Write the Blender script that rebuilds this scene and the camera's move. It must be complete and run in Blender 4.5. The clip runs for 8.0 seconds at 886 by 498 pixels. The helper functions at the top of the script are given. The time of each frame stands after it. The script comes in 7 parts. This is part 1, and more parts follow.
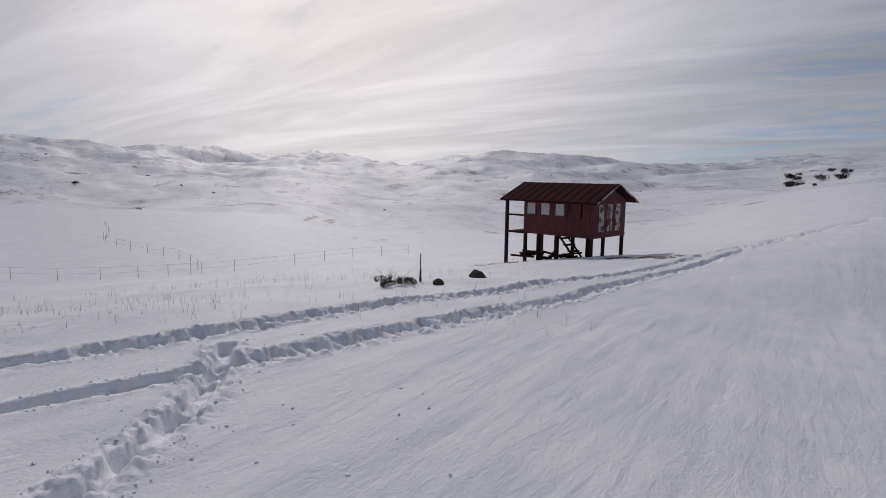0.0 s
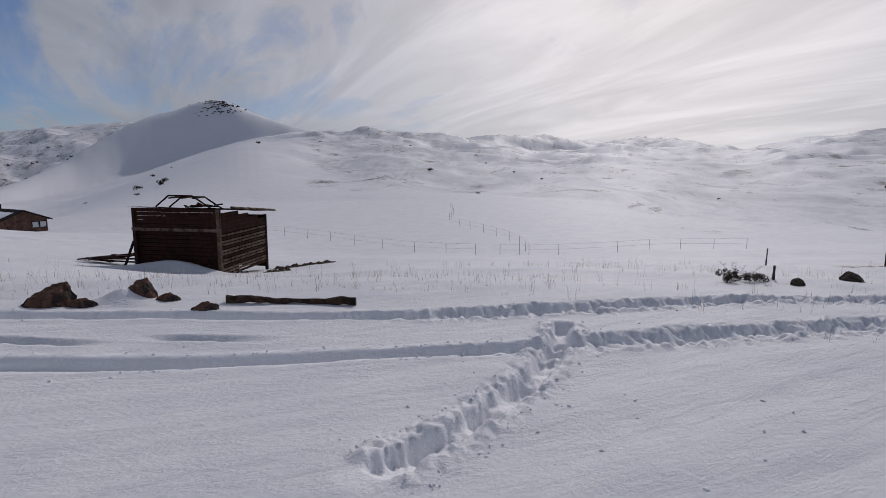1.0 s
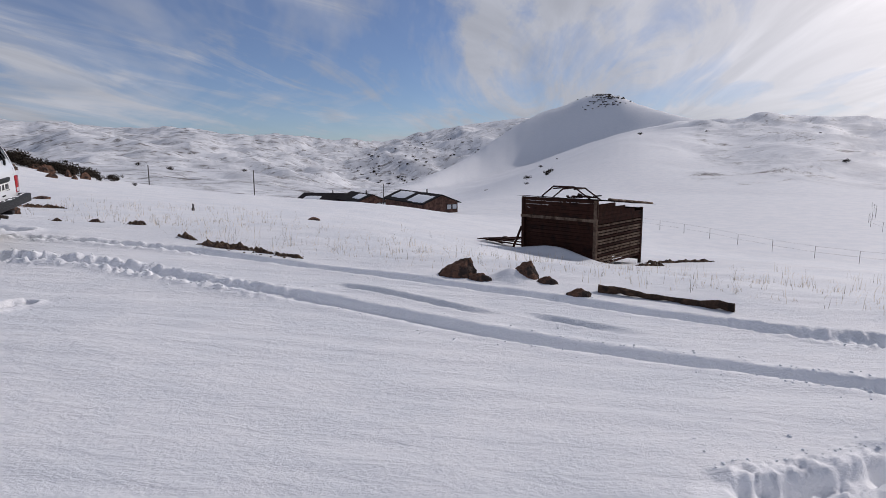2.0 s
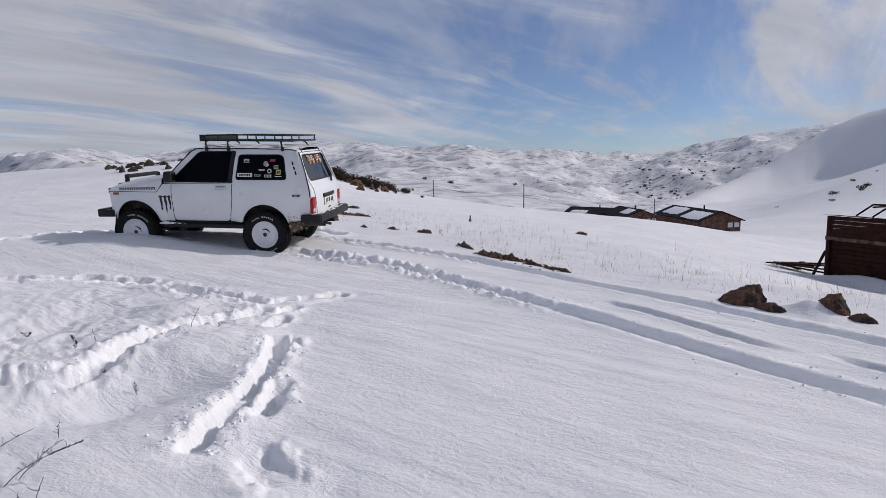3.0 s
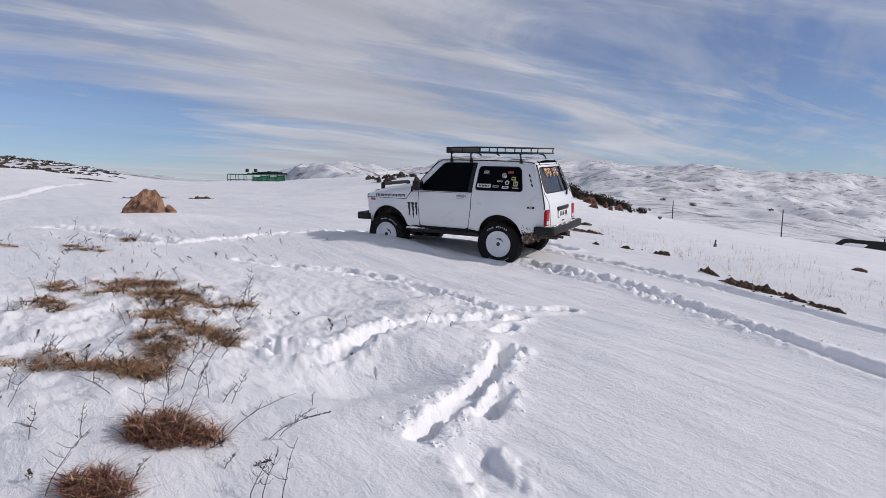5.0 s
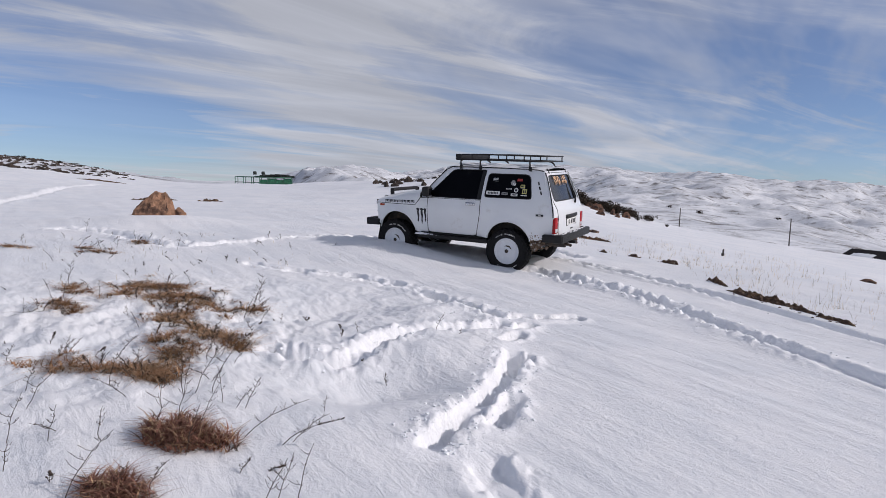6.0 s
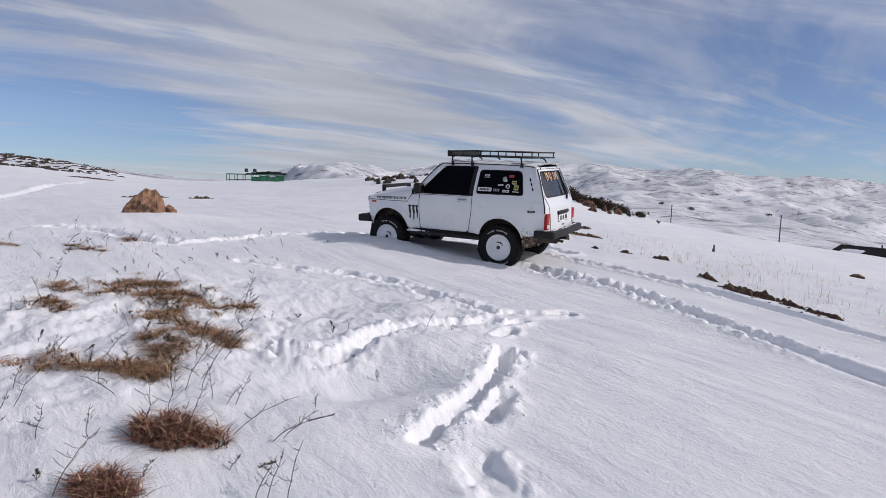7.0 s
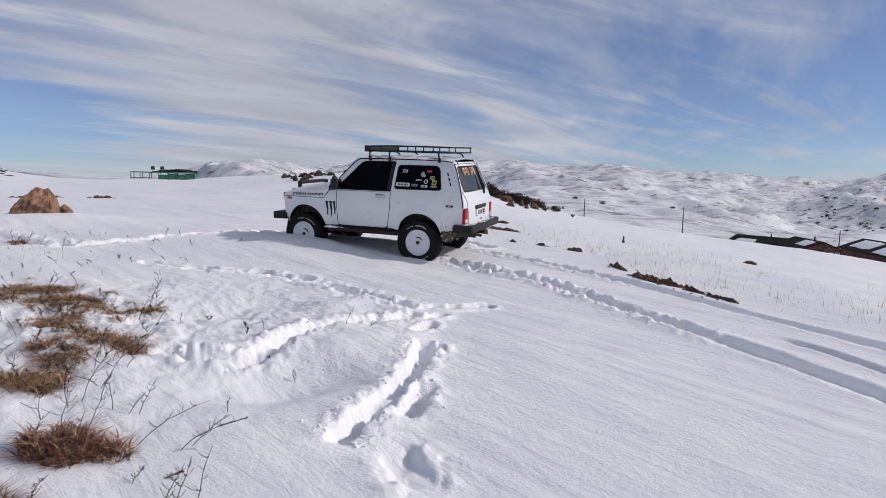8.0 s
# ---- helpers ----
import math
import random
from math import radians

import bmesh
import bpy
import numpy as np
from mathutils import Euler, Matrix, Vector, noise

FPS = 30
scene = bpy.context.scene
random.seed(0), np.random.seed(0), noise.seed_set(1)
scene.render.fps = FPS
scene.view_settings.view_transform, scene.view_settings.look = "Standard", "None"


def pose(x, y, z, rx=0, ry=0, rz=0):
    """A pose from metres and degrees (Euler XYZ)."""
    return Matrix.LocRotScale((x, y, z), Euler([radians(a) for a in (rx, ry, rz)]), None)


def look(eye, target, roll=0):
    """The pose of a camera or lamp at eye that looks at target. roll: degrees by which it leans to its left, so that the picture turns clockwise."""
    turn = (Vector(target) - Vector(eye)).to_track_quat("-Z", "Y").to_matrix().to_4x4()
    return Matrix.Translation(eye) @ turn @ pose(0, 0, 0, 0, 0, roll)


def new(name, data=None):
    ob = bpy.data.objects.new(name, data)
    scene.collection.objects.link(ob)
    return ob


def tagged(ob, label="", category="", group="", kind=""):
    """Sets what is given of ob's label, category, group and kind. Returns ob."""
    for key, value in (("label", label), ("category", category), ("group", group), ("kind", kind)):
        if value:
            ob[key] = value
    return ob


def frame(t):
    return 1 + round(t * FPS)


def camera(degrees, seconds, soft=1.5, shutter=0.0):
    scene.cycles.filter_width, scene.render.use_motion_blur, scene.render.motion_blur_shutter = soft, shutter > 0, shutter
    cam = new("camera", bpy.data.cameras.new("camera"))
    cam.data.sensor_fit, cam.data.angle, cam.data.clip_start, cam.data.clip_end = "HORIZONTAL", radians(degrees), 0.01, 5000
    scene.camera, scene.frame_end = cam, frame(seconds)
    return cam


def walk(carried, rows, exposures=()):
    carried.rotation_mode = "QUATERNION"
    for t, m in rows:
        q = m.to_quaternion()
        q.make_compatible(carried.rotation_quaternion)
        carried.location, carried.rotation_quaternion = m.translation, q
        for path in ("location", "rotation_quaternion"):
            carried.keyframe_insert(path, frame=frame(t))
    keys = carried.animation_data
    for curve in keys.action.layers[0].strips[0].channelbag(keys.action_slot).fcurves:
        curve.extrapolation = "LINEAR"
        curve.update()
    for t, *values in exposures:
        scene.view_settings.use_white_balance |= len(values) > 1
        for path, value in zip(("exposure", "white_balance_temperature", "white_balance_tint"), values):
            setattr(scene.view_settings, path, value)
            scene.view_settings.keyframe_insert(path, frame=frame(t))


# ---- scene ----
# ---------------------------------------------------------------- camera and walk
PATH = [
    (0, (0.003, -0.258, 1.701), (1.981, -0.108, 1.451), 0.8),
    (0.5, (0.053, -0.096, 1.674), (1.946, 0.491, 1.403), 0.3),
    (0.8, (0.096, -0.007, 1.624), (1.853, 0.904, 1.335), 0.4),
    (1, (0.143, 0.039, 1.624), (1.770, 1.163, 1.322), 0.1),
    (1.2, (0.111, 0.033, 1.648), (1.579, 1.354, 1.335), -0.1),
    (2.3, (0.070, -0.007, 1.672), (0.449, 1.933, 1.367), -0.9),
    (2.5, (0.063, -0.005, 1.682), (0.257, 1.965, 1.394), -1.1),
    (2.8, (0.036, -0.015, 1.676), (0.016, 1.965, 1.397), -1.1),
    (3, (-0.002, -0.007, 1.681), (-0.171, 1.968, 1.415), -1.2),
    (3.5, (-0.091, 0.007, 1.668), (-0.545, 1.936, 1.400), -1.0),
    (4, (-0.097, 0.018, 1.662), (-0.790, 1.879, 1.426), -0.5),
    (4.5, (-0.077, 0.083, 1.647), (-0.910, 1.889, 1.440), -0.2),
    (4.7, (-0.073, 0.085, 1.614), (-0.945, 1.873, 1.405), 0.1),
    (6, (-0.102, 0.016, 1.654), (-1.011, 1.788, 1.462), 1.4),
    (6.5, (-0.100, 0.024, 1.651), (-1.032, 1.782, 1.454), 1.0),
    (7, (-0.091, 0.027, 1.644), (-0.977, 1.808, 1.443), 1.3),
    (7.5, (-0.050, 0.031, 1.644), (-0.819, 1.865, 1.438), 0.6),
    (8, (-0.071, 0.069, 1.620), (-0.715, 1.951, 1.413), 0.8),
]
EXPOSURES = [(0.0, -1.20, 6500, 18), (0.5, -1.27, 6480, 18), (1.0, -1.22, 6400, 18), (1.2, -1.08, 6400, 18), (2.3, -0.70, 6520, 18), (4.0, -0.55, 6500, 18), (8.0, -0.52, 6490, 18)]
cam = camera(73.20, 8.0, soft=0.65)
walk(cam, [(t, look(eye, target, roll)) for t, eye, target, roll in PATH], EXPOSURES)

# ---------------------------------------------------------------- sky and sun
SUN_AZ, SUN_EL = 16.0, 33.0


def sun_vector():
    a, e = radians(SUN_AZ), radians(SUN_EL)
    return Vector((math.cos(e) * math.cos(a), math.cos(e) * math.sin(a), math.sin(e)))


def build_sky():
    world = bpy.data.worlds.new("winter_sky")
    scene.world = world
    world.use_nodes = True
    nt = world.node_tree
    nt.nodes.clear()
    N, L = nt.nodes.new, nt.links.new
    out = N("ShaderNodeOutputWorld")
    bg = N("ShaderNodeBackground")
    bg.inputs["Strength"].default_value = 0.10
    sky = N("ShaderNodeTexSky")
    sky.sky_type = "NISHITA"
    sky.sun_disc = False
    sky.sun_elevation = radians(SUN_EL)
    sky.sun_rotation = radians(90.0 - SUN_AZ)
    sky.altitude = 2000.0
    sky.dust_density = 0.4
    sky.ozone_density = 3.0
    co = N("ShaderNodeTexCoord")
    sep = N("ShaderNodeSeparateXYZ")
    L(co.outputs["Generated"], sep.inputs[0])

    def math_node(op, a, b=None, c=None):
        n = N("ShaderNodeMath")
        n.operation = op
        for i, v in enumerate((a, b, c)):
            if v is None:
                continue
            if isinstance(v, (int, float)):
                n.inputs[i].default_value = v
            else:
                L(v, n.inputs[i])
        return n.outputs[0]

    # clouds as a flat sheet seen from below: streaks fan out with distance
    zc = math_node("ADD", math_node("MAXIMUM", sep.outputs[2], 0.0), 0.13)
    comb = N("ShaderNodeCombineXYZ")
    L(math_node("DIVIDE", sep.outputs[0], zc), comb.inputs[0])
    L(math_node("DIVIDE", sep.outputs[1], zc), comb.inputs[1])

    def cloud_layer(shift, turn, sx, sy, scale, detail, distort, lo, hi):
        mp = N("ShaderNodeMapping")
        mp.vector_type = "TEXTURE"
        mp.inputs["Location"].default_value = (shift, shift * 0.37, 0)
        mp.inputs["Rotation"].default_value = (0, 0, radians(turn))
        mp.inputs["Scale"].default_value = (1 / sx, 1 / sy, 1)
        L(comb.outputs[0], mp.inputs[0])
        nz = N("ShaderNodeTexNoise")
        nz.inputs["Scale"].default_value = scale
        nz.inputs["Detail"].default_value = detail
        nz.inputs["Roughness"].default_value = 0.60
        nz.inputs["Distortion"].default_value = distort
        L(mp.outputs[0], nz.inputs["Vector"])
        mr = N("ShaderNodeMapRange")
        mr.interpolation_type = "SMOOTHSTEP"
        mr.inputs["From Min"].default_value = lo
        mr.inputs["From Max"].default_value = hi
        L(nz.outputs["Fac"], mr.inputs["Value"])
        return mr.outputs[0]

    broad = cloud_layer(2.6, 62.0, 0.20, 0.42, 1.0, 6, 1.0, 0.37, 0.60)
    wisps = cloud_layer(7.1, 55.0, 0.40, 1.25, 1.0, 9, 1.7, 0.42, 0.66)
    both = math_node("MULTIPLY_ADD", wisps, 0.50, math_node("MULTIPLY_ADD", broad, 0.72, 0.02))
    # thicker veil of cloud on the sun's side, brightest about the sun
    def towards(deg, lift, lo, hi):
        dot = N("ShaderNodeVectorMath")
        dot.operation = "DOT_PRODUCT"
        L(co.outputs["Generated"], dot.inputs[0])
        dot.inputs[1].default_value = Vector((math.cos(radians(deg)), math.sin(radians(deg)), lift)).normalized()
        mr = N("ShaderNodeMapRange")
        mr.inputs["From Min"].default_value = lo
        mr.inputs["From Max"].default_value = hi
        L(dot.outputs["Value"], mr.inputs["Value"])
        return mr

    veil = towards(14, 0.25, 0.60, 0.94)
    bright = towards(14, 0.30, 0.62, 1.0)
    cover = math_node("MULTIPLY_ADD", veil.outputs[0], 0.75, both)
    # the sky clears overhead in the north and is thickest in the north-west
    cover = math_node("MULTIPLY_ADD", towards(84, 0.27, 0.93, 1.0).outputs[0], -0.24, cover)
    cover = math_node("MULTIPLY_ADD", towards(128, 0.22, 0.93, 1.0).outputs[0], 0.30, cover)
    cover = math_node("MULTIPLY_ADD", towards(147, 0.09, 0.960, 1.0).outputs[0], -0.50, cover)
    cover = math_node("MAXIMUM", math_node("MINIMUM", cover, 0.93), 0.16)
    # clear strip of paler blue at the skyline
    glow = math_node("POWER", bright.outputs[0], 2.2)
    shade = cloud_layer(4.4, 60.0, 0.35, 1.3, 1.0, 7, 1.0, 0.3, 0.75)
    gain = math_node("MULTIPLY_ADD", glow, 12.5, 8.4)
    gain = math_node("MULTIPLY", gain, math_node("MULTIPLY_ADD", shade, 0.3, 0.8))
    cl = N("ShaderNodeMix")
    cl.data_type = "RGBA"
    cl.inputs["A"].default_value = (0.86, 0.93, 1.0, 1)
    cl.inputs["B"].default_value = (1.0, 0.97, 0.91, 1)
    L(glow, cl.inputs["Factor"])
    vm = N("ShaderNodeVectorMath")
    vm.operation = "SCALE"
    L(cl.outputs["Result"], vm.inputs[0])
    L(gain, vm.inputs["Scale"])
    mix = N("ShaderNodeMix")
    mix.data_type = "RGBA"
    L(cover, mix.inputs["Factor"])
    deep = N("ShaderNodeVectorMath")
    deep.operation = "MULTIPLY"
    deep.inputs[1].default_value = (0.84, 1.0, 1.20)
    L(sky.outputs[0], deep.inputs[0])
    L(deep.outputs[0], mix.inputs["A"])
    L(vm.outputs[0], mix.inputs["B"])
    L(mix.outputs["Result"], bg.inputs["Color"])
    L(bg.outputs[0], out.inputs["Surface"])
    lamp = bpy.data.lights.new("sun", "SUN")
    lamp.energy = 3.5
    lamp.angle = radians(0.8)
    lamp.color = (1.0, 0.96, 0.90)
    ob = new("sun", lamp)
    ob.matrix_world = look(sun_vector() * 100, (0, 0, 0))


build_sky()


# ---------------------------------------------------------------- materials
def material(name, color, rough=0.5, metal=0.0, grain=0.0, grain_scale=20.0, bump=0.0, bump_scale=40.0, second=None, second_scale=3.0,
             second_lo=0.45, second_hi=0.6, spec=0.5, coat=0.0, island=False):
    """Principled surface: a base colour, fine grain, a second colour in patches, and relief."""
    m = bpy.data.materials.new(name)
    m.use_nodes = True
    nt = m.node_tree
    N, L = nt.nodes.new, nt.links.new
    b = nt.nodes["Principled BSDF"]
    b.inputs["Roughness"].default_value = rough
    b.inputs["Metallic"].default_value = metal
    b.inputs["Specular IOR Level"].default_value = spec
    b.inputs["Coat Weight"].default_value = coat
    b.inputs["Base Color"].default_value = (*color, 1)
    co = N("ShaderNodeTexCoord")
    last = None
    if grain:
        nz = N("ShaderNodeTexNoise")
        nz.inputs["Scale"].default_value = grain_scale
        nz.inputs["Detail"].default_value = 6
        L(co.outputs["Object"], nz.inputs["Vector"])
        mr = N("ShaderNodeMapRange")
        mr.inputs["From Min"].default_value, mr.inputs["From Max"].default_value = 0.25, 0.75
        mr.inputs["To Min"].default_value, mr.inputs["To Max"].default_value = 1 - grain, 1 + grain
        L(nz.outputs["Fac"], mr.inputs["Value"])
        sc = N("ShaderNodeVectorMath")
        sc.operation = "SCALE"
        sc.inputs[0].default_value = color
        L(mr.outputs[0], sc.inputs["Scale"])
        last = sc.outputs[0]
    if island:
        gi = N("ShaderNodeNewGeometry")
        mr = N("ShaderNodeMapRange")
        mr.inputs["To Min"].default_value, mr.inputs["To Max"].default_value = 0.3, 1.7
        L(gi.outputs["Random Per Island"], mr.inputs["Value"])
        sc = N("ShaderNodeVectorMath")
        sc.operation = "SCALE"
        if last is None:
            sc.inputs[0].default_value = color
        else:
            L(last, sc.inputs[0])
        L(mr.outputs[0], sc.inputs["Scale"])
        last = sc.outputs[0]
    if second:
        nz = N("ShaderNodeTexNoise")
        nz.inputs["Scale"].default_value = second_scale
        nz.inputs["Detail"].default_value = 8
        nz.inputs["Roughness"].default_value = 0.65
        L(co.outputs["Object"], nz.inputs["Vector"])
        mr = N("ShaderNodeMapRange")
        mr.inputs["From Min"].default_value, mr.inputs["From Max"].default_value = second_lo, second_hi
        L(nz.outputs["Fac"], mr.inputs["Value"])
        mx = N("ShaderNodeMix")
        mx.data_type = "RGBA"
        mx.inputs["A"].default_value = (*color, 1)
        if last is not None:
            L(last, mx.inputs["A"])
        mx.inputs["B"].default_value = (*second, 1)
        L(mr.outputs[0], mx.inputs["Factor"])
        last = mx.outputs["Result"]
    if last is not None:
        L(last, b.inputs["Base Color"])
    if bump:
        nz = N("ShaderNodeTexNoise")
        nz.inputs["Scale"].default_value = bump_scale
        nz.inputs["Detail"].default_value = 6
        L(co.outputs["Object"], nz.inputs["Vector"])
        bp = N("ShaderNodeBump")
        bp.inputs["Strength"].default_value = bump
        bp.inputs["Distance"].default_value = 0.02
        L(nz.outputs["Fac"], bp.inputs["Height"])
        L(bp.outputs[0], b.inputs["Normal"])
    return m


def snow_material():
    """Wind-packed snow: faint blue-grey mottling, fine crust, and on the far hills bare stony soil that shows through
    and blue-grey shade put into the colour.
    """
    m = bpy.data.materials.new("snow")
    m.use_nodes = True
    nt = m.node_tree
    N, L = nt.nodes.new, nt.links.new
    b = nt.nodes["Principled BSDF"]
    b.inputs["Roughness"].default_value = 0.62
    b.inputs["Specular IOR Level"].default_value = 0.12
    co = N("ShaderNodeTexCoord")

    def noise_node(scale, detail, rough=0.6, stretch=None, distort=0.0):
        nz = N("ShaderNodeTexNoise")
        nz.inputs["Scale"].default_value = scale
        nz.inputs["Detail"].default_value = detail
        nz.inputs["Roughness"].default_value = rough
        nz.inputs["Distortion"].default_value = distort
        if stretch:
            mp = N("ShaderNodeMapping")
            mp.vector_type = "TEXTURE"
            mp.inputs["Rotation"].default_value = (0, 0, radians(stretch[0]))
            mp.inputs["Scale"].default_value = (stretch[1], stretch[2], 1)
            L(co.outputs["Object"], mp.inputs[0])
            L(mp.outputs[0], nz.inputs["Vector"])
        else:
            L(co.outputs["Object"], nz.inputs["Vector"])
        return nz.outputs["Fac"]

    def ramp(v, lo, hi, a=0.0, c=1.0):
        mr = N("ShaderNodeMapRange")
        mr.interpolation_type = "SMOOTHSTEP"
        for k, x in (("From Min", lo), ("From Max", hi), ("To Min", a), ("To Max", c)):
            mr.inputs[k].default_value = x
        L(v, mr.inputs["Value"])
        return mr.outputs[0]

    def mixed(f, a, c):
        mx = N("ShaderNodeMix")
        mx.data_type = "RGBA"
        L(f, mx.inputs["Factor"])
        for k, x in (("A", a), ("B", c)):
            if isinstance(x, tuple):
                mx.inputs[k].default_value = (*x, 1)
            else:
                L(x, mx.inputs[k])
        return mx.outputs["Result"]

    base = mixed(ramp(noise_node(0.7, 7, 0.7), 0.35, 0.65), (0.71, 0.735, 0.77), (0.79, 0.80, 0.82))
    # broken snow is cleaner; its paler tone also paints in light bounced inside trenches
    br = N("ShaderNodeAttribute")
    br.attribute_name = "broken"
    base = mixed(br.outputs["Fac"], base, (0.88, 0.89, 0.91))
    # bare ground, by a painted mask of the mesh broken up with noise
    at = N("ShaderNodeAttribute")
    at.attribute_name = "bare"
    n1 = noise_node(0.085, 10, 0.76, (20, 1.5, 0.8), 0.6)
    n2 = noise_node(3.0, 8, 0.7)
    ad = N("ShaderNodeMath")
    ad.operation = "MULTIPLY_ADD"
    L(n2, ad.inputs[0])
    ad.inputs[1].default_value = 0.12
    L(n1, ad.inputs[2])
    mu = N("ShaderNodeMath")
    mu.operation = "ADD"
    L(ad.outputs[0], mu.inputs[0])
    L(at.outputs["Fac"], mu.inputs[1])
    # thin snow on the far slopes, with their blue-grey shade painted into its colour
    at2 = N("ShaderNodeMath")
    at2.operation = "MULTIPLY_ADD"
    L(at.outputs["Fac"], at2.inputs[0])
    at2.inputs[1].default_value = 1.2
    L(noise_node(0.030, 9, 0.72, (35, 1.6, 0.8), 0.8), at2.inputs[2])
    base = mixed(ramp(at2.outputs[0], 0.56, 0.76, 0.0, 0.62), base, (0.36, 0.38, 0.42))
    bare = ramp(mu.outputs[0], 0.70, 0.84)
    soil = mixed(noise_node(0.6, 6), (0.085, 0.085, 0.090), (0.19, 0.165, 0.145))
    L(mixed(bare, base, soil), b.inputs["Base Color"])
    # crust and sastrugi
    h1 = noise_node(22.0, 5, 0.68)
    h2 = noise_node(6.5, 7, 0.68, (-26, 2.4, 0.7), 0.5)
    a1 = N("ShaderNodeMath")
    a1.operation = "MULTIPLY"
    L(h1, a1.inputs[0])
    a1.inputs[1].default_value = 0.020
    a2 = N("ShaderNodeMath")
    a2.operation = "MULTIPLY_ADD"
    L(h2, a2.inputs[0])
    a2.inputs[1].default_value = 0.034
    L(a1.outputs[0], a2.inputs[2])
    bp = N("ShaderNodeBump")
    bp.inputs["Strength"].default_value = 0.65
    bp.inputs["Distance"].default_value = 1.0
    L(a2.outputs[0], bp.inputs["Height"])
    L(bp.outputs[0], b.inputs["Normal"])
    return m


SNOW = snow_material()

# ---------------------------------------------------------------- the ground
ORIGIN = (0.0, 0.0, 1.65)      # where the far relief is reckoned from

# the slope about the walker: heading (degrees) and the elevation (degrees) of the snow 12.5, 20, 32, 47, 75 and 110 m away
SLOPES = [(-32, -10.3, -4.2, -2.9, -1.9, -0.7, 0.0), (-25, -10.3, -5.6, -4.4, -3.4, -2.4, -1.5), (-17, -10.2, -7.1, -6.3, -5.8, -5.0, -4.0), (-7, -10.1, -8.0, -7.3, -6.7, -5.8, -4.9),
          (2, -10.1, -9.0, -8.3, -7.6, -6.6, -5.3), (12, -10.2, -9.5, -8.9, -8.4, -6.9, -5.2), (20, -10.4, -9.7, -9.6, -9.2, -5.9, -4.3), (28, -10.5, -9.6, -9.7, -9.2, -5.83, -4.0), (42, -10.8, -9.5, -9.7, -9.1, -5.83, -4.0),
          (52, -11.0, -10.1, -9.3, -8.4, -5.83, -4.0), (58, -10.7, -9.8, -8.4, -7.3, -5.83, -4.1), (62, -10.0, -9.0, -7.6, -6.7, -5.9, -4.3), (68, -8.7, -8.1, -6.5, -6.15, -6.1, -5.0), (75, -7.3, -6.9, -5.4, -5.1, -5.9, -5.6), (85, -6.5, -5.6, -4.4, -4.15, -6.0, -6.0),
          (92, -6.2, -4.8, -3.5, -3.2, -5.6, -5.8), (98, -5.9, -4.1, -2.75, -2.45, -4.6, -5.0), (105, -5.6, -3.6, -1.9, -0.6, -3.0, -4.0), (110, -5.45, -3.2, -1.2, 0.9, -1.0, -3.0), (115, -5.26, -2.9, -0.9, 1.55, 0.0, -2.0),
          (120, -5.1, -2.8, -0.9, 1.2, 0.9, -1.0), (126, -5.0, -2.8, -1.0, 0.3, 0.7, 0.0), (132, -4.85, -2.8, -1.1, -0.3, 0.15, 0.32), (137, -4.7, -2.8, -1.2, -0.45, 0.05, 0.20), (142, -4.66, -2.8, -1.3, -0.6, 0.0, 0.20),
          (148, -4.66, -2.8, -1.3, -0.3, 0.7, 1.35), (155, -4.66, -2.8, -1.2, 0.0, 1.2, 1.9), (180, -5.0, -3.0, -2.0, -1.0, 0.0, 1.5), (255, -8.0, -4.5, -3.8, -3.0, -2.6, -2.4), (310, -10.0, -4.5, -3.2, -2.2, -1.2, -0.5)]
# nearer ridge: heading, distance, elevation of its top
RIDGE = [(-33, 230, 0.35), (-29, 240, -0.35), (-27, 260, -0.30), (-25, 300, -0.6), (-23.5, 350, 0.0), (-21, 400, 0.62), (-17, 480, 0.84), (-12, 560, 1.30), (-7, 600, 1.62), (-2, 600, 1.70), (4, 620, 1.25), (8, 650, 0.75), (11, 700, 0.85), (14, 900, 1.15), (18, 950, 1.55),
         (21, 900, 1.35), (25, 700, 1.10), (31, 650, 1.55), (35, 620, 1.60), (38, 600, 2.25), (41, 600, 2.35), (44, 640, 1.90), (48, 700, 2.65), (51.6, 740, 3.80), (53.6, 750, 4.85), (55.9, 750, 4.95), (58.4, 745, 4.05), (61.4, 735, 2.98), (64, 720, 1.50),
         (67.3, 680, -0.55), (70, 620, -1.95), (73, 540, -3.25), (78, 420, -4.3), (83, 330, -2.9), (88, 320, -1.6), (95, 320, -1.1), (104, 320, -0.6), (112, 320, -0.8), (124, 320, -0.6), (131, 280, -0.2), (137, 200, 0.1), (142, 170, 0.2),
         (145, 165, 0.75), (149, 160, 1.6), (154, 160, 1.98), (170, 180, 2.2), (200, 300, 2.4), (260, 500, 2.2), (310, 300, 1.2)]
# hills behind: heading, elevation of the skyline
FAR_SKY = [(-33, 1.25), (-29, 1.38), (-25, 1.25), (-21, 0.7), (-15, 0.2), (10, 0.2), (40, 1.0), (57, 2.2), (60, 2.75), (63, 2.85), (67, 2.42), (70, 1.95), (72.5, 1.35), (74.5, 0.80), (78, 0.56), (82, 1.0), (85, 1.2), (88.7, 1.3), (93, 1.72), (97, 1.78),
           (103, 1.95), (108, 1.90), (113, 1.75), (119, 1.6), (124.5, 1.52), (127, 1.82), (129.7, 1.4), (132, 0.5), (136, -0.2), (150, 0.5), (200, 1.5), (300, 1.2)]
FAR_R = 1500.0
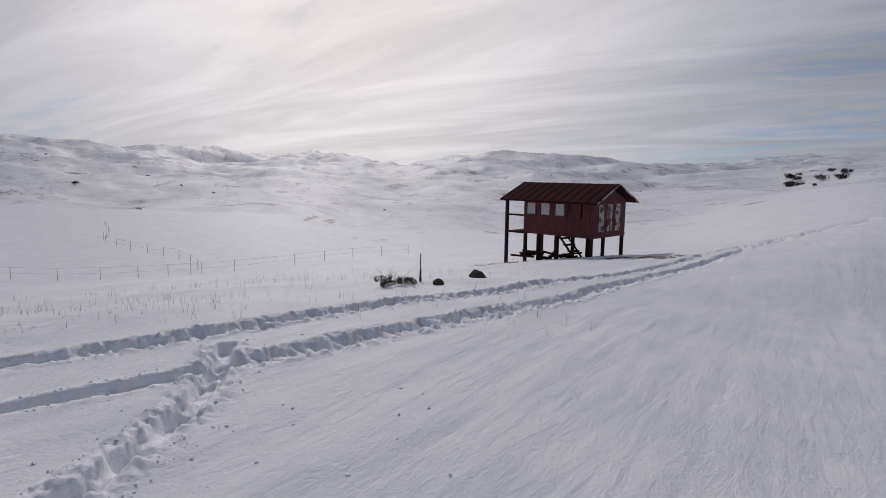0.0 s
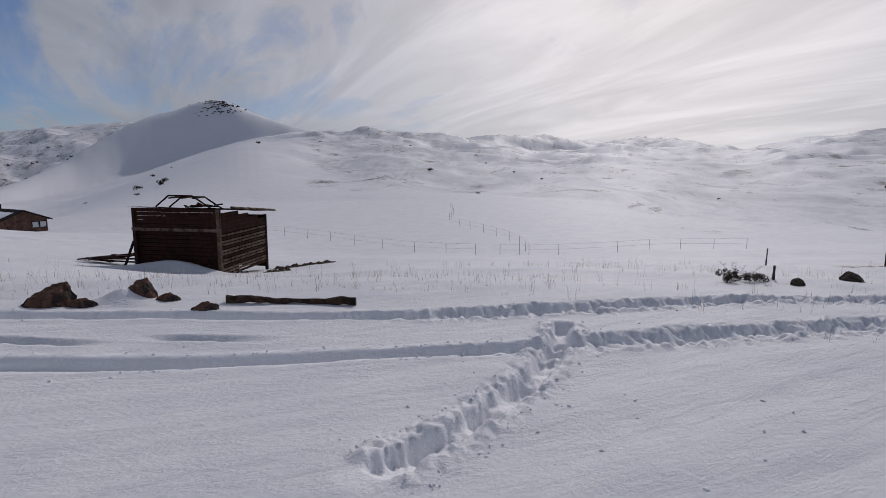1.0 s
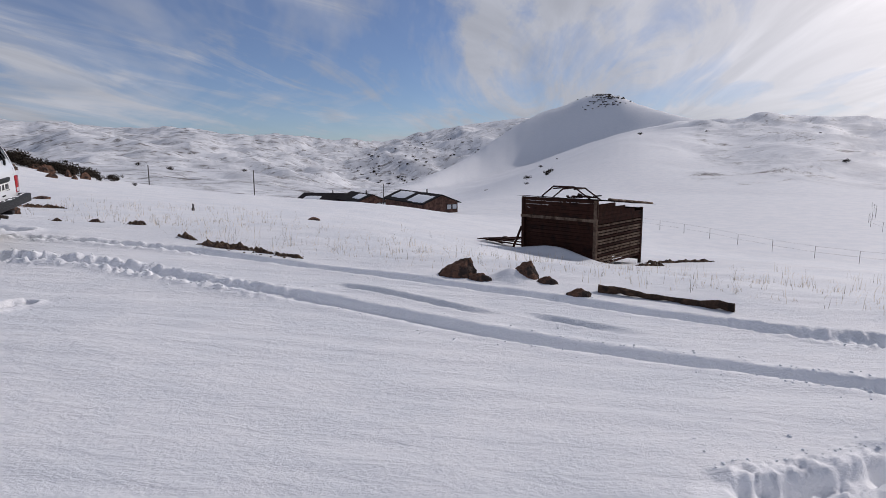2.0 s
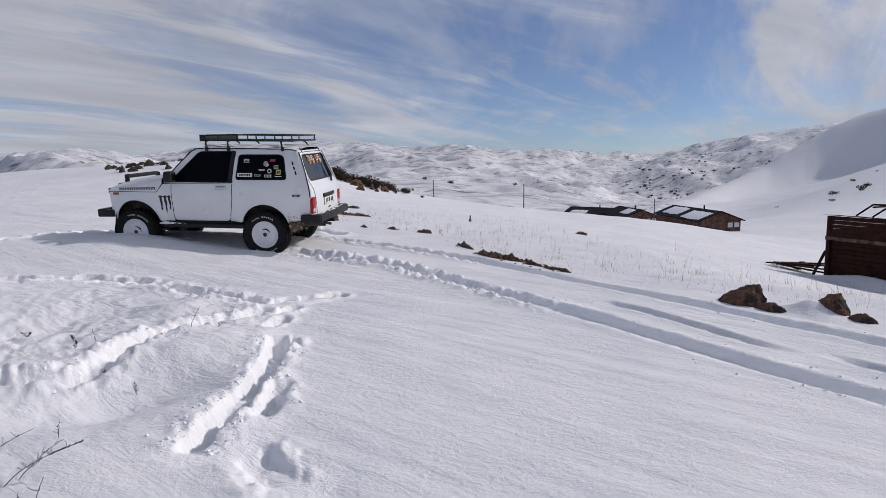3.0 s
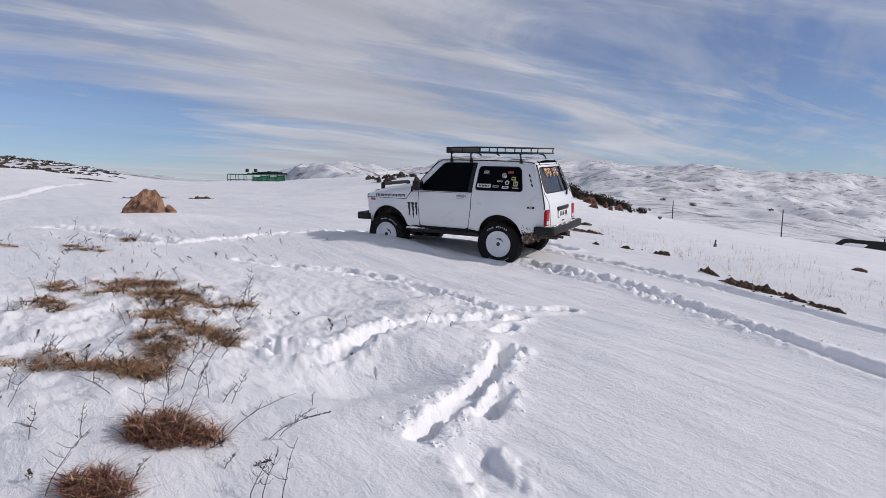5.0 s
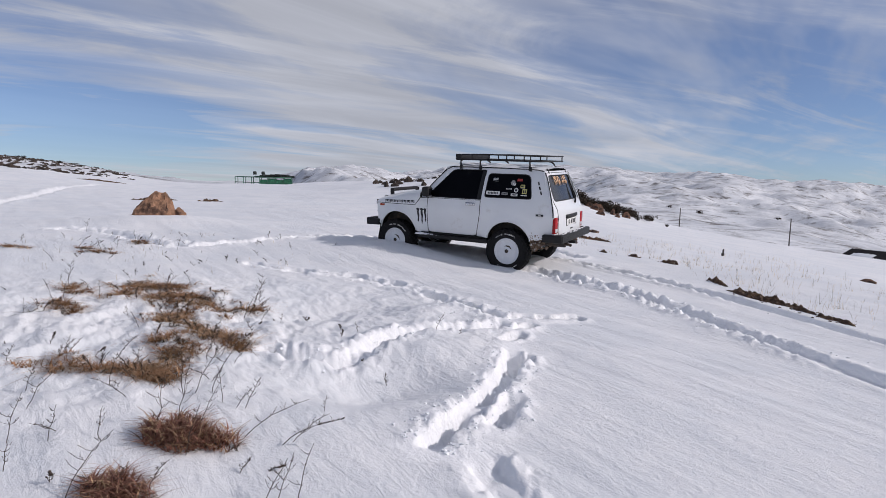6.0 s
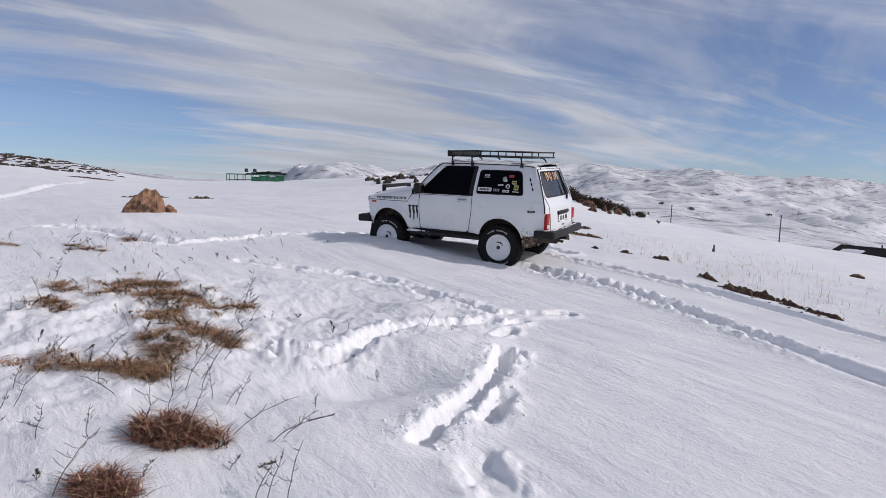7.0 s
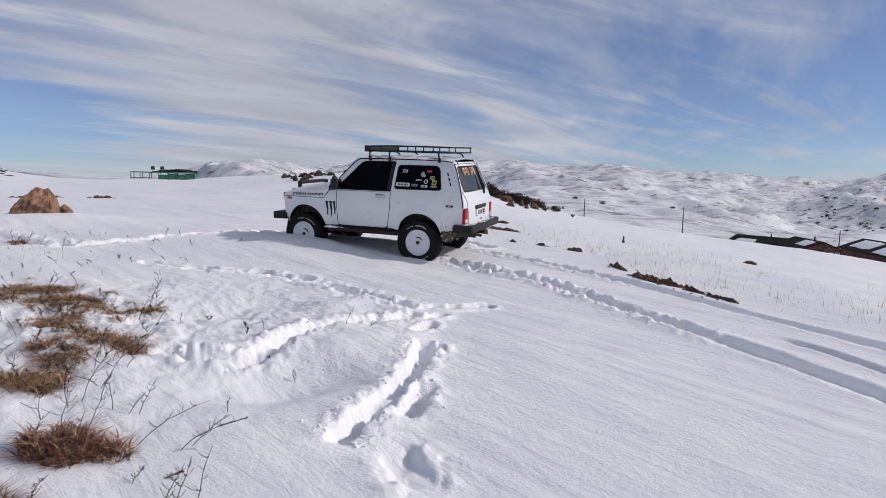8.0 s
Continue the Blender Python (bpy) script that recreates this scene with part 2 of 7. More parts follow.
# foot of the mountain's steep western face: heading, elevation
FOOT = [(40, 0.8), (50, 1.3), (53, 1.3), (58, -0.1), (62.4, -1.54), (68, -3.28), (72, -3.85), (76, -4.3), (84, -4.6)]


def around(table, deg, blur=0.0):
    """Reads a table of headings at the given headings, running on smoothly round the circle."""
    k = np.array(sorted((a % 360, v) for a, v in table), float)
    a = np.concatenate([k[:, 0] - 360, k[:, 0], k[:, 0] + 360])
    v = np.concatenate([k[:, 1]] * 3)
    steps = ((-1.5, 0.08), (-0.9, 0.2), (-0.3, 0.22), (0.3, 0.22), (0.9, 0.2), (1.5, 0.08)) if blur else ((0.0, 1.0),)
    return sum(w * np.interp((deg + blur * d) % 360, a, v) for d, w in steps)


GRIDS = {}


def fbm(x, y, seed, octaves=5):
    """Smooth value noise summed over octaves, -1 to 1."""
    if seed not in GRIDS:
        GRIDS[seed] = np.random.RandomState(seed).rand(256, 256) * 2 - 1
    g = GRIDS[seed]
    total, amp, norm = np.zeros_like(x), 1.0, 0.0
    for k in range(octaves):
        fx, fy = x * 2 ** k + 17.3 * k, y * 2 ** k + 5.1 * k
        ix, iy = np.floor(fx).astype(int), np.floor(fy).astype(int)
        tx, ty = fx - ix, fy - iy
        tx, ty = tx * tx * (3 - 2 * tx), ty * ty * (3 - 2 * ty)
        v = (g[ix % 256, iy % 256] * (1 - tx) + g[(ix + 1) % 256, iy % 256] * tx) * (1 - ty) + \
            (g[ix % 256, (iy + 1) % 256] * (1 - tx) + g[(ix + 1) % 256, (iy + 1) % 256] * tx) * ty
        total, norm, amp = total + amp * v, norm + amp, amp * 0.5
    return total / norm


def plane(x, y):
    """The snowy shoulder on which the walker stands."""
    return 0.005 - 0.0446 * x + 0.0227 * y - 0.09 * np.exp(-((x - 4.3) / 3.2) ** 2 - ((y - 4.2) / 2.4) ** 2) + 0.05 * np.exp(-((x - 8.5) / 2.5) ** 2 - ((y - 0.5) / 2.5) ** 2)


def smooth(v, lo, hi):
    t = np.clip((v - lo) / (hi - lo), 0, 1)
    return t * t * (3 - 2 * t)


def relief(x, y):
    """Height of the undisturbed snow."""
    x, y = np.asarray(x, float), np.asarray(y, float)
    r = np.hypot(x - ORIGIN[0], y - ORIGIN[1]) + 1e-6
    deg = np.degrees(np.arctan2(y - ORIGIN[1], x - ORIGIN[0]))
    sway = deg + 2.6 * smooth(r, 70, 200) * fbm(x * 0.008 + 1, y * 0.008 + 4, 44, 4) * (1 - 0.8 * smooth(deg, 44, 52) * (1 - smooth(deg, 70, 78)))
    turn = lambda column, table, blur=2.6: around([(row[0], row[column]) for row in table], sway, blur)
    lift = lambda dist, el: ORIGIN[2] + dist * np.tan(np.radians(el))
    edge = 8.8
    near = plane(x, y)
    rim = plane(ORIGIN[0] + edge * np.cos(np.radians(deg)), ORIGIN[1] + edge * np.sin(np.radians(deg)))
    ridge_r = around([row[:2] for row in RIDGE], deg, 4.0)
    ridge_el = around([(row[0], row[2]) for row in RIDGE], deg + 0.5 * fbm(x * 0.02, y * 0.02, 45, 3), 0.7)
    zr = lift(ridge_r, ridge_el)
    zf = lift(FAR_R, around(FAR_SKY, deg, 0.9))
    z110 = lift(110, turn(6, SLOPES))
    dip = np.minimum(zr, zf) - 0.02 * ridge_r
    steep = smooth(deg, 42, 50) * (1 - smooth(deg, 75, 82))
    half = 110 + (ridge_r - 110) * (0.55 + 0.335 * steep)
    foot = (1 - steep) * (z110 + (zr - z110) * 0.42) + steep * lift(half, around(FOOT, deg, 1.5))
    dists = [edge, 12.5, 20.0, 32.0, 47.0, 75.0, 110.0, half, ridge_r, np.minimum(ridge_r * 1.35, 1250.0), FAR_R, 2600.0, 6000.0]
    vals = [rim] + [lift(d, turn(k + 1, SLOPES)) for k, d in enumerate((12.5, 20, 32, 47, 75, 110))] + [foot, zr, dip, zf, zf * 0.6, zf * 0.2]
    lr = np.log(r)
    z = near.copy()
    for k in range(len(vals) - 1):
        lo, hi = np.log(dists[k]), np.log(dists[k + 1])
        t = np.clip((lr - lo) / np.maximum(hi - lo, 1e-6), 0, 1)
        s = t * t * (3 - 2 * t)
        t = s if k in (0, 8) else (0.45 * s + 0.55 * t)
        z = np.where(lr > lo, vals[k] * (1 - t) + vals[k + 1] * t, z)
    field = smooth(deg, 16, 22) * (1 - smooth(deg, 58, 64)) * smooth(r, 40, 50) * (1 - smooth(r, 96, 125))
    tops = (1 - 0.92 * smooth(r, ridge_r * 0.80, ridge_r * 0.98) * (1 - smooth(r, ridge_r * 1.05, ridge_r * 1.4))) * (1 - 0.92 * smooth(r, FAR_R * 0.85, FAR_R) * (1 - smooth(r, FAR_R, FAR_R * 1.3)))
    free = smooth(r, 90, 240) * tops * (1 - field) * (1 - 0.75 * smooth(deg, 46, 52) * (1 - smooth(deg, 68, 76)) * (1 - smooth(r, ridge_r, ridge_r * 1.2)))
    rugged = 0.80 + 0.20 * smooth(deg, 62, 80) * (1 - smooth(deg, 135, 150))
    z = z + free * np.minimum(r, 900) * (0.018 - 0.007 * smooth(deg, 55, 70)) * fbm(x * 0.0085, y * 0.0085, 12, 6)
    z = z + free * np.minimum(r, 900) * 0.012 * (0.35 - np.abs(fbm(x * 0.017 + 9, y * 0.017, 9, 5))) * rugged
    gully = 1 - 2.2 * np.abs(fbm(x * 0.0052 + 31, y * 0.0052 + 7, 23, 4))
    z = z + free * (24.0 - 8.0 * smooth(deg, 84, 92)) * (gully - 0.55) * rugged * smooth(r, 260, 600)
    fold = 1 - 2.2 * np.abs(fbm(x * 0.0135 + 11, y * 0.0135 + 3, 19, 5))
    z = z + free * (3.4 + 1.2 * (1 - smooth(deg, 38, 46))) * (fold - 0.5) * rugged
    z = z + free * 1.1 * fbm(x * 0.045, y * 0.045, 21, 5) * rugged
    # rolling ground in the middle distance
    z = z + smooth(r, 14, 40) * (1 - smooth(r, 90, 160)) * (1 - field) * 0.30 * fbm(x * 0.09 + 2, y * 0.09 + 5, 14, 4)
    # low drifts close by
    z = z + 0.045 * fbm(x * 0.22 + 4, y * 0.22, 11, 4) * smooth(r, 0.5, 9) * (1 - smooth(r, 40, 90))
    c, d = x * np.cos(np.radians(-26)) + y * np.sin(np.radians(-26)), -x * np.sin(np.radians(-26)) + y * np.cos(np.radians(-26))
    z = z + (0.022 * fbm(c * 0.35, d * 2.2, 13, 4) + 0.009 * fbm(c * 1.1, d * 5.5, 17, 3)) * (1 - smooth(r, 30, 60))
    return z


def height(x, y):
    return float(surface(np.array([x]), np.array([y]))[0])


CAR_XY = (-4.75, 10.11)

def polar(deg, r):
    return ORIGIN[0] + r * math.cos(radians(deg)), ORIGIN[1] + r * math.sin(radians(deg))


# wheel tracks and trodden lines: points of x and y
TRACK_LEFT = [(-3.75, 9.42), (-3.18, 9.48), (-2.22, 9.08), (-1.42, 8.62), (-0.60, 7.84), (0.31, 6.93), (1.01, 6.36), (1.80, 5.55), (2.62, 4.78), (3.42, 4.20), (4.32, 3.50), (5.30, 2.45), (6.40, 1.55), (8.20, 0.15), (10.42, -1.55), (14.3, -3.8), (17.2, -6.7), (20.7, -10.1), (23.6, -13.1), (27.8, -17.7)]
TRACK_RIGHT = [(-3.90, 10.85), (-3.10, 10.82), (-2.10, 10.55), (-0.95, 9.98), (0.05, 9.18), (0.72, 8.55), (1.40, 7.92), (2.10, 7.32), (2.90, 6.66), (3.90, 5.82), (4.85, 4.98), (6.00, 3.85), (7.15, 2.88), (8.90, 1.50), (11.2, -0.35), (13.4, -2.0), (17.2, -5.3), (19.5, -7.9), (22.0, -10.7), (29.7, -18.5)]
OLD_TRACKS = [[(1.15, 7.08), (1.68, 6.62), (2.22, 6.02), (2.48, 5.72), (2.85, 5.36)], [(2.95, 5.56), (3.20, 5.26), (3.60, 4.90), (4.0, 4.55)], [(4.30, 4.30), (4.75, 3.95)]]
PLOUGH = [(-3.94, 3.81), (-3.68, 3.90), (-3.35, 3.95), (-3.09, 4.08), (-3.12, 4.46), (-3.06, 4.96), (-2.79, 5.43), (-2.54, 5.71), (-2.36, 6.10)]
TRENCH = [(-1.95, 5.10), (-1.80, 4.60), (-1.74, 4.15), (-1.74, 3.78), (-1.74, 3.47), (-1.73, 3.17), (-1.73, 3.00)]
TRENCH_2 = [(-1.55, 4.10), (-1.52, 3.76), (-1.48, 3.48)]
TRENCH_3 = [(-1.42, 3.08), (-1.26, 2.95), (-1.14, 2.84), (-1.00, 2.72)]
FOOT_TRAIL = [(-6.90, 6.80), (-6.38, 6.84), (-5.78, 6.92), (-5.26, 7.10), (-4.59, 7.04), (-4.01, 6.86), (-3.39, 6.62), (-2.81, 6.34), (-2.40, 6.25)]
TRAIL_CAR = [(6.46, 2.72), (5.90, 2.48), (5.47, 2.36), (4.86, 2.18), (4.22, 2.10), (3.67, 2.05), (3.24, 2.02), (2.82, 2.05), (2.40, 2.10)]
FAR_TRAIL = [(-8.85, 7.20), (-8.49, 8.02), (-8.22, 8.90), (-7.90, 9.85), (-7.40, 10.9), (-6.60, 11.9), (-5.40, 12.6)]
FAR_TRAIL_2 = [(-3.00, 11.6), (-4.10, 12.6), (-5.43, 14.2), (-7.0, 16.4), (-9.2, 19.2), (-12.5, 22.5), (-17.0, 26.0)]
FAR_TRAIL_4 = [polar(154.5, 26.0), polar(152.0, 33.0), polar(149.5, 42.0), polar(147.3, 54.0)]
FAR_TRAIL_3 = [(-13.5, 7.6), (-12.2, 8.0), (-11.0, 7.6), (-9.9, 7.2), (-8.9, 7.3)]
# single footprints: x, y, heading in degrees
PRINTS = [(-6.90, 6.83, 10), (-6.50, 6.78, 20), (-6.05, 6.95, 5), (-5.62, 6.92, 30), (-5.20, 7.14, 10), (-4.82, 7.02, -15), (-4.45, 7.06, -20), (-4.10, 6.84, -25),
          (-3.70, 6.78, -22), (-3.36, 6.58, -30), (-3.05, 6.50, -25), (-2.74, 6.30, -20), (-2.33, 6.36, 30), (-2.14, 6.46, 45), (-1.97, 6.62, 60), (-1.86, 6.74, 40),
          (-2.15, 5.98, 75), (-2.11, 5.52, 80), (-1.80, 4.92, 78)]


def along(x, y, line):
    """Distance from each place to a line (2 m where it is farther off), and how far along it the nearest place lies."""
    k = np.array(line, float)
    best, run = np.full(x.shape, 2.0), np.zeros(x.shape)
    total = float(np.hypot(*np.diff(k, axis=0).T).sum())
    near = np.nonzero((x > k[:, 0].min() - 2) & (x < k[:, 0].max() + 2) & (y > k[:, 1].min() - 2) & (y < k[:, 1].max() + 2))[0]
    gone = 0.0
    for (ax, ay), (bx, by) in zip(line, line[1:]):
        l2 = (bx - ax) ** 2 + (by - ay) ** 2
        q = near[(x[near] > min(ax, bx) - 2) & (x[near] < max(ax, bx) + 2) & (y[near] > min(ay, by) - 2) & (y[near] < max(ay, by) + 2)]
        t = np.clip(((x[q] - ax) * (bx - ax) + (y[q] - ay) * (by - ay)) / l2, 0, 1)
        d = np.hypot(x[q] - ax - t * (bx - ax), y[q] - ay - t * (by - ay))
        won = d < best[q]
        best[q[won]], run[q[won]] = d[won], gone + t[won] * l2 ** 0.5
        gone += l2 ** 0.5
    return best, run, total


def smoothed(line, rounds=2):
    for _ in range(rounds):
        out = [line[0]]
        for (ax, ay), (bx, by) in zip(line, line[1:]):
            out += [(ax * 0.75 + bx * 0.25, ay * 0.75 + by * 0.25), (ax * 0.25 + bx * 0.75, ay * 0.25 + by * 0.75)]
        line = out + [line[-1]]
    return line


def bell(x, y, cx, cy, sx, sy, turn=0.0):
    a = np.radians(turn)
    u, v = (x - cx) * np.cos(a) + (y - cy) * np.sin(a), -(x - cx) * np.sin(a) + (y - cy) * np.cos(a)
    return np.exp(-(u / sx) ** 2 - (v / sy) ** 2)


def surface(x, y):
    """Height of the snow with what has been trodden and driven into it."""
    x, y = np.asarray(x, float), np.asarray(y, float)
    z = relief(x, y)
    pick = np.hypot(x, y - 4) < 62
    if not pick.any():
        return z
    u, v = x[pick], y[pick]
    h = z[pick]
    fine = fbm(u * 5.0, v * 5.0, 31, 4)
    crumb = fbm(u * 15.0, v * 15.0, 33, 2)
    # drifts, hollows and the bank along the car
    cu, cv = u - CAR_XY[0], v - CAR_XY[1]
    h += 0.15 * bell(cu, cv, -2.2, -0.5, 1.8, 1.5) + 0.13 * bell(cu, cv, -1.15, -0.92, 0.75, 0.5) + 0.07 * bell(cu, cv, -0.15, -0.98, 0.75, 0.40) + 0.07 * bell(cu, cv, -0.7, -1.9, 2.2, 0.8, -8)
    h += 0.12 * bell(cu, cv, 0.0, 0.15, 1.5, 0.75) + 0.04 * bell(cu, cv, 0.9, -0.9, 0.6, 0.35)
    # drift against the shed
    h += 0.34 * bell(u, v, 8.85, 14.55, 1.15, 0.42, -65)
    h -= 0.22 * bell(u, v, -4.3, 5.5, 0.9, 0.45, 40) + 0.20 * bell(u, v, -2.55, 3.85, 0.55, 0.35, 50)
    h += 0.08 * bell(u, v, -3.6, 5.9, 0.9, 0.4, 30) + 0.08 * bell(u, v, -2.5, 4.8, 0.5, 0.6)
    h += 0.24 * bell(u, v, -13.6, 10.2, 2.4, 1.3, 40) + 0.15 * bell(u, v, 3.61, 6.95, 0.22, 0.17, -25)
    lumps = fbm(u * 7.5, v * 7.5, 37, 3)
    # wheel tracks
    for line, deep, wide in [(TRACK_LEFT, 0.085, 0.135), (TRACK_RIGHT, 0.085, 0.130)] + [(k, 0.055, 0.085) for k in OLD_TRACKS]:
        d, run, total = along(u, v, smoothed(line))
        torn = 1 - 0.80 * smooth(run, 3.0, 5.0) * (1 - smooth(run, 10.0, 13.0))
        if line in OLD_TRACKS:
            torn = 0.25 + 0 * run
        rough_end = smooth(run, 10.0, 14.0)
        wide = wide * (1 + 0.45 * rough_end)
        d = d + (0.045 * fine + 0.018 * crumb) * torn + 0.07 * fine * rough_end
        ends = smooth(run, 0.0, 0.5) * (1 - smooth(run, total - 0.8, total))
        h += ends * (-deep * (1 - smooth(d, wide * 0.70, wide * 1.25)) + (0.012 + 0.018 * (1 - smooth(run, 2.5, 4.5)) * (line not in OLD_TRACKS)) * np.exp(-((d - wide * 1.60) / 0.08) ** 2) * (1.0 + (0.4 * fine + 0.9 * crumb) * torn))
        h += ends * ((0.018 * crumb + 0.010 * fine) * torn + (0.05 * lumps + 0.03 * crumb) * rough_end) * (1 - smooth(d, wide, wide * 2.4))
        if line is TRACK_LEFT:
            h += smooth(run, 0.6, 1.4) * (1 - smooth(run, 4.6, 6.0)) * (0.035 + 0.050 * crumb) * np.exp(-(d / 0.26) ** 2)
    # trodden lines
    for line, deep, wide, mess, bank in ((PLOUGH, 0.13, 0.12, 0.45, 0.026), (TRENCH, 0.19, 0.085, 0.40, 0.022), (TRENCH_2, 0.16, 0.08, 0.40, 0.02), (TRENCH_3, 0.05, 0.11, 0.70, 0.012), (FOOT_TRAIL, 0.06, 0.10, 0.6, 0.015), (TRAIL_CAR, 0.14, 0.11, 0.7, 0.03), (FAR_TRAIL, 0.10, 0.13, 0.8, 0.03), (FAR_TRAIL_2, 0.14, 0.16, 0.8, 0.03), (FAR_TRAIL_4, 0.12, 0.24, 1.2, 0.05), (FAR_TRAIL_3, 0.12, 0.20, 0.9, 0.03)):
        d, run, total = along(u, v, smoothed(line))
        d = d + (0.040 * fine + 0.020 * crumb) * mess
        ends = smooth(run, -0.01, 0.15) * (1 - smooth(run, total - 0.15, total + 0.01))
        lump = 0.80 + 0.30 * np.sin(run * 9.0 + 2 * fine) + 0.3 * fine
        h += ends * (-deep * lump * (1 - smooth(d, wide * 0.6, wide * 1.2)) + bank * np.exp(-((d - wide * 1.8) / 0.10) ** 2) * (0.8 + 0.5 * fine + 0.9 * crumb + 0.3 * lumps))
        h += ends * mess * (0.022 * crumb + 0.02 * fine + 0.012 * lumps) * (1 - smooth(d, wide, wide * 3.0))
    for k, (px, py, deg) in enumerate(PRINTS):
        a = np.radians(deg)
        near = (np.abs(u - px) < 0.6) & (np.abs(v - py) < 0.6)
        if not near.any():
            continue
        un, vn = u[near] - px, v[near] - py
        p, q = un * np.cos(a) + vn * np.sin(a), -un * np.sin(a) + vn * np.cos(a)
        d = np.hypot(p / (0.150 + 0.02 * (k % 3)), q / (0.078 + 0.014 * (p > 0))) + 0.30 * fine[near] + 0.10 * crumb[near]
        h[near] += -(0.13 + 0.03 * (k % 3)) * (1 - smooth(d, 0.75, 1.1)) + 0.014 * np.exp(-((d - 1.35) / 0.28) ** 2) * (1 + 0.5 * crumb[near] + 0.3 * fine[near])
    # bare, lumpy ground between the tufts
    rough = bell(u, v, -5.4, 3.6, 3.2, 1.9, 50)
    h += rough * (0.075 * fbm(u * 2.2, v * 2.2, 41, 4) + 0.070 * fine + 0.020 * crumb)
    z[pick] = h
    return z


def build_ground():
    inner = np.concatenate([np.arange(0.1, 2.0, 0.1), np.arange(2.0, 11.5, 0.032), np.arange(11.5, 20.0, 0.055)])
    outer = 20.0 * (1.017 ** np.arange(1, 332))
    rad = np.concatenate([[0.0], inner, outer])
    seen = np.arange(-36, 158, 0.165)
    rest = np.arange(158, 324, 2.0)
    deg = np.concatenate([seen, rest])
    A, R = np.meshgrid(np.radians(deg), rad)
    X, Y = ORIGIN[0] + R * np.cos(A), ORIGIN[1] + R * np.sin(A)
    Z = surface(X.ravel(), Y.ravel())
    nr, na = X.shape
    me = bpy.data.meshes.new("ground")
    co = np.stack([X.ravel(), Y.ravel(), Z], 1)
    i, j = np.meshgrid(np.arange(nr - 1), np.arange(na), indexing="ij")
    j2 = (j + 1) % na
    quads = np.stack([i * na + j, (i + 1) * na + j, (i + 1) * na + j2, i * na + j2], -1).reshape(-1, 4)
    me.vertices.add(len(co))
    me.vertices.foreach_set("co", co.ravel())
    me.loops.add(quads.size)
    me.loops.foreach_set("vertex_index", quads.ravel().astype(np.int32))
    me.polygons.add(len(quads))
    me.polygons.foreach_set("loop_start", np.arange(0, quads.size, 4, dtype=np.int32))
    me.polygons.foreach_set("use_smooth", np.ones(len(quads), bool))
    me.update()
    x, y = co[:, 0], co[:, 1]
    r = np.hypot(x - ORIGIN[0], y - ORIGIN[1])
    deg = np.degrees(np.arctan2(y, x))
    # share of bare ground; it also sets how much hill shade is painted in
    bare = 0.135 * smooth(r, 45, 150) * (0.75 + 0.25 * smooth(deg, 60, 76)) - 0.25 * (1 - smooth(r, 30, 60)) - 0.16 * smooth(deg, 46, 50) * (1 - smooth(deg, 70, 75)) * (1 - smooth(r, 720, 780)) - 0.25 * smooth(deg, 14, 20) * (1 - smooth(deg, 60, 66)) * (1 - smooth(r, 100, 130))
    layer = me.attributes.new("bare", "FLOAT", "POINT")
    layer.data.foreach_set("value", bare.astype(np.float32))
    # snow that feet and wheels have broken up
    near = r < 60
    u, v = x[near], y[near]
    fresh = np.zeros(len(x))
    got = np.zeros(len(u))
    for line, wide in ((PLOUGH, 0.20), (TRENCH, 0.18), (TRENCH_2, 0.17), (TRAIL_CAR, 0.17), (FOOT_TRAIL, 0.16), (TRENCH_3, 0.2), (TRACK_LEFT, 0.24), (TRACK_RIGHT, 0.20), (FAR_TRAIL, 0.26), (FAR_TRAIL_2, 0.3), (FAR_TRAIL_4, 0.34), (FAR_TRAIL_3, 0.34)):
        d = along(u, v, smoothed(line))[0] + 0.10 * fbm(u * 5.0, v * 5.0, 35, 3)
        got = np.maximum(got, 1 - smooth(d, wide * 0.7, wide * 1.2))
    for px, py, _ in PRINTS:
        got = np.maximum(got, 1 - smooth(np.hypot(u - px, v - py) + 0.10 * fbm(u * 5.0, v * 5.0, 35, 3), 0.12, 0.26))
    fresh[near] = got
    layer = me.attributes.new("broken", "FLOAT", "POINT")
    layer.data.foreach_set("value", fresh.astype(np.float32))
    me.materials.append(SNOW)
    ob = new("ground", me)
    tagged(ob, "wind-packed white snow over rolling hills with trodden tracks", "snow", kind="structure")
    return ob


build_ground()

# ---------------------------------------------------------------- building helpers
from mathutils.geometry import delaunay_2d_cdt


def part(name, bm, mat, parent=None, label="", smooth_shade=True):
    """Links a bmesh as one mesh object under a thing or a part."""
    me = bpy.data.meshes.new(name)
    for f in bm.faces:
        f.smooth = smooth_shade
    bm.to_mesh(me)
    bm.free()
    if mat:
        me.materials.append(mat)
    ob = new(name, me)
    if parent:
        ob.parent = parent
    if label:
        tagged(ob, label)
    return ob


def box(bm, lo, hi, bevel=0.0, m=None, segs=2):
    """A bevelled box between two corners."""
    lo, hi = Vector(lo), Vector(hi)
    made = bmesh.ops.create_cube(bm, size=1.0)["verts"]
    for v in made:
        v.co = Vector([(lo[i] + hi[i]) / 2 + v.co[i] * (hi[i] - lo[i]) for i in range(3)])
    if bevel:
        edges = list({e for v in made for e in v.link_edges})
        got = bmesh.ops.bevel(bm, geom=edges, offset=bevel, segments=segs, affect="EDGES", profile=0.5)
        made = list({v for f in got["faces"] for v in f.verts} | {v for v in made if v.is_valid})
    if m is not None:
        bmesh.ops.transform(bm, matrix=m, verts=[v for v in made if v.is_valid])
    return made


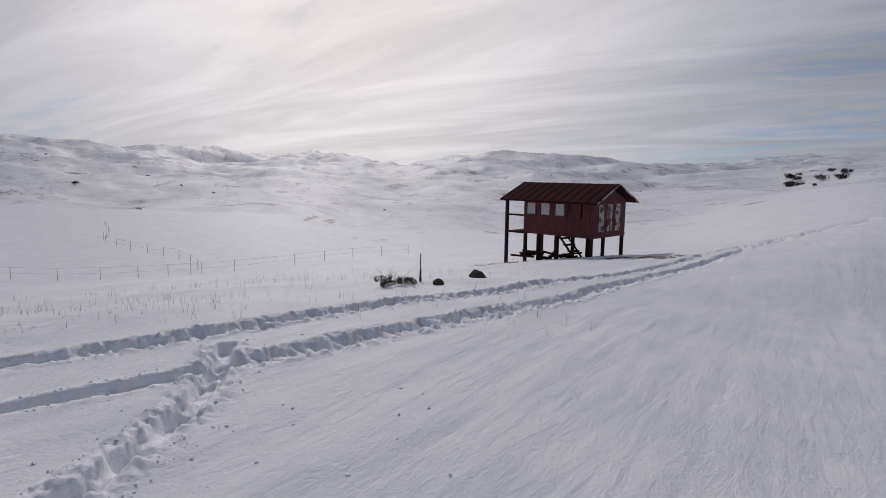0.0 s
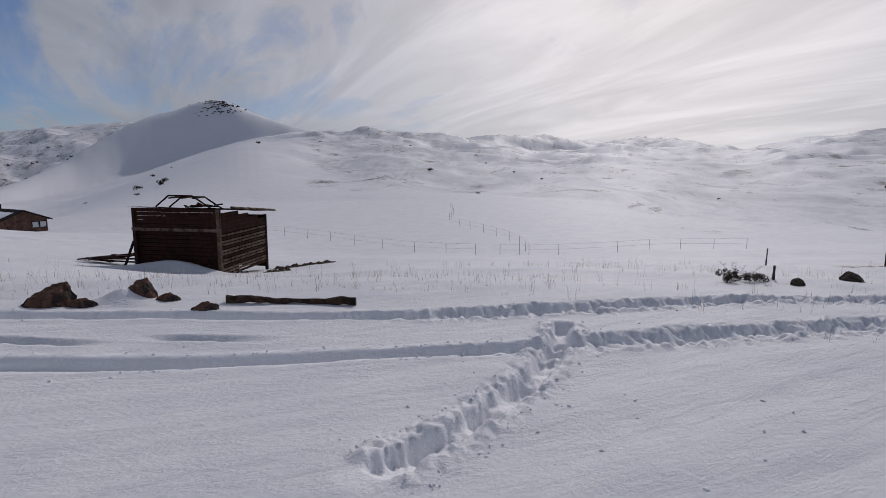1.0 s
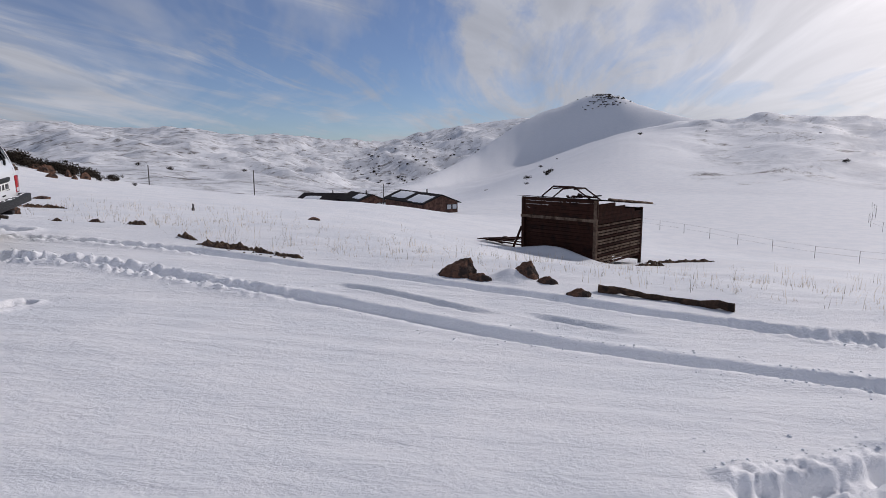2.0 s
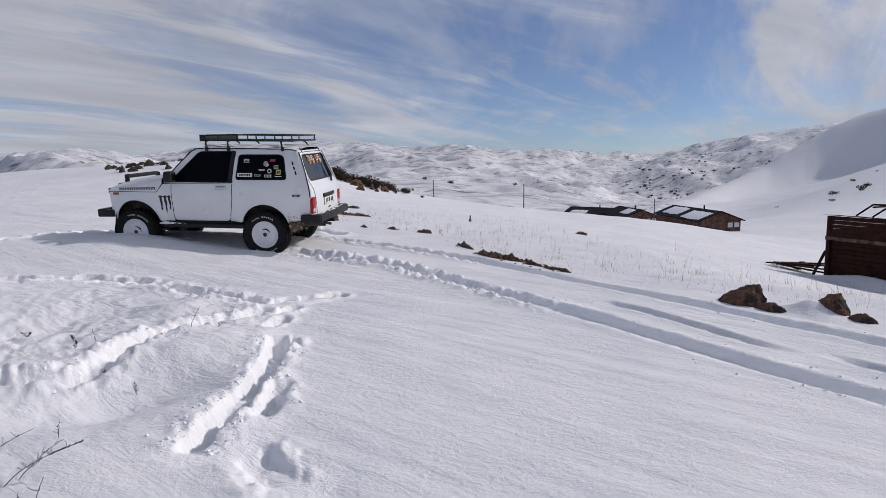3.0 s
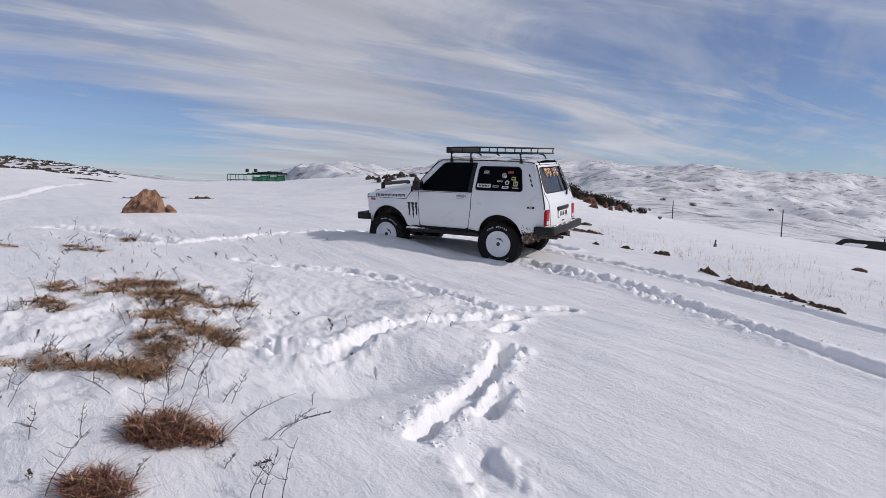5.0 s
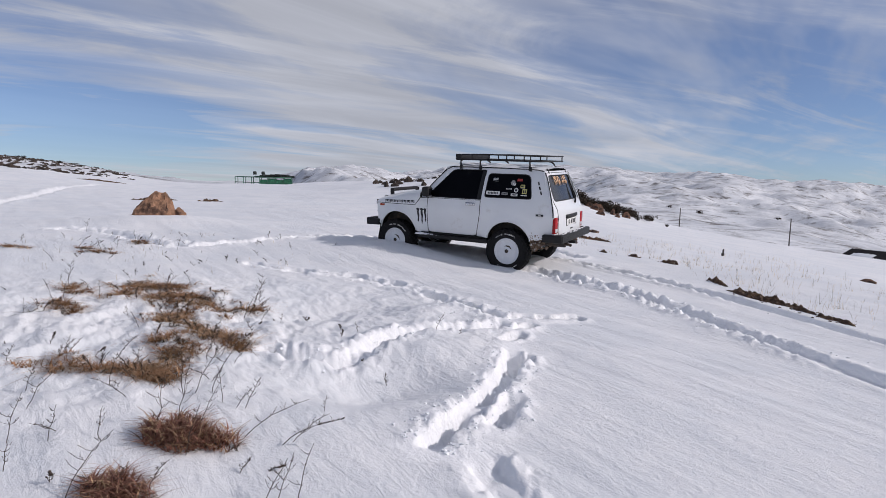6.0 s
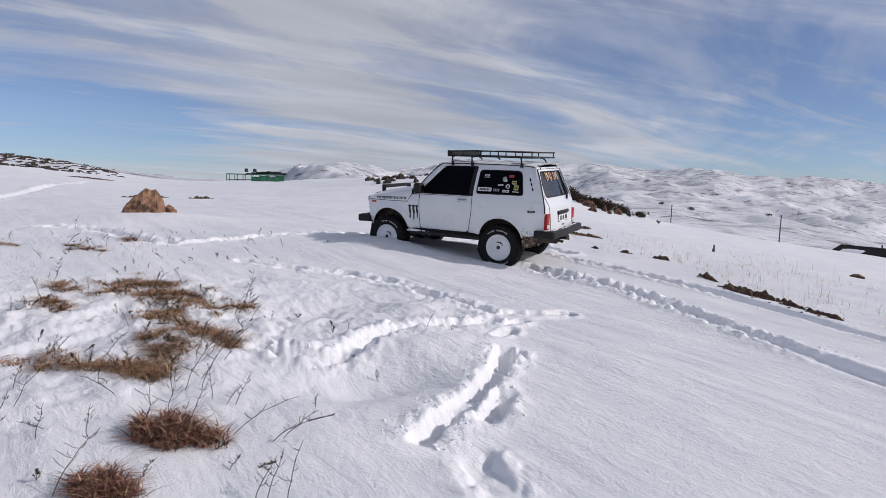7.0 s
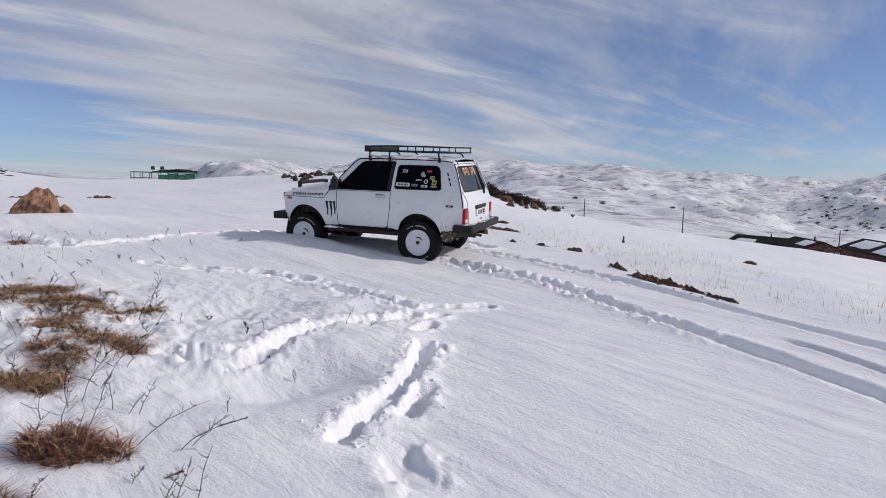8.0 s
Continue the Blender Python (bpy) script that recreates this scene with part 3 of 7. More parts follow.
def tube(bm, points, radius, sides=8, closed=False, cap=True):
    """A round bar along points; radius may be one number or one for each point."""
    pts = [Vector(p) for p in points]
    n = len(pts)
    rad = radius if isinstance(radius, (list, tuple)) else [radius] * n
    rings = []
    ref = None
    for i, p in enumerate(pts):
        a = pts[i - 1] if (i or closed) else p
        b = pts[(i + 1) % n] if (i < n - 1 or closed) else p
        d = (b - a).normalized()
        if ref is None or abs(ref.dot(d)) > 0.95:
            ref = Vector((0, 0, 1)) if abs(d.z) < 0.9 else Vector((1, 0, 0))
        s = d.cross(ref).normalized()
        u = s.cross(d).normalized()
        ref = u
        rings.append([bm.verts.new(p + rad[i] * (math.cos(2 * math.pi * k / sides) * s + math.sin(2 * math.pi * k / sides) * u)) for k in range(sides)])
    m = n if closed else n - 1
    for i in range(m):
        r0, r1 = rings[i], rings[(i + 1) % n]
        for k in range(sides):
            bm.faces.new((r0[k], r0[(k + 1) % sides], r1[(k + 1) % sides], r1[k]))
    if cap and not closed:
        bm.faces.new(list(reversed(rings[0])))
        bm.faces.new(rings[-1])


def lathe(bm, profile, segs, m=None):
    """Turns a profile of (radius, along y) round the y axis."""
    rings = []
    for k in range(segs):
        a = 2 * math.pi * k / segs
        rings.append([bm.verts.new((r * math.cos(a), y, r * math.sin(a))) for r, y in profile])
    verts = [v for r in rings for v in r]
    for k in range(segs):
        r0, r1 = rings[k], rings[(k + 1) % segs]
        for i in range(len(profile) - 1):
            bm.faces.new((r0[i], r0[i + 1], r1[i + 1], r1[i]))
    bmesh.ops.remove_doubles(bm, verts=verts, dist=1e-5)
    if m is not None:
        bmesh.ops.transform(bm, matrix=m, verts=[v for v in verts if v.is_valid])
    bmesh.ops.recalc_face_normals(bm, faces=bm.faces[:])


def inside(poly, x, y):
    hit, j = False, len(poly) - 1
    for i in range(len(poly)):
        (xi, yi), (xj, yj) = poly[i], poly[j]
        if (yi > y) != (yj > y) and x < (xj - xi) * (y - yi) / (yj - yi) + xi:
            hit = not hit
        j = i
    return hit


def dense(poly, step):
    out = []
    for i, (a, b) in enumerate(zip(poly, poly[1:] + poly[:1])):
        n = max(1, int(math.dist(a, b) / step))
        out += [(a[0] + (b[0] - a[0]) * k / n, a[1] + (b[1] - a[1]) * k / n) for k in range(n)]
    return out


def rounded(poly, r, n=5):
    """Rounds the corners of a polygon; r is one radius or one for each corner."""
    rs = r if isinstance(r, (list, tuple)) else [r] * len(poly)
    out = []
    for i, p in enumerate(poly):
        p0, p1, p2 = Vector(poly[i - 1]), Vector(p), Vector(poly[(i + 1) % len(poly)])
        if rs[i] <= 0:
            out.append(tuple(p))
            continue
        a = p1 + (p0 - p1).normalized() * min(rs[i], (p0 - p1).length * 0.48)
        b = p1 + (p2 - p1).normalized() * min(rs[i], (p2 - p1).length * 0.48)
        for k in range(n + 1):
            t = k / n
            q = a * (1 - t) ** 2 + p1 * 2 * t * (1 - t) + b * t * t
            out.append((q.x, q.y))
    return out


def panel(outline, holes, place, step=0.06, depth=0.02, inward=(0, 1, 0), flip=False):
    """A curved sheet: a flat outline with holes, filled with a grid, set in space by place(a, b), its edges turned inwards by depth."""
    loops = [dense(outline, step)] + [dense(h, step) for h in holes]
    pts, edges = [], []
    for lp in loops:
        base = len(pts)
        pts += [Vector(p) for p in lp]
        edges += [(base + i, base + (i + 1) % len(lp)) for i in range(len(lp))]
    xs, ys = [p[0] for p in outline], [p[1] for p in outline]

    def clear(x, y):
        return all(min((Vector((x, y)) - p).length for p in pts[:len(edges)]) > step * 0.45 for _ in (0,))

    gx = min(xs) + step / 2
    grid = []
    while gx < max(xs):
        gy = min(ys) + step / 2
        while gy < max(ys):
            if inside(outline, gx, gy) and not any(inside(h, gx, gy) for h in holes) and clear(gx, gy):
                grid.append(Vector((gx, gy)))
            gy += step
        gx += step
    vs, _, fs, *_ = delaunay_2d_cdt(pts + grid, edges, [], 0, 1e-5)
    bm = bmesh.new()
    vv = [bm.verts.new(place(v.x, v.y)) for v in vs]
    for f in fs:
        cx, cy = sum(vs[i].x for i in f) / 3, sum(vs[i].y for i in f) / 3
        if inside(outline, cx, cy) and not any(inside(h, cx, cy) for h in holes):
            bm.faces.new([vv[i] for i in (reversed(f) if flip else f)])
    for v in [v for v in bm.verts if not v.link_faces]:
        bm.verts.remove(v)
    if depth:
        rim = [e for e in bm.edges if e.is_boundary]
        got = bmesh.ops.extrude_edge_only(bm, edges=rim)["geom"]
        for v in got:
            if isinstance(v, bmesh.types.BMVert):
                v.co += Vector(inward) * depth
        rim_faces = [f for f in got if isinstance(f, bmesh.types.BMFace)]
        bmesh.ops.recalc_face_normals(bm, faces=bm.faces[:])
        sharp = [e for e in bm.edges if len(e.link_faces) == 2 and e.calc_face_angle(0) > 0.7]
        for e in sharp:
            e.smooth = False
    return bm


def mirrored(bm):
    """A copy of a bmesh mirrored in y."""
    other = bm.copy()
    for v in other.verts:
        v.co.y = -v.co.y
    bmesh.ops.reverse_faces(other, faces=other.faces[:])
    return other


def letters(text, size, m, mat, parent, name="lettering", label="", thick=0.002, shear=0.0, spacing=1.0):
    """Built-in font letters as a thin mesh at the pose m."""
    cu = bpy.data.curves.new(name, "FONT")
    cu.body, cu.size, cu.extrude, cu.shear, cu.space_character = text, size, thick, shear, spacing
    cu.align_x, cu.align_y, cu.resolution_u = "CENTER", "CENTER", 3
    tmp = bpy.data.objects.new("letters_tmp", cu)
    scene.collection.objects.link(tmp)
    me = bpy.data.meshes.new_from_object(tmp.evaluated_get(bpy.context.evaluated_depsgraph_get()))
    bpy.data.objects.remove(tmp)
    bpy.data.curves.remove(cu)
    me.transform(m)
    me.materials.clear()
    me.materials.append(mat)
    me.name = name
    ob = new(name, me)
    ob.parent = parent
    if label:
        tagged(ob, label)
    return ob


# ---------------------------------------------------------------- the off-road car
PAINT = material("white_car_paint", (0.70, 0.72, 0.74), rough=0.28, grain=0.03, grain_scale=3.0, second=(0.50, 0.48, 0.45), second_scale=4.0, second_lo=0.60,
                 second_hi=0.85, coat=0.35)
TINT = material("tinted_glass", (0.004, 0.0045, 0.006), rough=0.06, spec=0.22, grain=0.2, grain_scale=2.0)
TINT.node_tree.nodes["Principled BSDF"].inputs["IOR"].default_value = 1.18
REAR_TINT = material("rear_tinted_glass", (0.03, 0.032, 0.036), rough=0.12, spec=0.6, grain=0.25, grain_scale=3.0)
BLACK = material("black_plastic", (0.011, 0.011, 0.012), rough=0.55, spec=0.3, grain=0.25, grain_scale=30, bump=0.15, bump_scale=200)
RUBBER = material("tyre_rubber", (0.010, 0.010, 0.011), rough=0.85, spec=0.25, grain=0.3, grain_scale=15, second=(0.12, 0.12, 0.13), second_scale=9, second_lo=0.66, second_hi=0.74, bump=0.3, bump_scale=60)
SEAL = material("rubber_seal", (0.007, 0.007, 0.008), rough=0.6, grain=0.2, spec=0.25)
DARK = material("dirty_underbody", (0.03, 0.027, 0.025), rough=0.9, grain=0.4, grain_scale=8, second=(0.13, 0.09, 0.06), second_scale=5, second_lo=0.5, second_hi=0.7, bump=0.5, bump_scale=20)
CHROME = material("chrome", (0.55, 0.56, 0.58), rough=0.2, metal=1.0, grain=0.08, grain_scale=40)
RIM = material("snow_packed_steel_rim", (0.66, 0.68, 0.71), rough=0.55, grain=0.06, grain_scale=20, second=(0.30, 0.31, 0.33), second_scale=11, second_lo=0.62, second_hi=0.78, bump=0.3, bump_scale=25)
RED = material("red_lamp_lens", (0.33, 0.006, 0.008), rough=0.2, grain=0.25, grain_scale=60, spec=0.3)
CLEAR = material("clear_lamp_lens", (0.55, 0.56, 0.58), rough=0.12, grain=0.1, grain_scale=80, coat=0.6)
HEAD_GLASS = material("headlight_glass", (0.13, 0.13, 0.135), rough=0.08, grain=0.2, grain_scale=50, coat=0.8)
AMBER = material("amber_lamp_lens", (0.36, 0.055, 0.02), rough=0.2, grain=0.2, grain_scale=60, coat=0.5)
SMOKE = material("smoked_lamp_lens", (0.10, 0.05, 0.045), rough=0.2, grain=0.2, grain_scale=60, coat=0.5)
BLUE_BLACK = material("black_decal", (0.012, 0.013, 0.018), rough=0.4, grain=0.15)
WHITE_DECAL = material("white_decal", (0.72, 0.72, 0.70), rough=0.5, grain=0.08, grain_scale=60)
RED_DECAL = material("red_decal", (0.40, 0.05, 0.04), rough=0.5, grain=0.1, grain_scale=60)
YELLOW_DECAL = material("yellow_decal", (0.55, 0.50, 0.18), rough=0.5, grain=0.1, grain_scale=60)
GREY_DECAL = material("grey_decal", (0.30, 0.30, 0.29), rough=0.5, grain=0.1, grain_scale=60)
ORANGE_DECAL = material("cream_orange_decal", (0.75, 0.46, 0.26), rough=0.5, grain=0.1, grain_scale=60)
LED = material("led_bar_lens", (0.32, 0.33, 0.35), rough=0.15, grain=0.15, grain_scale=90, coat=0.5)
MUD = material("frozen_mud", (0.20, 0.135, 0.09), rough=0.9, grain=0.5, grain_scale=30, bump=0.8, bump_scale=60, second=(0.6, 0.6, 0.6), second_scale=20, second_lo=0.55, second_hi=0.65)
CRUST = material("loose_snow", (0.83, 0.85, 0.88), rough=0.65, grain=0.04, grain_scale=10, bump=0.5, bump_scale=60)


def g(v, c, s):
    return math.exp(-((v - c) / s) ** 2)


def ss(v, lo, hi):
    t = min(1, max(0, (v - lo) / (hi - lo)))
    return t * t * (3 - 2 * t)


def side_w(x, z):
    """Half the car's width at a place on its side."""
    if z < 1.18:
        w = 0.795 + 0.035 * g(z, 0.99, 0.17) - 0.035 * ss(0.75 - z, 0, 0.25)
    else:
        t = (z - 1.18) / 0.52
        w = 0.803 - 0.20 * t - 0.012 * math.sin(min(t, 1) * math.pi) * -1
    w -= 0.05 * ss(-x, 0.95, 1.52) + 0.055 * ss(x, 1.35, 1.9)
    for cx, cz, b in ((-1.045, 0.50, 0.41), (1.115, 0.50, 0.37)):
        d = math.hypot((x - cx) / 0.40, (z - cz) / b)
        if z > 0.4:
            w += 0.035 * ss(1.30 - d, 0, 0.22) * (1 - ss(z, 0.95, 1.05))
    return w


def at_side(x, z, out=0.0):
    return Vector((x, -side_w(x, z) - out, z))


def arch(cx, b, z_end, a=0.40):
    """Wheel arch from front to back, as points of x and height."""
    pts = []
    for k in range(17):
        t = math.pi - math.pi * k / 16
        pts.append((cx + a * math.cos(t), 0.50 + b * math.sin(t)))
    return [(pts[0][0], z_end)] + pts + [(pts[-1][0], z_end)]


def both_sides(name, bm, mat, parent, label=""):
    other = mirrored(bm)
    part(name, bm, mat, parent, label)
    return part(name, other, mat, parent, label)


def on_side(bm_points, out, mat, name, parent, depth=0.004, step=0.05, label="", both=False):
    bm = panel(bm_points, [], lambda a, b: at_side(a, b, out), step=step, depth=depth + 0.01)
    return both_sides(name, bm, mat, parent, label) if both else part(name, bm, mat, parent, label)


def build_wheel(parent, x, side, turn):
    """Wheel with a lugged mud tyre and a white rim packed with snow."""
    wheel = new("wheel")
    wheel.parent = parent
    wheel.matrix_basis = pose(x, side * 0.70, 0.37, 0, 0, 0 if side < 0 else 180) @ pose(0, 0, 0, 0, turn, 0)
    R, rr = 0.372, 0.222
    bm = bmesh.new()
    prof = [(rr - 0.02, 0.10), (rr, 0.115), (rr + 0.03, 0.122), (0.31, 0.126), (0.335, 0.118), (R - 0.016, 0.095), (R - 0.012, 0.05), (R - 0.011, 0), (R - 0.012, -0.05),
            (R - 0.016, -0.095), (0.335, -0.118), (0.31, -0.126), (rr + 0.03, -0.122), (rr, -0.115), (rr - 0.02, -0.10)]
    lathe(bm, prof, 56)
    n = 30
    for k in range(n):
        for y0, y1, off, skew in ((-0.118, -0.062, 0.0, 6), (-0.052, -0.006, 0.5, -14), (0.006, 0.052, 0.0, 14), (0.062, 0.118, 0.5, -6)):
            a = 360.0 * (k + off) / n
            m = pose(0, 0, 0, 0, -a, 0) @ pose(R - 0.008, 0, 0) @ pose(0, (y0 + y1) / 2, 0, skew, 0, 0)
            edge = abs(y0 + y1) > 0.14
            box(bm, (-0.022 if edge else -0.012, -(y1 - y0) / 2, -0.026), (0.002 if edge else 0.010, (y1 - y0) / 2, 0.026), 0.0, m)
        # shoulder lug down the sidewall, facing out
        a = 360.0 * (k + 0.5) / n
        m = pose(0, 0, 0, 0, -a, 0) @ pose(0.335, -0.119, 0)
        box(bm, (-0.022, -0.008, -0.016), (0.026, 0.008, 0.016), 0.0, m)
    part("tyre", bm, RUBBER, wheel, "black mud tyre with deep tread blocks")
    bm = bmesh.new()
    lathe(bm, [(rr, 0.02), (rr, -0.105), (rr - 0.008, -0.122), (rr - 0.02, -0.112), (rr - 0.028, -0.09), (0.16, -0.086), (0.10, -0.098), (0.05, -0.104), (0.0, -0.106)], 48)
    part("rim", bm, RIM, wheel, "white steel rim packed with snow")
    bm = bmesh.new()
    lathe(bm, [(0.032, -0.10), (0.032, -0.110), (0.026, -0.113), (0.021, -0.108), (0.016, -0.121), (0.0, -0.124)], 20)
    part("hub_cap", bm, DARK, wheel, "dark dirty hub cap")
    # scraped crescent in the snow of the rim
    bm = bmesh.new()
    ring = []
    for k in range(9):
        t = radians(20 + 100 * k / 8)
        w = 0.012 * math.sin(math.pi * k / 8) + 0.001
        ring.append(((0.088 - w) * math.cos(t), (0.088 - w) * math.sin(t), (0.088 + w) * math.cos(t), (0.088 + w) * math.sin(t)))
    vs = [(bm.verts.new((a, -0.1035, b)), bm.verts.new((c, -0.1015, d))) for a, b, c, d in ring]
    for p, q in zip(vs, vs[1:]):
        bm.faces.new((p[0], q[0], q[1], p[1]))
    part("scrape_mark", bm, DARK, wheel)
    # raised white lettering shown as plain bars
    bm = bmesh.new()
    for start, count in ((60, 11), (240, 11)):
        for k in range(count):
            if k in (6,):
                continue
            big = 0.0125 if k < 8 else 0.008
            m = pose(0, 0, 0, 0, -(start + 7.0 * k), 0) @ pose(0.286, -0.126, 0)
            box(bm, (-big, -0.0025, -0.0085), (big, 0.0025, -0.0035), 0.0, m)
            box(bm, (-big, -0.0025, 0.0035), (big, 0.0025, 0.0080), 0.0, m)
            box(bm, (-big if k % 2 else big - 0.005, -0.0025, -0.004), (-big + 0.005 if k % 2 else big, 0.0025, 0.004), 0.0, m)
    tagged(part("sidewall_mark", bm, WHITE_DECAL, wheel, "white raised marks on the sidewall"), kind="stuff")
    return wheel


def build_car():
    car = new("off_road_car")
    tagged(car, "white three-door off-road car with lifted mud tyres standing in deep snow", "car")
    car.matrix_basis = pose(*CAR_XY, 0.405, 3.4, 1.7, -1.3)

    # --- sides
    fa = arch(-1.045, 0.41, 0.60)
    fender = [(-1.515, 0.66), (-1.515, 1.028), (-0.672, 1.036), (-0.585, 1.16), (-0.428, 1.172), (-0.428, 0.565), (-0.62, 0.565)]
    fa2 = [p for p in fa if p[1] > 0.565]
    fender = [(-1.49, 0.645)] + fender[:6] + [(fa2[-1][0], 0.565)] + list(reversed(fa2[1:-1])) + [(-1.43, 0.62)]
    both_sides("front_fender", panel(fender, [], at_side, 0.045, 0.025), PAINT, car)
    door = rounded([(-0.418, 0.60), (-0.418, 1.172), (0.588, 1.178), (0.588, 0.95), (0.515, 0.575), (-0.38, 0.575)], [0.05, 0.01, 0.01, 0.0, 0.07, 0.06])
    d = panel(door, [], at_side, 0.05, 0.02)
    od = mirrored(d)
    door_l = part("door", d, PAINT, car)
    door_r = part("door", od, PAINT, car)
    for dr, sg in ((door_l, 1), (door_r, -1)):
        bm = bmesh.new()
        box(bm, (0.325, -0.846, 1.085), (0.505, -0.822, 1.142), 0.012)
        box(bm, (0.36, -0.868, 1.116), (0.485, -0.835, 1.130), 0.006)
        if sg < 0:
            bm2 = mirrored(bm)
            bm.free()
            bm = bm2
        part("door_handle", bm, CHROME, dr, "chrome door handle")
        bm = bmesh.new()
        box(bm, (0.365, -0.8495, 1.090), (0.475, -0.838, 1.116), 0.003)
        if sg < 0:
            bm2 = mirrored(bm)
            bm.free()
            bm = bm2
        part("handle_grip", bm, CHROME, dr)
    ra = arch(1.115, 0.37, 0.56, 0.39)
    ra2 = [p for p in ra if p[1] > 0.56]
    quarter = [(0.525, 0.575)] + [(0.598, 0.95), (0.598, 1.182), (-0.55, 1.182), (-0.545, 1.215), (-0.36, 1.43), (-0.145, 1.67), (-0.08, 1.715), (0.6, 1.725), (1.56, 1.712), (1.625, 1.69),
               (1.68, 1.61), (1.80, 1.30), (1.865, 1.08), (1.872, 0.98), (1.86, 0.72), (1.80, 0.62), (1.53, 0.575)] + list(reversed(ra2[1:-1])) + [(ra2[0][0], 0.56)]
    rear_win = rounded([(0.655, 1.245), (0.672, 1.628), (1.405, 1.632), (1.478, 1.262), (1.44, 1.25)], [0.05, 0.05, 0.09, 0.06, 0.05])
    front_win = rounded([(-0.43, 1.20), (-0.375, 1.275), (-0.02, 1.655), (0.04, 1.675), (0.60, 1.682), (0.60, 1.20)], [0.02, 0.02, 0.05, 0.05, 0.02, 0.02])
    quarter = [p for p in quarter]
    both_sides("body_side", panel(quarter, [rear_win, front_win], at_side, 0.05, 0.03), PAINT, car)
    both_sides("rear_side_window", panel(rear_win, [], lambda a, b: at_side(a, b, -0.010), 0.07, 0.0), TINT, car, "black tinted rear side glass")
    both_sides("door_window", panel(front_win, [], lambda a, b: at_side(a, b, -0.012), 0.07, 0.0), TINT, car, "black tinted door glass")
    for poly, nm in ((rear_win, "rear_window_seal"), (front_win, "door_window_seal")):
        bm = bmesh.new()
        tube(bm, [at_side(x, z, -0.001) for x, z in poly], 0.009, 6, closed=True)
        both_sides(nm, bm, SEAL, car)
    # black filler between the door glass and the middle pillar
    on_side(rounded([(0.52, 1.20), (0.545, 1.68), (0.615, 1.684), (0.612, 1.20)], 0.01), 0.004, BLACK, "pillar_trim", car, both=True)
    on_side([(0.60, 1.205), (0.612, 1.60), (0.632, 1.60), (0.628, 1.205)], 0.006, PAINT, "middle_pillar", car, both=True)
    # thin dark shut lines
    for pts in ([(-0.423, 1.17), (-0.423, 0.62), (-0.40, 0.578), (-0.36, 0.570), (0.50, 0.570)], [(0.592, 1.175), (0.592, 0.95), (0.525, 0.60)],
                [(-1.515, 1.031), (-1.1, 1.033), (-0.675, 1.034), (-0.60, 1.13), (-0.575, 1.18)]):
        bm = bmesh.new()
        tube(bm, [at_side(x, z, 0.0) for x, z in [(a + (c - a) * k / 6, b + (e - b) * k / 6) for (a, b), (c, e) in zip(pts, pts[1:]) for k in range(7)]], 0.005, 5)
        both_sides("shut_line", bm, SEAL, car)
    # raised arch lips
    for pts in (fa2, ra2):
        bm = bmesh.new()
        tube(bm, [at_side(x, z, 0.0) for x, z in pts], 0.012, 6)
        both_sides("arch_lip", bm, PAINT, car)
    # drip rail and the black line down the rear corner
    bm = bmesh.new()
    tube(bm, [at_side(x, z, 0.006) for x, z in ((-0.52, 1.235), (-0.36, 1.44), (-0.15, 1.675), (-0.06, 1.722), (0.3, 1.728), (0.9, 1.728), (1.5, 1.716), (1.60, 1.700))], 0.009, 6)
    both_sides("drip_rail", bm, SEAL, car)
    bm = bmesh.new()
    tube(bm, [at_side(x, z, 0.004) for x, z in ((1.58, 1.705), (1.64, 1.665), (1.69, 1.57), (1.76, 1.39), (1.82, 1.20), (1.855, 1.05), (1.860, 0.975))], 0.009, 6)
    both_sides("corner_seal", bm, SEAL, car)
    # slots of the cabin vent
    for k in range(3):
        x0, z0 = 1.552 + 0.030 * k, 1.53 - 0.075 * k
        on_side([(x0 - 0.012, z0), (x0 + 0.010, z0), (x0 + 0.030, z0 - 0.055), (x0 + 0.008, z0 - 0.055)], 0.003, SEAL, "vent_slot", car, both=True)
    badge = on_side(rounded([(1.58, 0.985), (1.58, 1.018), (1.70, 1.018), (1.70, 0.985)], 0.006), 0.006, BLUE_BLACK, "side_badge", car, step=0.03)
    letters("4x4", 0.034, Matrix.Translation((1.64, -side_w(1.64, 1.0) - 0.009, 1.001)) @ pose(0, 0, 0, 90, 0, -4), WHITE_DECAL, badge)
    on_side(rounded([(-1.445, 0.978), (-1.445, 1.016), (-1.345, 1.016), (-1.345, 0.978)], 0.008), 0.010, AMBER, "side_marker", car, label="amber side marker lamp", step=0.03, both=True)

    # --- bonnet that wraps over the sides, with the cowl
    bm = bmesh.new()
    rows = []
    nx, ny = 26, 40
    for i in range(nx + 1):
        x = -1.525 + 0.955 * i / nx
        u = (x + 1.525) / 0.955
        top = 1.105 + 0.205 * u ** 0.75
        top = 1.036 + (top - 1.036) * min(1.0, math.sqrt(max(0.0, 1 - (1 - min(1, u / 0.10)) ** 2)) * 0.55 + 0.45)
        base = 1.036 if x < -0.675 else 1.036 + (x + 0.675) * 1.33
        w = side_w(x, 1.04) + 0.001
        row = []
        for k in range(ny + 1):
            t = -math.pi / 2 + math.pi * k / ny
            sx = math.copysign(abs(math.sin(t)) ** (2 / 5.5), math.sin(t))
            cz = abs(math.cos(t)) ** (2 / 4.0)
            y = w * sx
            z = base + (top - base) * cz + 0.012 * g(abs(y), 0.45, 0.10) * cz
            row.append(bm.verts.new((x - 0.03 * (1 - (y / w) ** 2) * (1 - u), y, z)))
        rows.append(row)
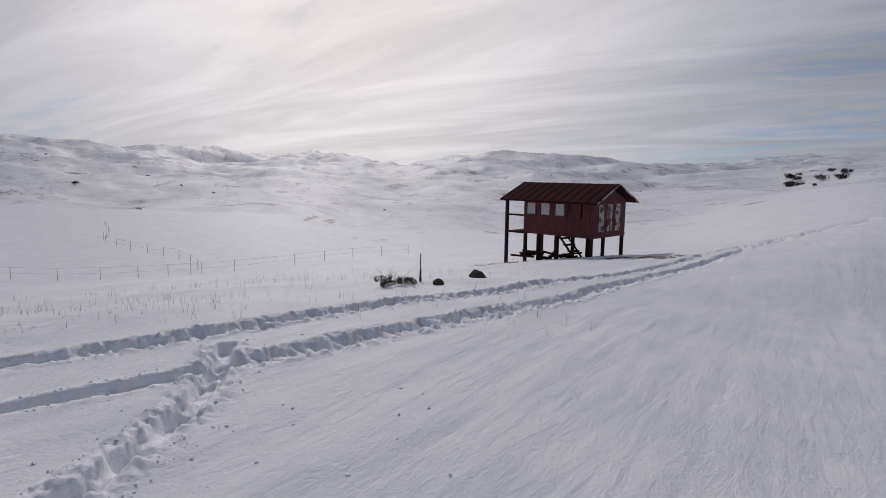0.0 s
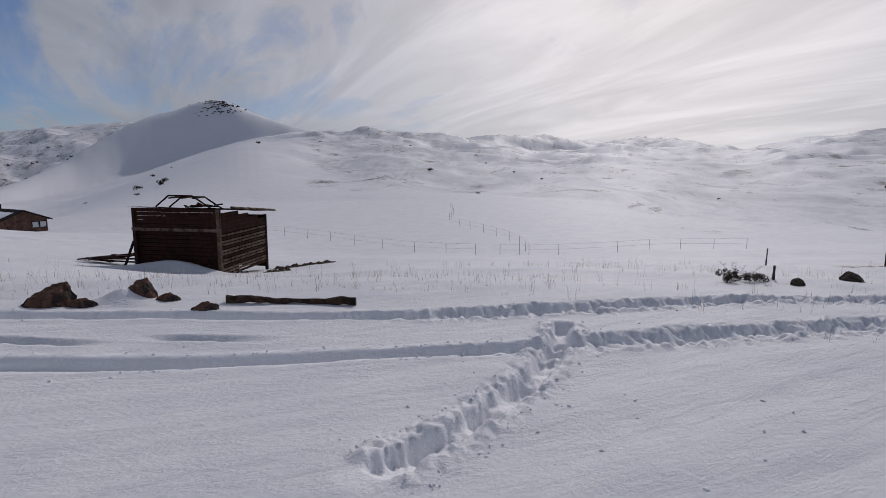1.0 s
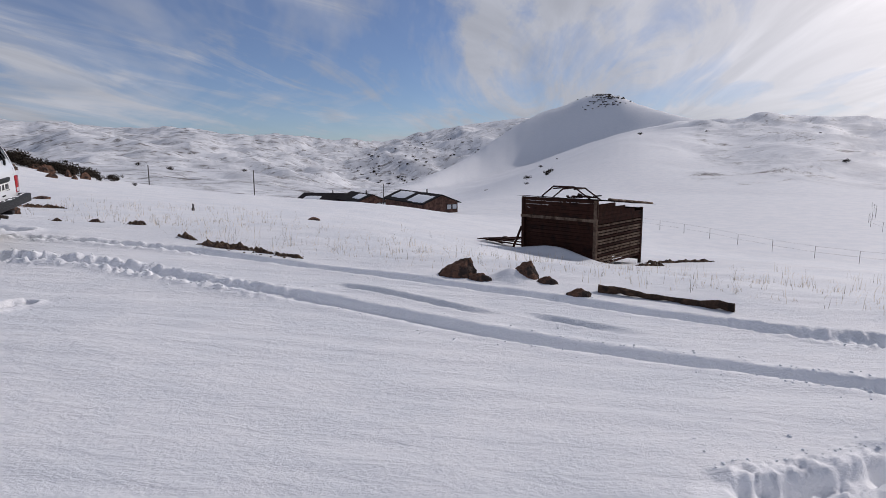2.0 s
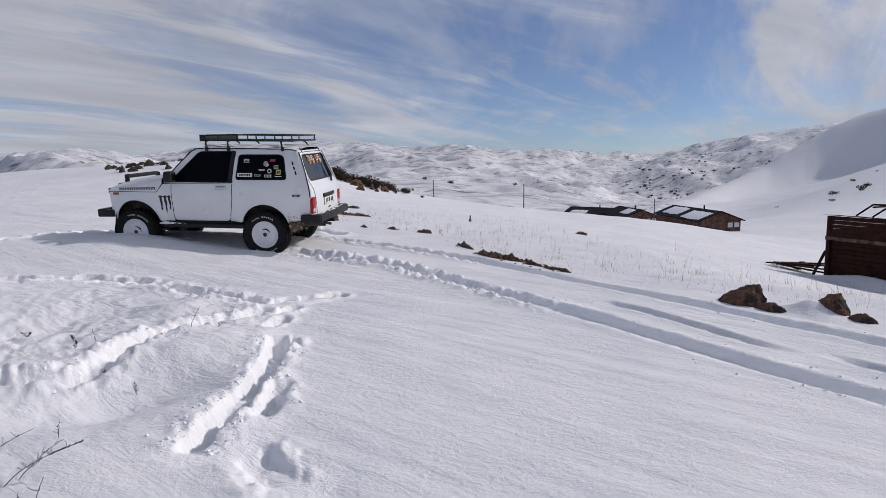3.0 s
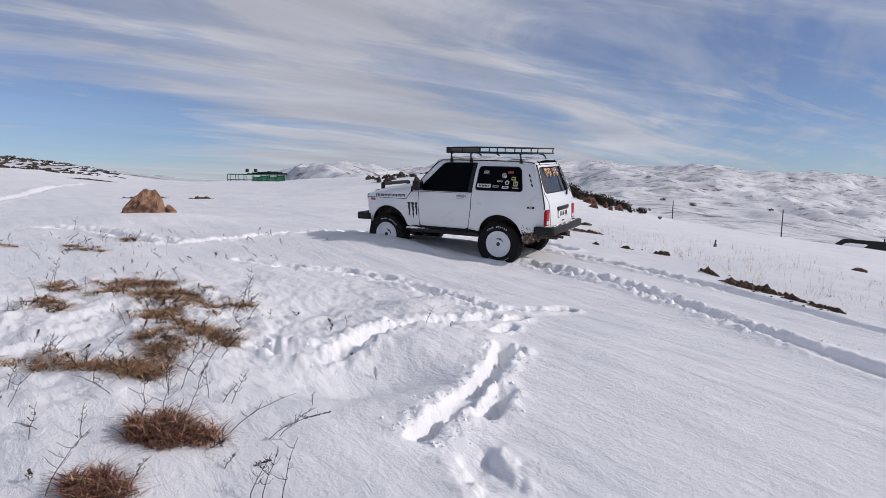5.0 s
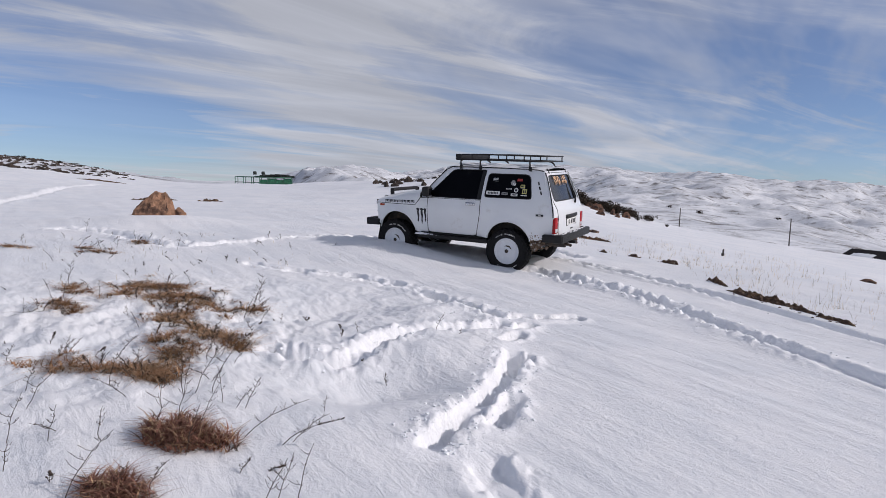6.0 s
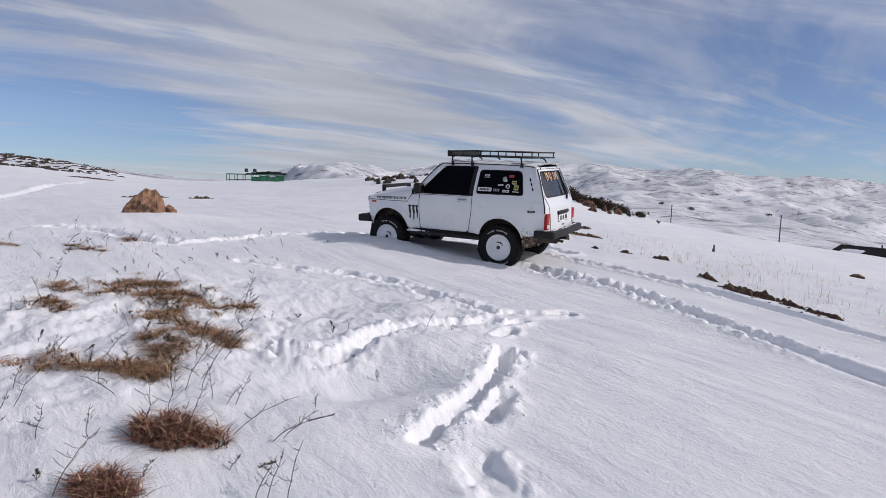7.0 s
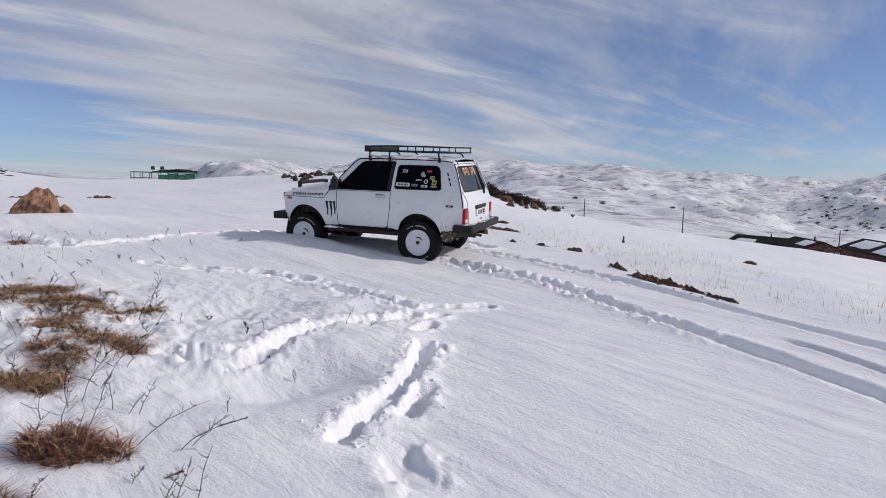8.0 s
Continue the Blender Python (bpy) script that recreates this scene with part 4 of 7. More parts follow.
    for r0, r1 in zip(rows, rows[1:]):
        for k in range(ny):
            bm.faces.new((r0[k], r0[k + 1], r1[k + 1], r1[k]))
    part("bonnet", bm, PAINT, car)
    for y0, y1 in ((-0.42, -0.12), (0.12, 0.42)):
        for k in range(3):
            bm = bmesh.new()
            box(bm, (-0.71 + 0.035 * k, y0, 1.298), (-0.69 + 0.035 * k, y1, 1.309 + 0.002 * k), 0.003)
            part("cowl_vent", bm, SEAL, car)
    # fascia above the grille
    fascia = [(-0.76, 0.985), (0.76, 0.985), (0.765, 1.05), (0.72, 1.075), (-0.72, 1.075), (-0.765, 1.05)]
    nose = lambda a, b: Vector((-1.535 - 0.03 * (1 - (a / 0.76) ** 2) + 0.03 * ss(abs(a), 0.66, 0.77) + 0.06 * ss(b, 1.02, 1.12), a, b))
    part("front_panel", panel(fascia, [], nose, 0.06, 0.03, (1, 0, 0)), PAINT, car)
    grille = rounded([(-0.745, 0.70), (0.745, 0.70), (0.755, 0.985), (-0.755, 0.985)], 0.04)
    gp = part("grille", panel(grille, [], lambda a, b: nose(a, b) + Vector((-0.006 + 0.02 * ss(0.8 - b, 0, 0.1), 0, 0)), 0.07, 0.04, (1, 0, 0)), BLACK, car, "black plastic grille panel")
    bm = bmesh.new()
    for k in range(5):
        z = 0.775 + 0.042 * k
        box(bm, (-1.59, -0.40, z), (-1.565, 0.40, z + 0.016), 0.004)
    part("grille_bar", bm, SEAL, gp)
    bm = bmesh.new()
    bmesh.ops.create_uvsphere(bm, u_segments=20, v_segments=10, radius=1.0)
    bmesh.ops.transform(bm, matrix=Matrix.Translation((-1.592, 0, 0.895)) @ Matrix.Diagonal((0.010, 0.085, 0.042, 1)), verts=bm.verts)
    part("grille_emblem", bm, CHROME, gp, "chrome oval emblem")
    for sg in (-1, 1):
        bm = bmesh.new()
        lathe(bm, [(0.100, -0.02), (0.108, 0.0), (0.100, 0.018), (0.09, 0.012)], 28, Matrix.Translation((-1.572, sg * 0.565, 0.865)) @ pose(0, 0, 0, 0, 0, 90))
        lamp = part("headlight", bm, CHROME, car, "round headlight with a chrome ring")
        bm = bmesh.new()
        lathe(bm, [(0.092, 0.012), (0.075, 0.028), (0.04, 0.038), (0.0, 0.041)], 28, Matrix.Translation((-1.572, sg * 0.565, 0.865)) @ pose(0, 0, 0, 0, 0, 90))
        part("lens", bm, HEAD_GLASS, lamp)
        bm = bmesh.new()
        box(bm, (-1.575, sg * 0.62 - 0.105, 0.985), (-1.50, sg * 0.62 + 0.105, 1.078), 0.014)
        part("turn_lamp", bm, SMOKE, car, "smoked turn lamp above the headlight")
    # --- windscreen
    bm = bmesh.new()
    rows = []
    for i in range(9):
        t = i / 8
        z = 1.258 + 0.45 * t
        w = 0.665 - 0.095 * t
        row = []
        for k in range(15):
            s = -1 + 2 * k / 14
            row.append(bm.verts.new((-0.535 + 0.385 * t - 0.085 * (1 - s * s), w * s, z + 0.012 * (1 - s * s))))
        rows.append(row)
    for r0, r1 in zip(rows, rows[1:]):
        for k in range(14):
            bm.faces.new((r0[k], r0[k + 1], r1[k + 1], r1[k]))
    part("windscreen", bm, TINT, car, "dark tinted windscreen")
    bm = bmesh.new()
    edge = [(-0.535 + 0.385 * t - 0.085 * (1 - s * s), (0.665 - 0.095 * t) * s, 1.258 + 0.45 * t + 0.012 * (1 - s * s)) for t, s in
            [(0, -1 + k / 5) for k in range(11)] + [(k / 5, 1) for k in range(1, 6)] + [(1, 1 - k / 5) for k in range(1, 11)] + [(1 - k / 5, -1) for k in range(1, 5)]]
    tube(bm, edge, 0.013, 6, closed=True)
    part("windscreen_seal", bm, SEAL, car)
    # A-pillars that join the screen to the sides
    for sg in (-1, 1):
        bm = bmesh.new()
        prev = None
        for k in range(9):
            t = k / 8
            z = 1.20 + 0.52 * t
            x0 = -0.60 + 0.45 * t
            a = bm.verts.new((-0.575 + 0.43 * t, sg * (0.675 - 0.10 * t), z + 0.004))
            xs_ = -0.545 + (-0.08 + 0.545) * t
            b = bm.verts.new((xs_ + 0.015, sg * (side_w(xs_, z) - 0.002), z))
            c = bm.verts.new((-0.56 + 0.44 * t, sg * (side_w(xs_, z) * 0.5 + (0.675 - 0.10 * t) * 0.5 + 0.012), z + 0.006))
            if prev:
                bm.faces.new((prev[0], prev[1], c, a) if sg > 0 else (prev[0], a, c, prev[1]))
                bm.faces.new((prev[1], prev[2], b, c) if sg > 0 else (prev[1], c, b, prev[2]))
            prev = (a, c, b)
        part("screen_pillar", bm, PAINT, car)
    # cowl under the screen
    bm = bmesh.new()
    rows = []
    for i in range(4):
        t = i / 3
        rows.append([bm.verts.new((-0.59 + 0.10 * t - 0.085 * (1 - s * s) * 1.0, 0.70 * s, 1.285 - 0.055 * t + (0.012 * (1 - s * s)) - 0.10 * max(0, abs(s) - 0.8))) for s in [-1 + 2 * k / 14 for k in range(15)]])
    for r0, r1 in zip(rows, rows[1:]):
        for k in range(14):
            bm.faces.new((r0[k], r0[k + 1], r1[k + 1], r1[k]))
    part("cowl_panel", bm, SEAL, car)
    # wipers
    for y0 in (-0.35, 0.22):
        bm = bmesh.new()
        tube(bm, [(-0.64, y0, 1.30), (-0.632, y0 + 0.10, 1.322), (-0.585, y0 + 0.40, 1.36)], 0.007, 6)
        tube(bm, [(-0.625, y0 - 0.02, 1.315), (-0.59, y0 + 0.42, 1.352)], 0.009, 6)
        part("wiper", bm, SEAL, car)

    # --- roof
    bm = bmesh.new()
    rows = []
    for i in range(21):
        t = i / 20
        x = -0.175 + 1.80 * t
        crown = 0.072 * (1 - 0.35 * (2 * t - 1) ** 2)
        drop = 0.03 * ss(0.10 - t, 0, 0.10) + 0.02 * ss(t, 0.93, 1.0)
        row = []
        for k in range(21):
            s = -1 + 2 * k / 20
            bow = -0.075 * (1 - s * s) if t < 0.3 else 0.0
            bow = -0.075 * (1 - s * s) * max(0, 1 - t / 0.3)
            row.append(bm.verts.new((x + bow, s * (0.612 - 0.012 * (2 * t - 1) ** 2), 1.716 - drop + crown * (1 - abs(s) ** 2.6))))
        rows.append(row)
    for r0, r1 in zip(rows, rows[1:]):
        for k in range(20):
            bm.faces.new((r0[k], r0[k + 1], r1[k + 1], r1[k]))
    part("roof", bm, PAINT, car)
    # thin wind-torn snow left on the roof
    bm = bmesh.new()
    rng = random.Random(4)
    for k in range(26):
        x, y = rng.uniform(0.0, 1.45), rng.uniform(-0.50, 0.50)
        z = 1.716 + 0.068 * (1 - abs(y / 0.612) ** 2.6)
        made = bmesh.ops.create_icosphere(bm, subdivisions=2, radius=1.0)["verts"]
        sx, sy = rng.uniform(0.06, 0.16), rng.uniform(0.04, 0.11)
        for v in made:
            n = noise.noise(v.co * 2.3 + Vector((k, 0, 0))) * 0.45
            v.co = Vector((x + v.co.x * sx * (1 + n), y + v.co.y * sy * (1 + n), z + max(-0.2, v.co.z) * 0.011))
    tagged(part("roof_snow", bm, CRUST, car, "thin patchy crust of snow"), kind="stuff")

    # --- tail
    def tail(a, b):
        z = b
        if z > 1.10:
            x = 1.868 - 0.262 * (z - 1.10) / 0.60 - 0.02 * math.sin((z - 1.1) / 0.6 * math.pi)
        else:
            x = 1.868 + 0.022 * math.sin((1.10 - z) / 0.5 * math.pi * 0.6)
        return Vector((x + 0.040 * (1 - (a / 0.75) ** 2), a, z))
    outer = rounded([(-0.765, 0.60), (0.765, 0.60), (0.770, 1.02), (0.725, 1.30), (0.612, 1.700), (-0.612, 1.700), (-0.725, 1.30), (-0.770, 1.02)], [0.04, 0.04, 0, 0, 0.06, 0.06, 0, 0])
    gate_l = rounded([(-0.585, 0.63), (0.585, 0.63), (0.60, 0.95), (0.665, 1.20), (0.565, 1.672), (-0.565, 1.672), (-0.665, 1.20), (-0.60, 0.95)], [0.05, 0.05, 0.05, 0.03, 0.07, 0.07, 0.03, 0.05])
    win = rounded([(-0.615, 1.225), (0.615, 1.225), (0.525, 1.628), (-0.525, 1.628)], 0.06)
    part("rear_body", panel(outer, [gate_l], tail, 0.06, 0.03, (-1, 0, 0)), PAINT, car)
    gate = part("tailgate", panel([(p[0] * 0.993, 0.63 + (p[1] - 0.63) * 0.995 + 0.002) for p in gate_l], [win], lambda a, b: tail(a, b) + Vector((0.006, 0, 0)), 0.05, 0.03, (-1, 0, 0)), PAINT, car)
    part("rear_window", panel(win, [], lambda a, b: tail(a, b) + Vector((-0.006, 0, 0)), 0.08, 0.0), REAR_TINT, gate, "dark tinted rear window")
    bm = bmesh.new()
    tube(bm, [tail(a, b) + Vector((0.004, 0, 0)) for a, b in dense(win, 0.08)], 0.010, 6, closed=True)
    part("rear_window_seal", bm, SEAL, gate)
    bm = bmesh.new()
    tube(bm, [tail(a, b) + Vector((0.001, 0, 0)) for a, b in dense(gate_l, 0.08)], 0.005, 5, closed=True)
    part("tailgate_gap", bm, SEAL, car)
    slope = 180 - 90 + math.degrees(math.atan2(0.262, 0.60))
    for k, (word, ang) in enumerate((("MUD", -2), ("LIFE", 3))):
        y = -0.20 if k == 0 else 0.17
        p = tail(y, 1.565) + Vector((0.008, 0, 0))
        letters(word, 0.135, Matrix.Translation(p) @ pose(0, 0, 0, 0, 0, 90) @ pose(0, 0, 0, 90 - 23.6, 0, 0) @ pose(0, 0, 0, 0, 0, ang), ORANGE_DECAL, gate, label="cream and orange slogan letters", thick=0.003)
    # drips under the slogan
    for y, l in ((-0.30, 0.05), (-0.24, 0.03), (-0.13, 0.06), (-0.08, 0.03), (0.06, 0.05), (0.13, 0.03), (0.24, 0.05), (0.29, 0.03)):
        bm = bmesh.new()
        tube(bm, [tail(y, 1.53) + Vector((0.008, 0, 0)), tail(y + 0.004, 1.52 - l) + Vector((0.008, 0, 0))], [0.010, 0.005], 6)
        part("lettering_drip", bm, ORANGE_DECAL, gate)
    bm = bmesh.new()
    tube(bm, [tail(0.33, 1.20) + Vector((0.03, 0, 0)), tail(0.34, 1.26) + Vector((0.045, 0, 0)), tail(0.37, 1.40) + Vector((0.03, 0, 0))], 0.011, 6)
    tube(bm, [tail(0.345, 1.23) + Vector((0.02, 0, 0)), tail(0.385, 1.53) + Vector((0.02, 0, 0))], 0.010, 6)
    box(bm, tail(0.33, 1.16) + Vector((0, -0.02, -0.01)), tail(0.33, 1.20) + Vector((0.05, 0.02, 0.03)), 0.01)
    part("rear_wiper", bm, SEAL, gate)
    # number plate, its writing as plain bars
    bm = bmesh.new()
    box(bm, (1.905, -0.29, 0.935), (1.945, 0.29, 0.990), 0.012)
    part("plate_lamp_cover", bm, BLACK, gate)
    bm = bmesh.new()
    box(bm, (1.905, -0.275, 0.80), (1.932, 0.275, 0.938), 0.008)
    holder = part("plate_holder", bm, BLACK, gate)
    bm = bmesh.new()
    box(bm, (1.928, -0.255, 0.815), (1.937, 0.255, 0.922), 0.006)
    part("number_plate", bm, WHITE_DECAL, holder, "white number plate with dark bars")
    for y0, w in ((-0.175, 0.030), (-0.125, 0.026), (-0.045, 0.034), (0.000, 0.034), (0.085, 0.032), (0.130, 0.032), (0.175, 0.032)):
        bm = bmesh.new()
        box(bm, (1.934, y0, 0.832), (1.940, y0 + w, 0.906), 0.0)
        part("plate_mark", bm, BLUE_BLACK, holder)
    bm = bmesh.new()
    box(bm, (1.925, -0.06, 0.738), (1.945, 0.06, 0.758), 0.006)
    part("tailgate_latch", bm, SEAL, gate)
    for sg in (-1, 1):
        bm = bmesh.new()
        y0, y1 = sorted((sg * 0.625, sg * 0.775))
        box(bm, (1.852, y0, 0.715), (1.905, y1, 0.975), 0.014)
        tl = part("tail_lamp", bm, RED, car, "tall red tail lamp")
        bm = bmesh.new()
        y0, y1 = sorted((sg * 0.645, sg * 0.765))
        box(bm, (1.89, y0, 0.735), (1.911, y1, 0.795), 0.006)
        part("reversing_lens", bm, CLEAR, tl)
        bm = bmesh.new()
        tube(bm, [(1.60, sg * 0.44, 1.735), (1.625, sg * 0.445, 1.705), (1.650, sg * 0.45, 1.66)], 0.012, 6)
        part("tailgate_hinge", bm, SEAL, car)
    # --- bumpers
    bm = bmesh.new()
    box(bm, (-1.755, -0.795, 0.605), (-1.615, 0.795, 0.735), 0.022, segs=3)
    for sg in (-1, 1):
        y0, y1 = sorted((sg * 0.70, sg * 0.805))
        box(bm, (-1.70, y0, 0.61), (-1.47, y1, 0.725), 0.02)
    part("front_bumper", bm, BLACK, car, "black front bumper")
    bm = bmesh.new()
    box(bm, (-1.772, 0.03, 0.592), (-1.755, 0.55, 0.712), 0.006)
    fp = part("number_plate", bm, WHITE_DECAL, car, "white number plate with dark bars")
    for y0, w in ((0.455, 0.030), (0.405, 0.026), (0.320, 0.034), (0.275, 0.034), (0.19, 0.032), (0.145, 0.032), (0.10, 0.032)):
        bm = bmesh.new()
        box(bm, (-1.776, y0, 0.612), (-1.770, y0 + w, 0.692), 0.0)
        part("plate_mark", bm, BLUE_BLACK, fp)
    bm = bmesh.new()
    box(bm, (1.93, -0.80, 0.575), (2.045, 0.80, 0.700), 0.022, segs=3)
    for sg in (-1, 1):
        y0, y1 = sorted((sg * 0.68, sg * 0.815))
        box(bm, (1.70, y0, 0.575), (2.03, y1, 0.700), 0.02)
    rb = part("rear_bumper", bm, BLACK, car, "black rear bumper dusted with snow")
    bm = bmesh.new()
    rng = random.Random(8)
    for k in range(22):
        x, y = rng.uniform(1.95, 2.02), rng.uniform(-0.74, 0.74)
        made = bmesh.ops.create_icosphere(bm, subdivisions=1, radius=1.0)["verts"]
        sx, sy = rng.uniform(0.01, 0.025), rng.uniform(0.03, 0.10)
        for v in made:
            v.co = Vector((x + v.co.x * sx, y + v.co.y * sy, 0.698 + v.co.z * 0.008))
    tagged(part("bumper_snow", bm, CRUST, rb), kind="stuff")
    # red tow beam under the nose
    bm = bmesh.new()
    box(bm, (-1.58, -0.42, 0.46), (-1.45, 0.42, 0.60), 0.02)
    part("skid_plate", bm, material("rusty_red_paint", (0.17, 0.04, 0.028), rough=0.7, grain=0.4, grain_scale=12), car, "rusty red skid plate")
    # --- under the body
    bm = bmesh.new()
    box(bm, (-1.48, -0.62, 0.55), (1.86, 0.62, 1.15), 0.03)
    box(bm, (-0.55, -0.66, 1.10), (1.66, 0.66, 1.22), 0.02)
    box(bm, (-0.62, -0.72, 0.50), (0.74, 0.72, 0.60), 0.02)
    part("underbody", bm, DARK, car, "dark dirty underbody")
    for cx, b in ((-1.045, 0.40), (1.115, 0.36)):
        for sg in (-1, 1):
            bm = bmesh.new()
            rings = []
            for k in range(13):
                t = math.pi - math.pi * k / 12
                x, z = cx + 0.42 * math.cos(t), 0.50 + (b + 0.02) * math.sin(t)
                rings.append([bm.verts.new((x, sg * y, z)) for y in (0.60, 0.70, 0.785)])
            for r0, r1 in zip(rings, rings[1:]):
                for k in range(2):
                    bm.faces.new((r0[k], r1[k], r1[k + 1], r0[k + 1]))
            part("arch_liner", bm, DARK, car, "muddy wheel arch liner")
    for x in (-1.1, 1.1):
        bm = bmesh.new()
        tube(bm, [(x, -0.62, 0.37), (x, 0.62, 0.37)], 0.045, 10)
        bmesh.ops.create_icosphere(bm, subdivisions=2, radius=0.13, matrix=Matrix.Translation((x, 0.1, 0.38)))
        part("axle", bm, DARK, car)
    bm = bmesh.new()
    tube(bm, [(1.30, -0.10, 0.50), (1.88, -0.10, 0.50)], 0.085, 14)
    tube(bm, [(1.86, -0.14, 0.49), (2.0, -0.16, 0.47)], 0.025, 10)
    part("muffler", bm, DARK, car, "dirty exhaust muffler")
    bm = bmesh.new()
    box(bm, (1.88, -0.05, 0.49), (2.03, 0.05, 0.54), 0.01)
    part("tow_hitch", bm, BLACK, car)
    for sg in (-1, 1):
        bm = bmesh.new()
        y0, y1 = sorted((sg * 0.66, sg * 0.83))
        box(bm, (-0.60, y0, 0.462), (0.745, y1, 0.532), 0.02)
        tube(bm, [(-0.62, sg * 0.80, 0.505), (0.76, sg * 0.80, 0.505)], 0.030, 10)
        part("side_step", bm, BLACK, car, "black tubular side step")
        bm = bmesh.new()
        box(bm, (-0.56, min(sg * 0.79, sg * 0.80), 0.535), (0.70, max(sg * 0.79, sg * 0.80), 0.568), 0.0)
        part("sill", bm, SEAL, car)
    # --- mirrors
    for sg in (-1, 1):
        bm = bmesh.new()
        y0, y1 = sorted((sg * 0.83, sg * 1.00))
        box(bm, (-0.45, y0, 1.200), (-0.305, y1 + (0.01 if sg > 0 else 0), 1.375), 0.038, segs=3)
        tube(bm, [(-0.39, sg * 0.77, 1.22), (-0.38, sg * 0.86, 1.235)], 0.025, 8)
        mr = part("door_mirror", bm, BLACK, car, "black door mirror")
        # the dark reflection in the mirror is given by the glass's own colour
        bm = bmesh.new()
        box(bm, (-0.307, y0 + 0.03, 1.235), (-0.302, y1 - 0.03, 1.345), 0.0)
        part("mirror_glass", bm, TINT, mr, "mirror glass coloured dark in place of its reflection")
    # --- light bar on the bonnet
    bm = bmesh.new()
    box(bm, (-1.455, -0.435, 1.222), (-1.375, 0.435, 1.282), 0.010)
    bar = part("bonnet_light_bar", bm, BLACK, car, "long black LED light bar")
    bm = bmesh.new()
    box(bm, (-1.463, -0.42, 1.230), (-1.454, 0.42, 1.274), 0.003)
    part("lens", bm, LED, bar)
    for sg in (-1, 1):
        bm = bmesh.new()
        box(bm, (-1.44, sg * 0.452 - 0.012, 1.10), (-1.36, sg * 0.452 + 0.012, 1.27), 0.006)
        part("bracket", bm, BLACK, bar)
    # --- roof rack
    bm = bmesh.new()
    for sg in (-1, 1):
        y = sg * 0.565
        tube(bm, [(0.04, y, 1.855), (1.545, y, 1.850)], 0.013, 8)
        tube(bm, [(0.10, y, 1.935), (0.55, y, 1.945), (1.545, y, 1.935)], 0.012, 8)
        for x in (0.30, 0.62, 0.94, 1.25, 1.53):
            tube(bm, [(x, y, 1.85), (x, y, 1.94)], 0.010, 6)
    for x in (0.05, 1.545):
        tube(bm, [(x, -0.565, 1.852), (x, 0.565, 1.852)], 0.013, 8)
    tube(bm, [(1.545, -0.565, 1.936), (1.545, 0.565, 1.936)], 0.012, 8)
    for x in (0.30, 0.55, 0.80, 1.05, 1.30):
        tube(bm, [(x, -0.565, 1.850), (x, 0.565, 1.850)], 0.009, 6)
    for y in (-0.28, 0.0, 0.28):
        tube(bm, [(0.05, y, 1.846), (1.545, y, 1.846)], 0.009, 6)
    rack = part("roof_rack", bm, BLACK, car, "black tubular roof rack")
    for x in (0.13, 0.50, 1.39):
        for sg in (-1, 1):
            bm = bmesh.new()
            tube(bm, [(x, sg * 0.628, 1.705), (x - 0.005, sg * 0.632, 1.75), (x - 0.02, sg * 0.610, 1.80), (x - 0.05, sg * 0.55, 1.835), (x - 0.07, sg * 0.46, 1.84)], 0.014, 8)
            box(bm, (x - 0.025, sg * 0.632 - 0.012, 1.69), (x + 0.025, sg * 0.632 + 0.012, 1.76), 0.005)
            part("rack_foot", bm, BLACK, rack)
    bm = bmesh.new()
    box(bm, (0.02, -0.60, 1.858), (0.10, 0.60, 1.938), 0.010)
    bar = part("roof_light_bar", bm, BLACK, car, "long LED light bar across the rack")
    bm = bmesh.new()
    box(bm, (0.012, -0.585, 1.868), (0.021, 0.585, 1.928), 0.003)
    part("lens", bm, LED, bar)
    for sg in (-1, 1):
        bm = bmesh.new()
        box(bm, (0.01, sg * 0.606 - 0.006, 1.84), (0.105, sg * 0.606 + 0.006, 1.945), 0.004)
        part("end_bracket", bm, BLACK, bar)
    # --- decals: claw marks and a row of plain bars for the word on the bonnet
    for k, (x0, w, l) in enumerate(((-0.640, 0.062, 0.235), (-0.566, 0.066, 0.290), (-0.492, 0.056, 0.235))):
        pts = [(x0 - 0.012, 0.968), (x0 + w * 0.5, 0.985), (x0 + w, 0.972), (x0 + w * 0.75, 0.93), (x0 + w * 0.85, 0.85), (x0 + w * 0.65, 0.80), (x0 + w * 0.68, 0.74 + 0.02 * k), (x0 + w * 0.42, 0.975 - l),
               (x0 + w * 0.25, 0.76), (x0 + w * 0.30, 0.83), (x0 + w * 0.12, 0.90), (x0 + w * 0.18, 0.945)]
        on_side(pts, 0.003, BLUE_BLACK, "claw_decal", car, depth=0.002, step=0.03, both=True)
    # the word as a row of low bars
    x = -1.325
    for w in (0.095, 0.075, 0.095, 0.065, 0.085, 0.065, 0.075):
        z0 = 1.050 + 0.03 * (x + 1.325)
        bm = bmesh.new()
        for a, b, c, d2 in ((0.0, 0.0, 0.20, 1.0), (0.38, 0.15, 0.60, 1.0), (0.0, 0.78, 1.0, 1.0), (0.78, 0.0, 1.0, 0.80)):
            lo, hi = (x + a * w, z0 + b * 0.045), (x + c * w * 0.96, z0 + d2 * 0.045)
            y = -side_w((lo[0] + hi[0]) / 2, 1.04)
            box(bm, (lo[0], y - 0.0045, lo[1]), (hi[0], y + 0.006, hi[1]), 0.0)
        part("bonnet_decal", bm, BLUE_BLACK, car)
        x += w + 0.014
